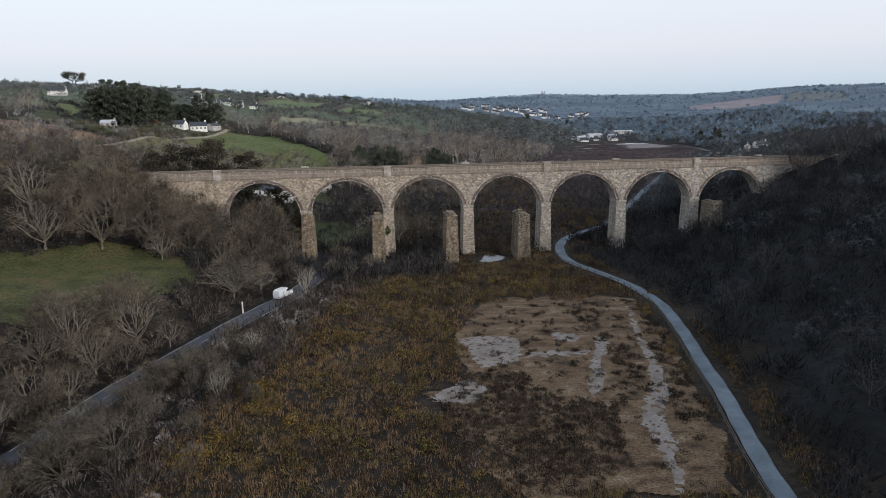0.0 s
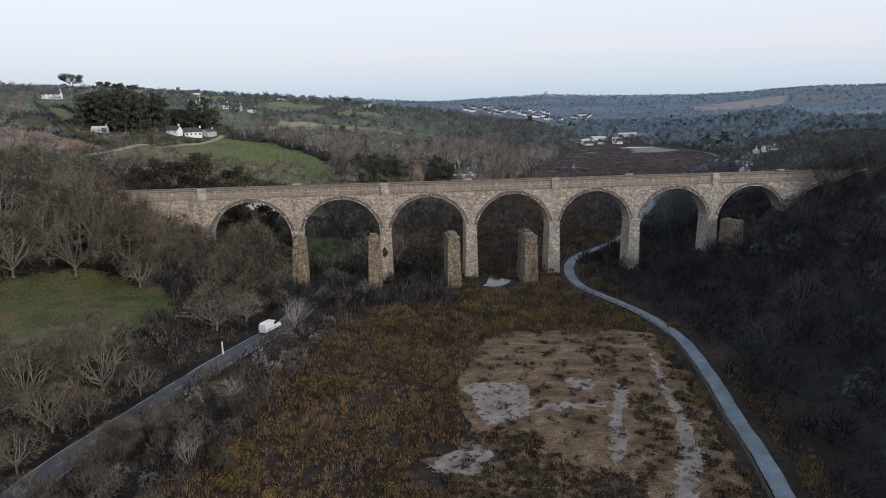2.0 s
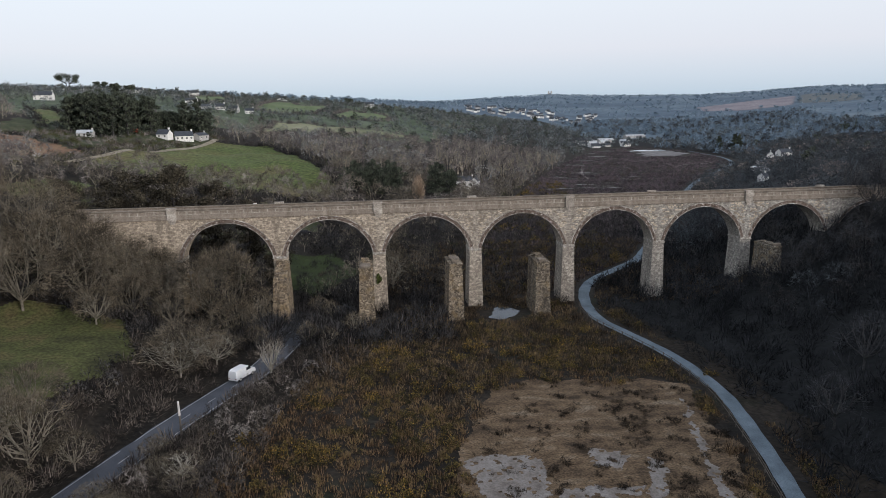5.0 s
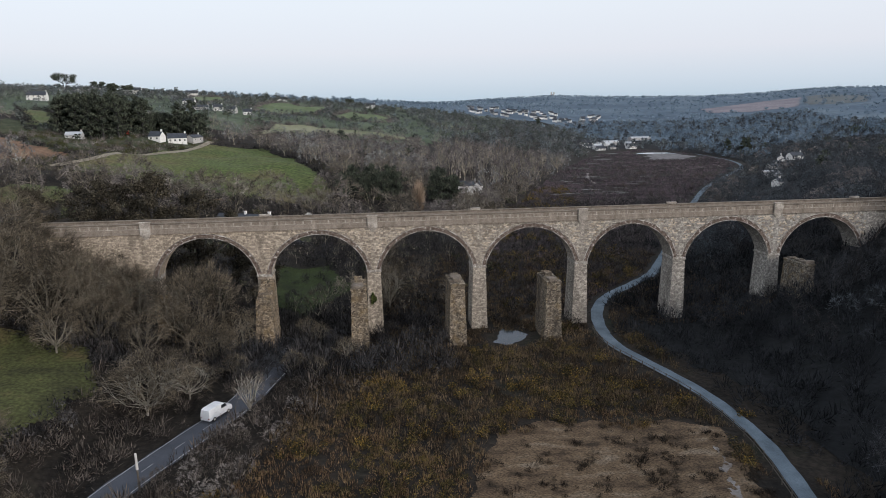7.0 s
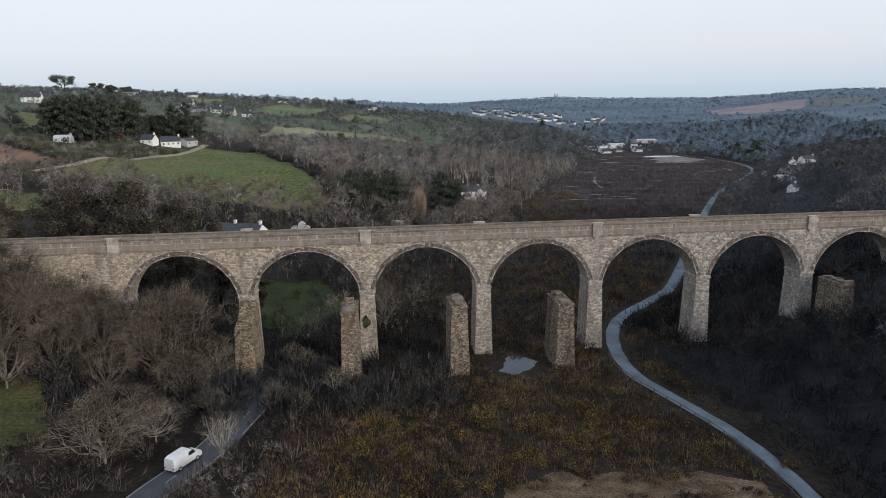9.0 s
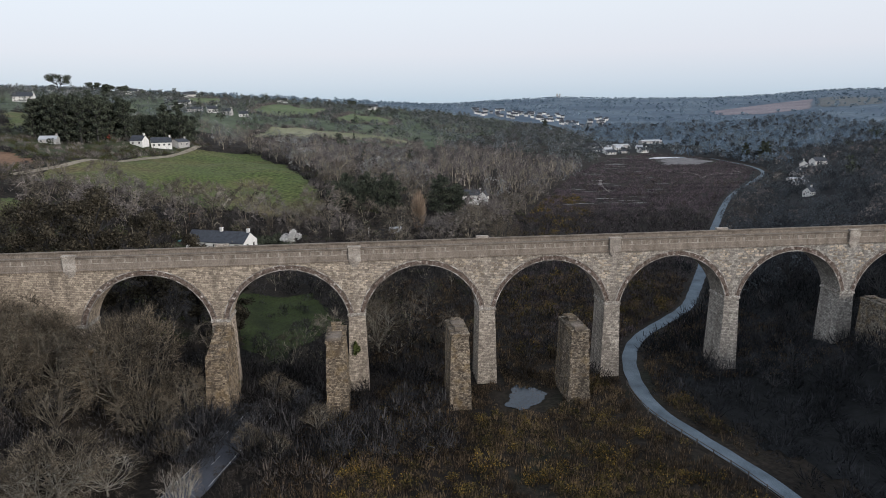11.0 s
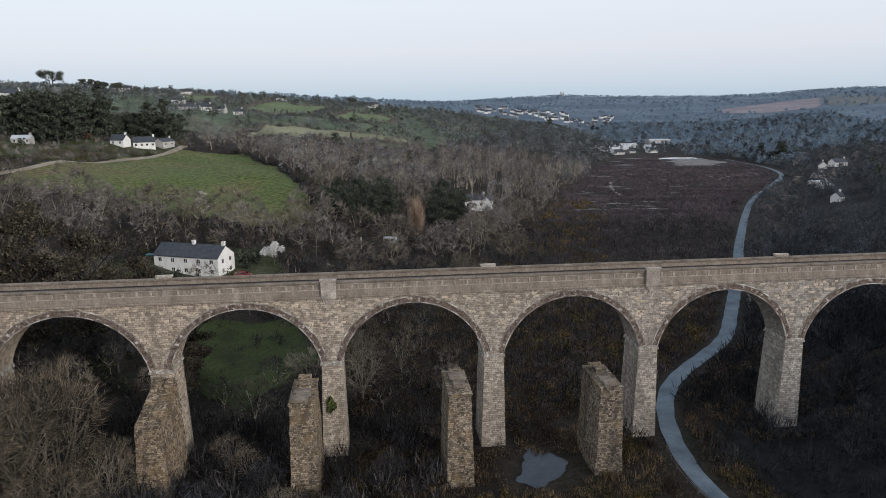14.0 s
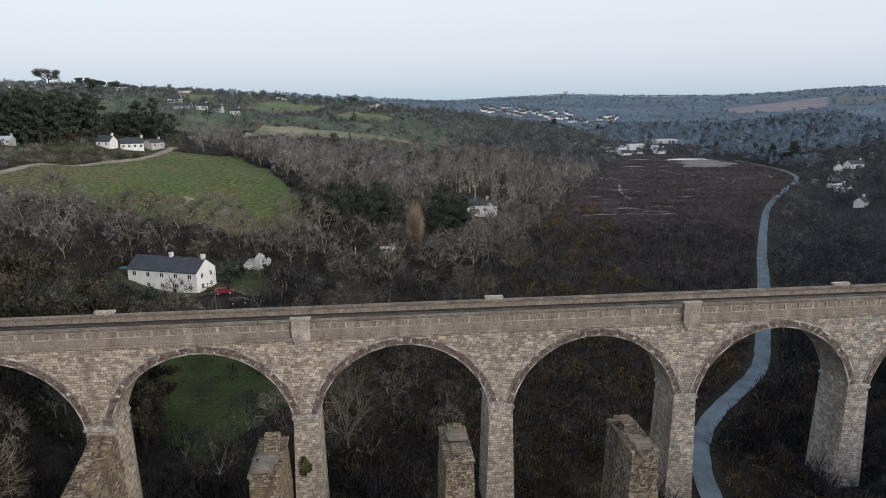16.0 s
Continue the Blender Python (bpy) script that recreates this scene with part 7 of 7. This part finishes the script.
def pole(x, y, high, label, white=False, arms=True):
    ob = thing("utility_pole", label, "pole", (x, y, ground_z(x, y)), 20, group="utility poles")
    bm = bmesh.new()
    bmesh.ops.create_cone(bm, cap_ends=True, segments=8, radius1=0.16, radius2=0.1, depth=high + 0.6, matrix=Matrix.Translation((0, 0, high / 2 - 0.3)))
    part("shaft", bm, TIMBER, ob)
    if white:
        bm = bmesh.new()
        bmesh.ops.create_cone(bm, cap_ends=True, segments=8, radius1=0.17, radius2=0.13, depth=high * 0.42, matrix=Matrix.Translation((0, 0, high * 0.79 + 0.02)))
        part("white_sleeve", bm, POST_WHITE, ob)
    if arms:
        bm = bmesh.new()
        box(bm, -0.7, 0.7, -0.06, 0.06, high - 0.5, high - 0.38, 0.01)
        part("crossarm", bm, TIMBER, ob)
        for s in (-0.6, 0.6):
            bm = bmesh.new()
            bmesh.ops.create_cone(bm, cap_ends=True, segments=8, radius1=0.06, radius2=0.04, depth=0.16, matrix=Matrix.Translation((s, 0, high - 0.3)))
            part("insulator", bm, POST_WHITE, ob)
    return ob


pole(-52.6, -54.2, 5.2, "short roadside post with a white upper half", True, False)
for tx, ty, h in ((-81, 286, 9), (-23, 436, 10), (-73, 300, 9), (-32, 100, 8), (14, 380, 10), (-47, 66, 8), (99, 96, 8)):
    pole(tx, ty, h, "wooden utility pole with a crossarm")

def caravan(x, y, turn):
    """A pale touring caravan: rounded body, window, door and wheels."""
    ob = thing("caravan", "pale blue-grey caravan parked among bare trees", "caravan", (x, y, ground_z(x, y) + 0.05), turn)
    bm = bmesh.new()
    box(bm, -2.4, 2.4, -1.1, 1.1, 0.45, 2.6, 0.28)
    part("body", bm, PALE_ROOF, ob)
    for wx in (-1.4, 0.2):
        bm = bmesh.new()
        box(bm, wx - 0.5, wx + 0.5, -1.13, -1.08, 1.4, 2.05, 0.02)
        part("window", bm, WINDOW_DARK, ob)
    bm = bmesh.new()
    box(bm, 1.2, 1.85, -1.13, -1.08, 0.55, 2.3, 0.02)
    part("door", bm, WHITEWASH, ob)
    for sy in (-0.95, 0.95):
        bm = bmesh.new()
        bmesh.ops.create_cone(bm, cap_ends=True, segments=16, radius1=0.32, radius2=0.32, depth=0.2, matrix=pose(-0.1, sy, 0.32, 90, 0, 0))
        part("wheel", bm, TYRE, ob)
    return ob


caravan(-10.1, 132, 8)
swing = thing("garden_swing", "brown timber swing frame on the garden slope", "swing frame", (-76, 113, ground_z(-76, 113)), 10)
for px_ in (-1.3, 1.3):
    bm = bmesh.new()
    box(bm, px_ - 0.12, px_ + 0.12, -0.12, 0.12, -0.3, 2.4, 0.02)
    part("post", bm, PLOUGH, swing)
bm = bmesh.new()
box(bm, -1.6, 1.6, -0.14, 0.14, 2.4, 2.62, 0.02)
part("beam", bm, PLOUGH, swing)
heap = thing("covered_woodpile", "woodpile under a teal tarpaulin beside the cottage", "woodpile", (-75.5, 97, ground_z(-75.5, 97)), -20)
bm = bmesh.new()
box(bm, -1.5, 1.5, -0.8, 0.8, -0.3, 1.0, 0.05)
part("logs", bm, TIMBER, heap)
bm = bmesh.new()
box(bm, -1.6, 1.6, -0.9, 0.9, 0.9, 1.25, 0.14)
part("tarpaulin", bm, TEAL, heap, "faded teal tarpaulin")
marker = thing("white_post", "white painted post standing in the wood", "post", (-19.8, 123, ground_z(-19.8, 123)))
bm = bmesh.new()
box(bm, -0.16, 0.16, -0.16, 0.16, -0.3, 3.4, 0.03)
part("shaft", bm, POST_WHITE, marker)
bm = bmesh.new()
box(bm, -0.24, 0.24, -0.24, 0.24, 3.4, 3.55, 0.03)
part("cap", bm, POST_WHITE, marker)
rs = np.random.RandomState(55)
bush = new("red_shrub", raw_mesh("red_shrub", *flakes(rs, np.array([-154, 262, ground_z(-154, 262) + 1.4]) + rs.normal(0, 1.0, (260, 3)) * np.array([1.3, 1, 0.7]), 0.4), [RED_LEAF]))
tagged(bush, "red-leaved garden shrub below the pines", "shrub")

# post-and-rail fence along the valley side of the footpath
fence = thing("path_fence", "weathered wooden post-and-rail fence along the footpath", "fence")
d = np.gradient(path_line, axis=0)
d /= np.linalg.norm(d, axis=1)[:, None]
run = path_line + np.stack([-d[:, 1], d[:, 0]], -1) * 1.9
run = run[(path_line[:, 1] > -132) & (path_line[:, 1] < -4)]
posts = [run[0]]
for q in run:
    if np.hypot(*(q - posts[-1])) > 2.2:
        posts.append(q)
bm = bmesh.new()
box(bm, -0.07, 0.07, -0.07, 0.07, -0.4, 1.15, 0.015)
post_mesh = bpy.data.meshes.new("post")
bm.to_mesh(post_mesh)
bm.free()
post_mesh.materials.append(TIMBER)
for a, b in zip(posts, posts[1:] + [None]):
    z = ground_z(*a)
    ob = new("post", post_mesh)
    ob.parent, ob.location = fence, (a[0], a[1], z)
    if b is None:
        continue
    zb = ground_z(*b)
    for h in (0.55, 1.0):
        v, f = [], []
        tube(v, f, Vector((a[0], a[1], z + h)), Vector((b[0], b[1], zb + h)), 0.055, 0.055, 4)
        rail = new("rail", raw_mesh("rail", np.array(v), np.array(f), [TIMBER]))
        rail.parent = fence

# ---------------------------------------------------------------- arch stones
for bay in bays[:8]:
    mid = (bays.index(bay) + FIRST) * BAY + BAY / 2
    for i in range(34):
        t = HALF * (2 * (i + 0.5) / 34 - 1)
        stone = new("voussoir", voussoir_mesh)
        stone.parent = bay
        stone.matrix_local = Matrix.Translation((mid + RADIUS * math.sin(t), 0, HUB + RADIUS * math.cos(t))) @ Matrix.Rotation(t, 4, "Y") @ Matrix.Diagonal((0.975, 1, 1, 1))

# single facing stones that stand a little proud of the spandrels
block_meshes = []
for w, h in ((0.62, 0.3), (0.84, 0.32), (0.48, 0.3)):
    bm = bmesh.new()
    box(bm, -w / 2, w / 2, -0.035, 0.1, -h / 2, h / 2, 0.03)
    me = bpy.data.meshes.new("stone")
    bm.to_mesh(me)
    bm.free()
    me.materials.append(BLOCK)
    block_meshes.append(me)
rnd = random.Random(31)
for bay in bays[1:7]:
    x0 = (bays.index(bay) + FIRST) * BAY
    placed, taken = 0, set()
    while placed < 48:
        row, col = rnd.randrange(0, 23), rnd.randrange(1, 24)
        bx, bz = x0 + col * 0.9 + (0.45 if row % 2 else 0), 18.75 + row * 0.36
        if (row, col) in taken or math.hypot(bx - x0 - BAY / 2, bz - HUB) < RADIUS + 1.25 or bz > BAND - 0.35:
            continue
        if min(abs(bx - x0), abs(bx - x0 - BAY)) < 1.4 and bz > BAND - 1.2:
            continue
        taken.add((row, col))
        stone = new("stone", rnd.choice(block_meshes))
        stone.parent, stone.location = bay, (bx, 0, bz)
        placed += 1
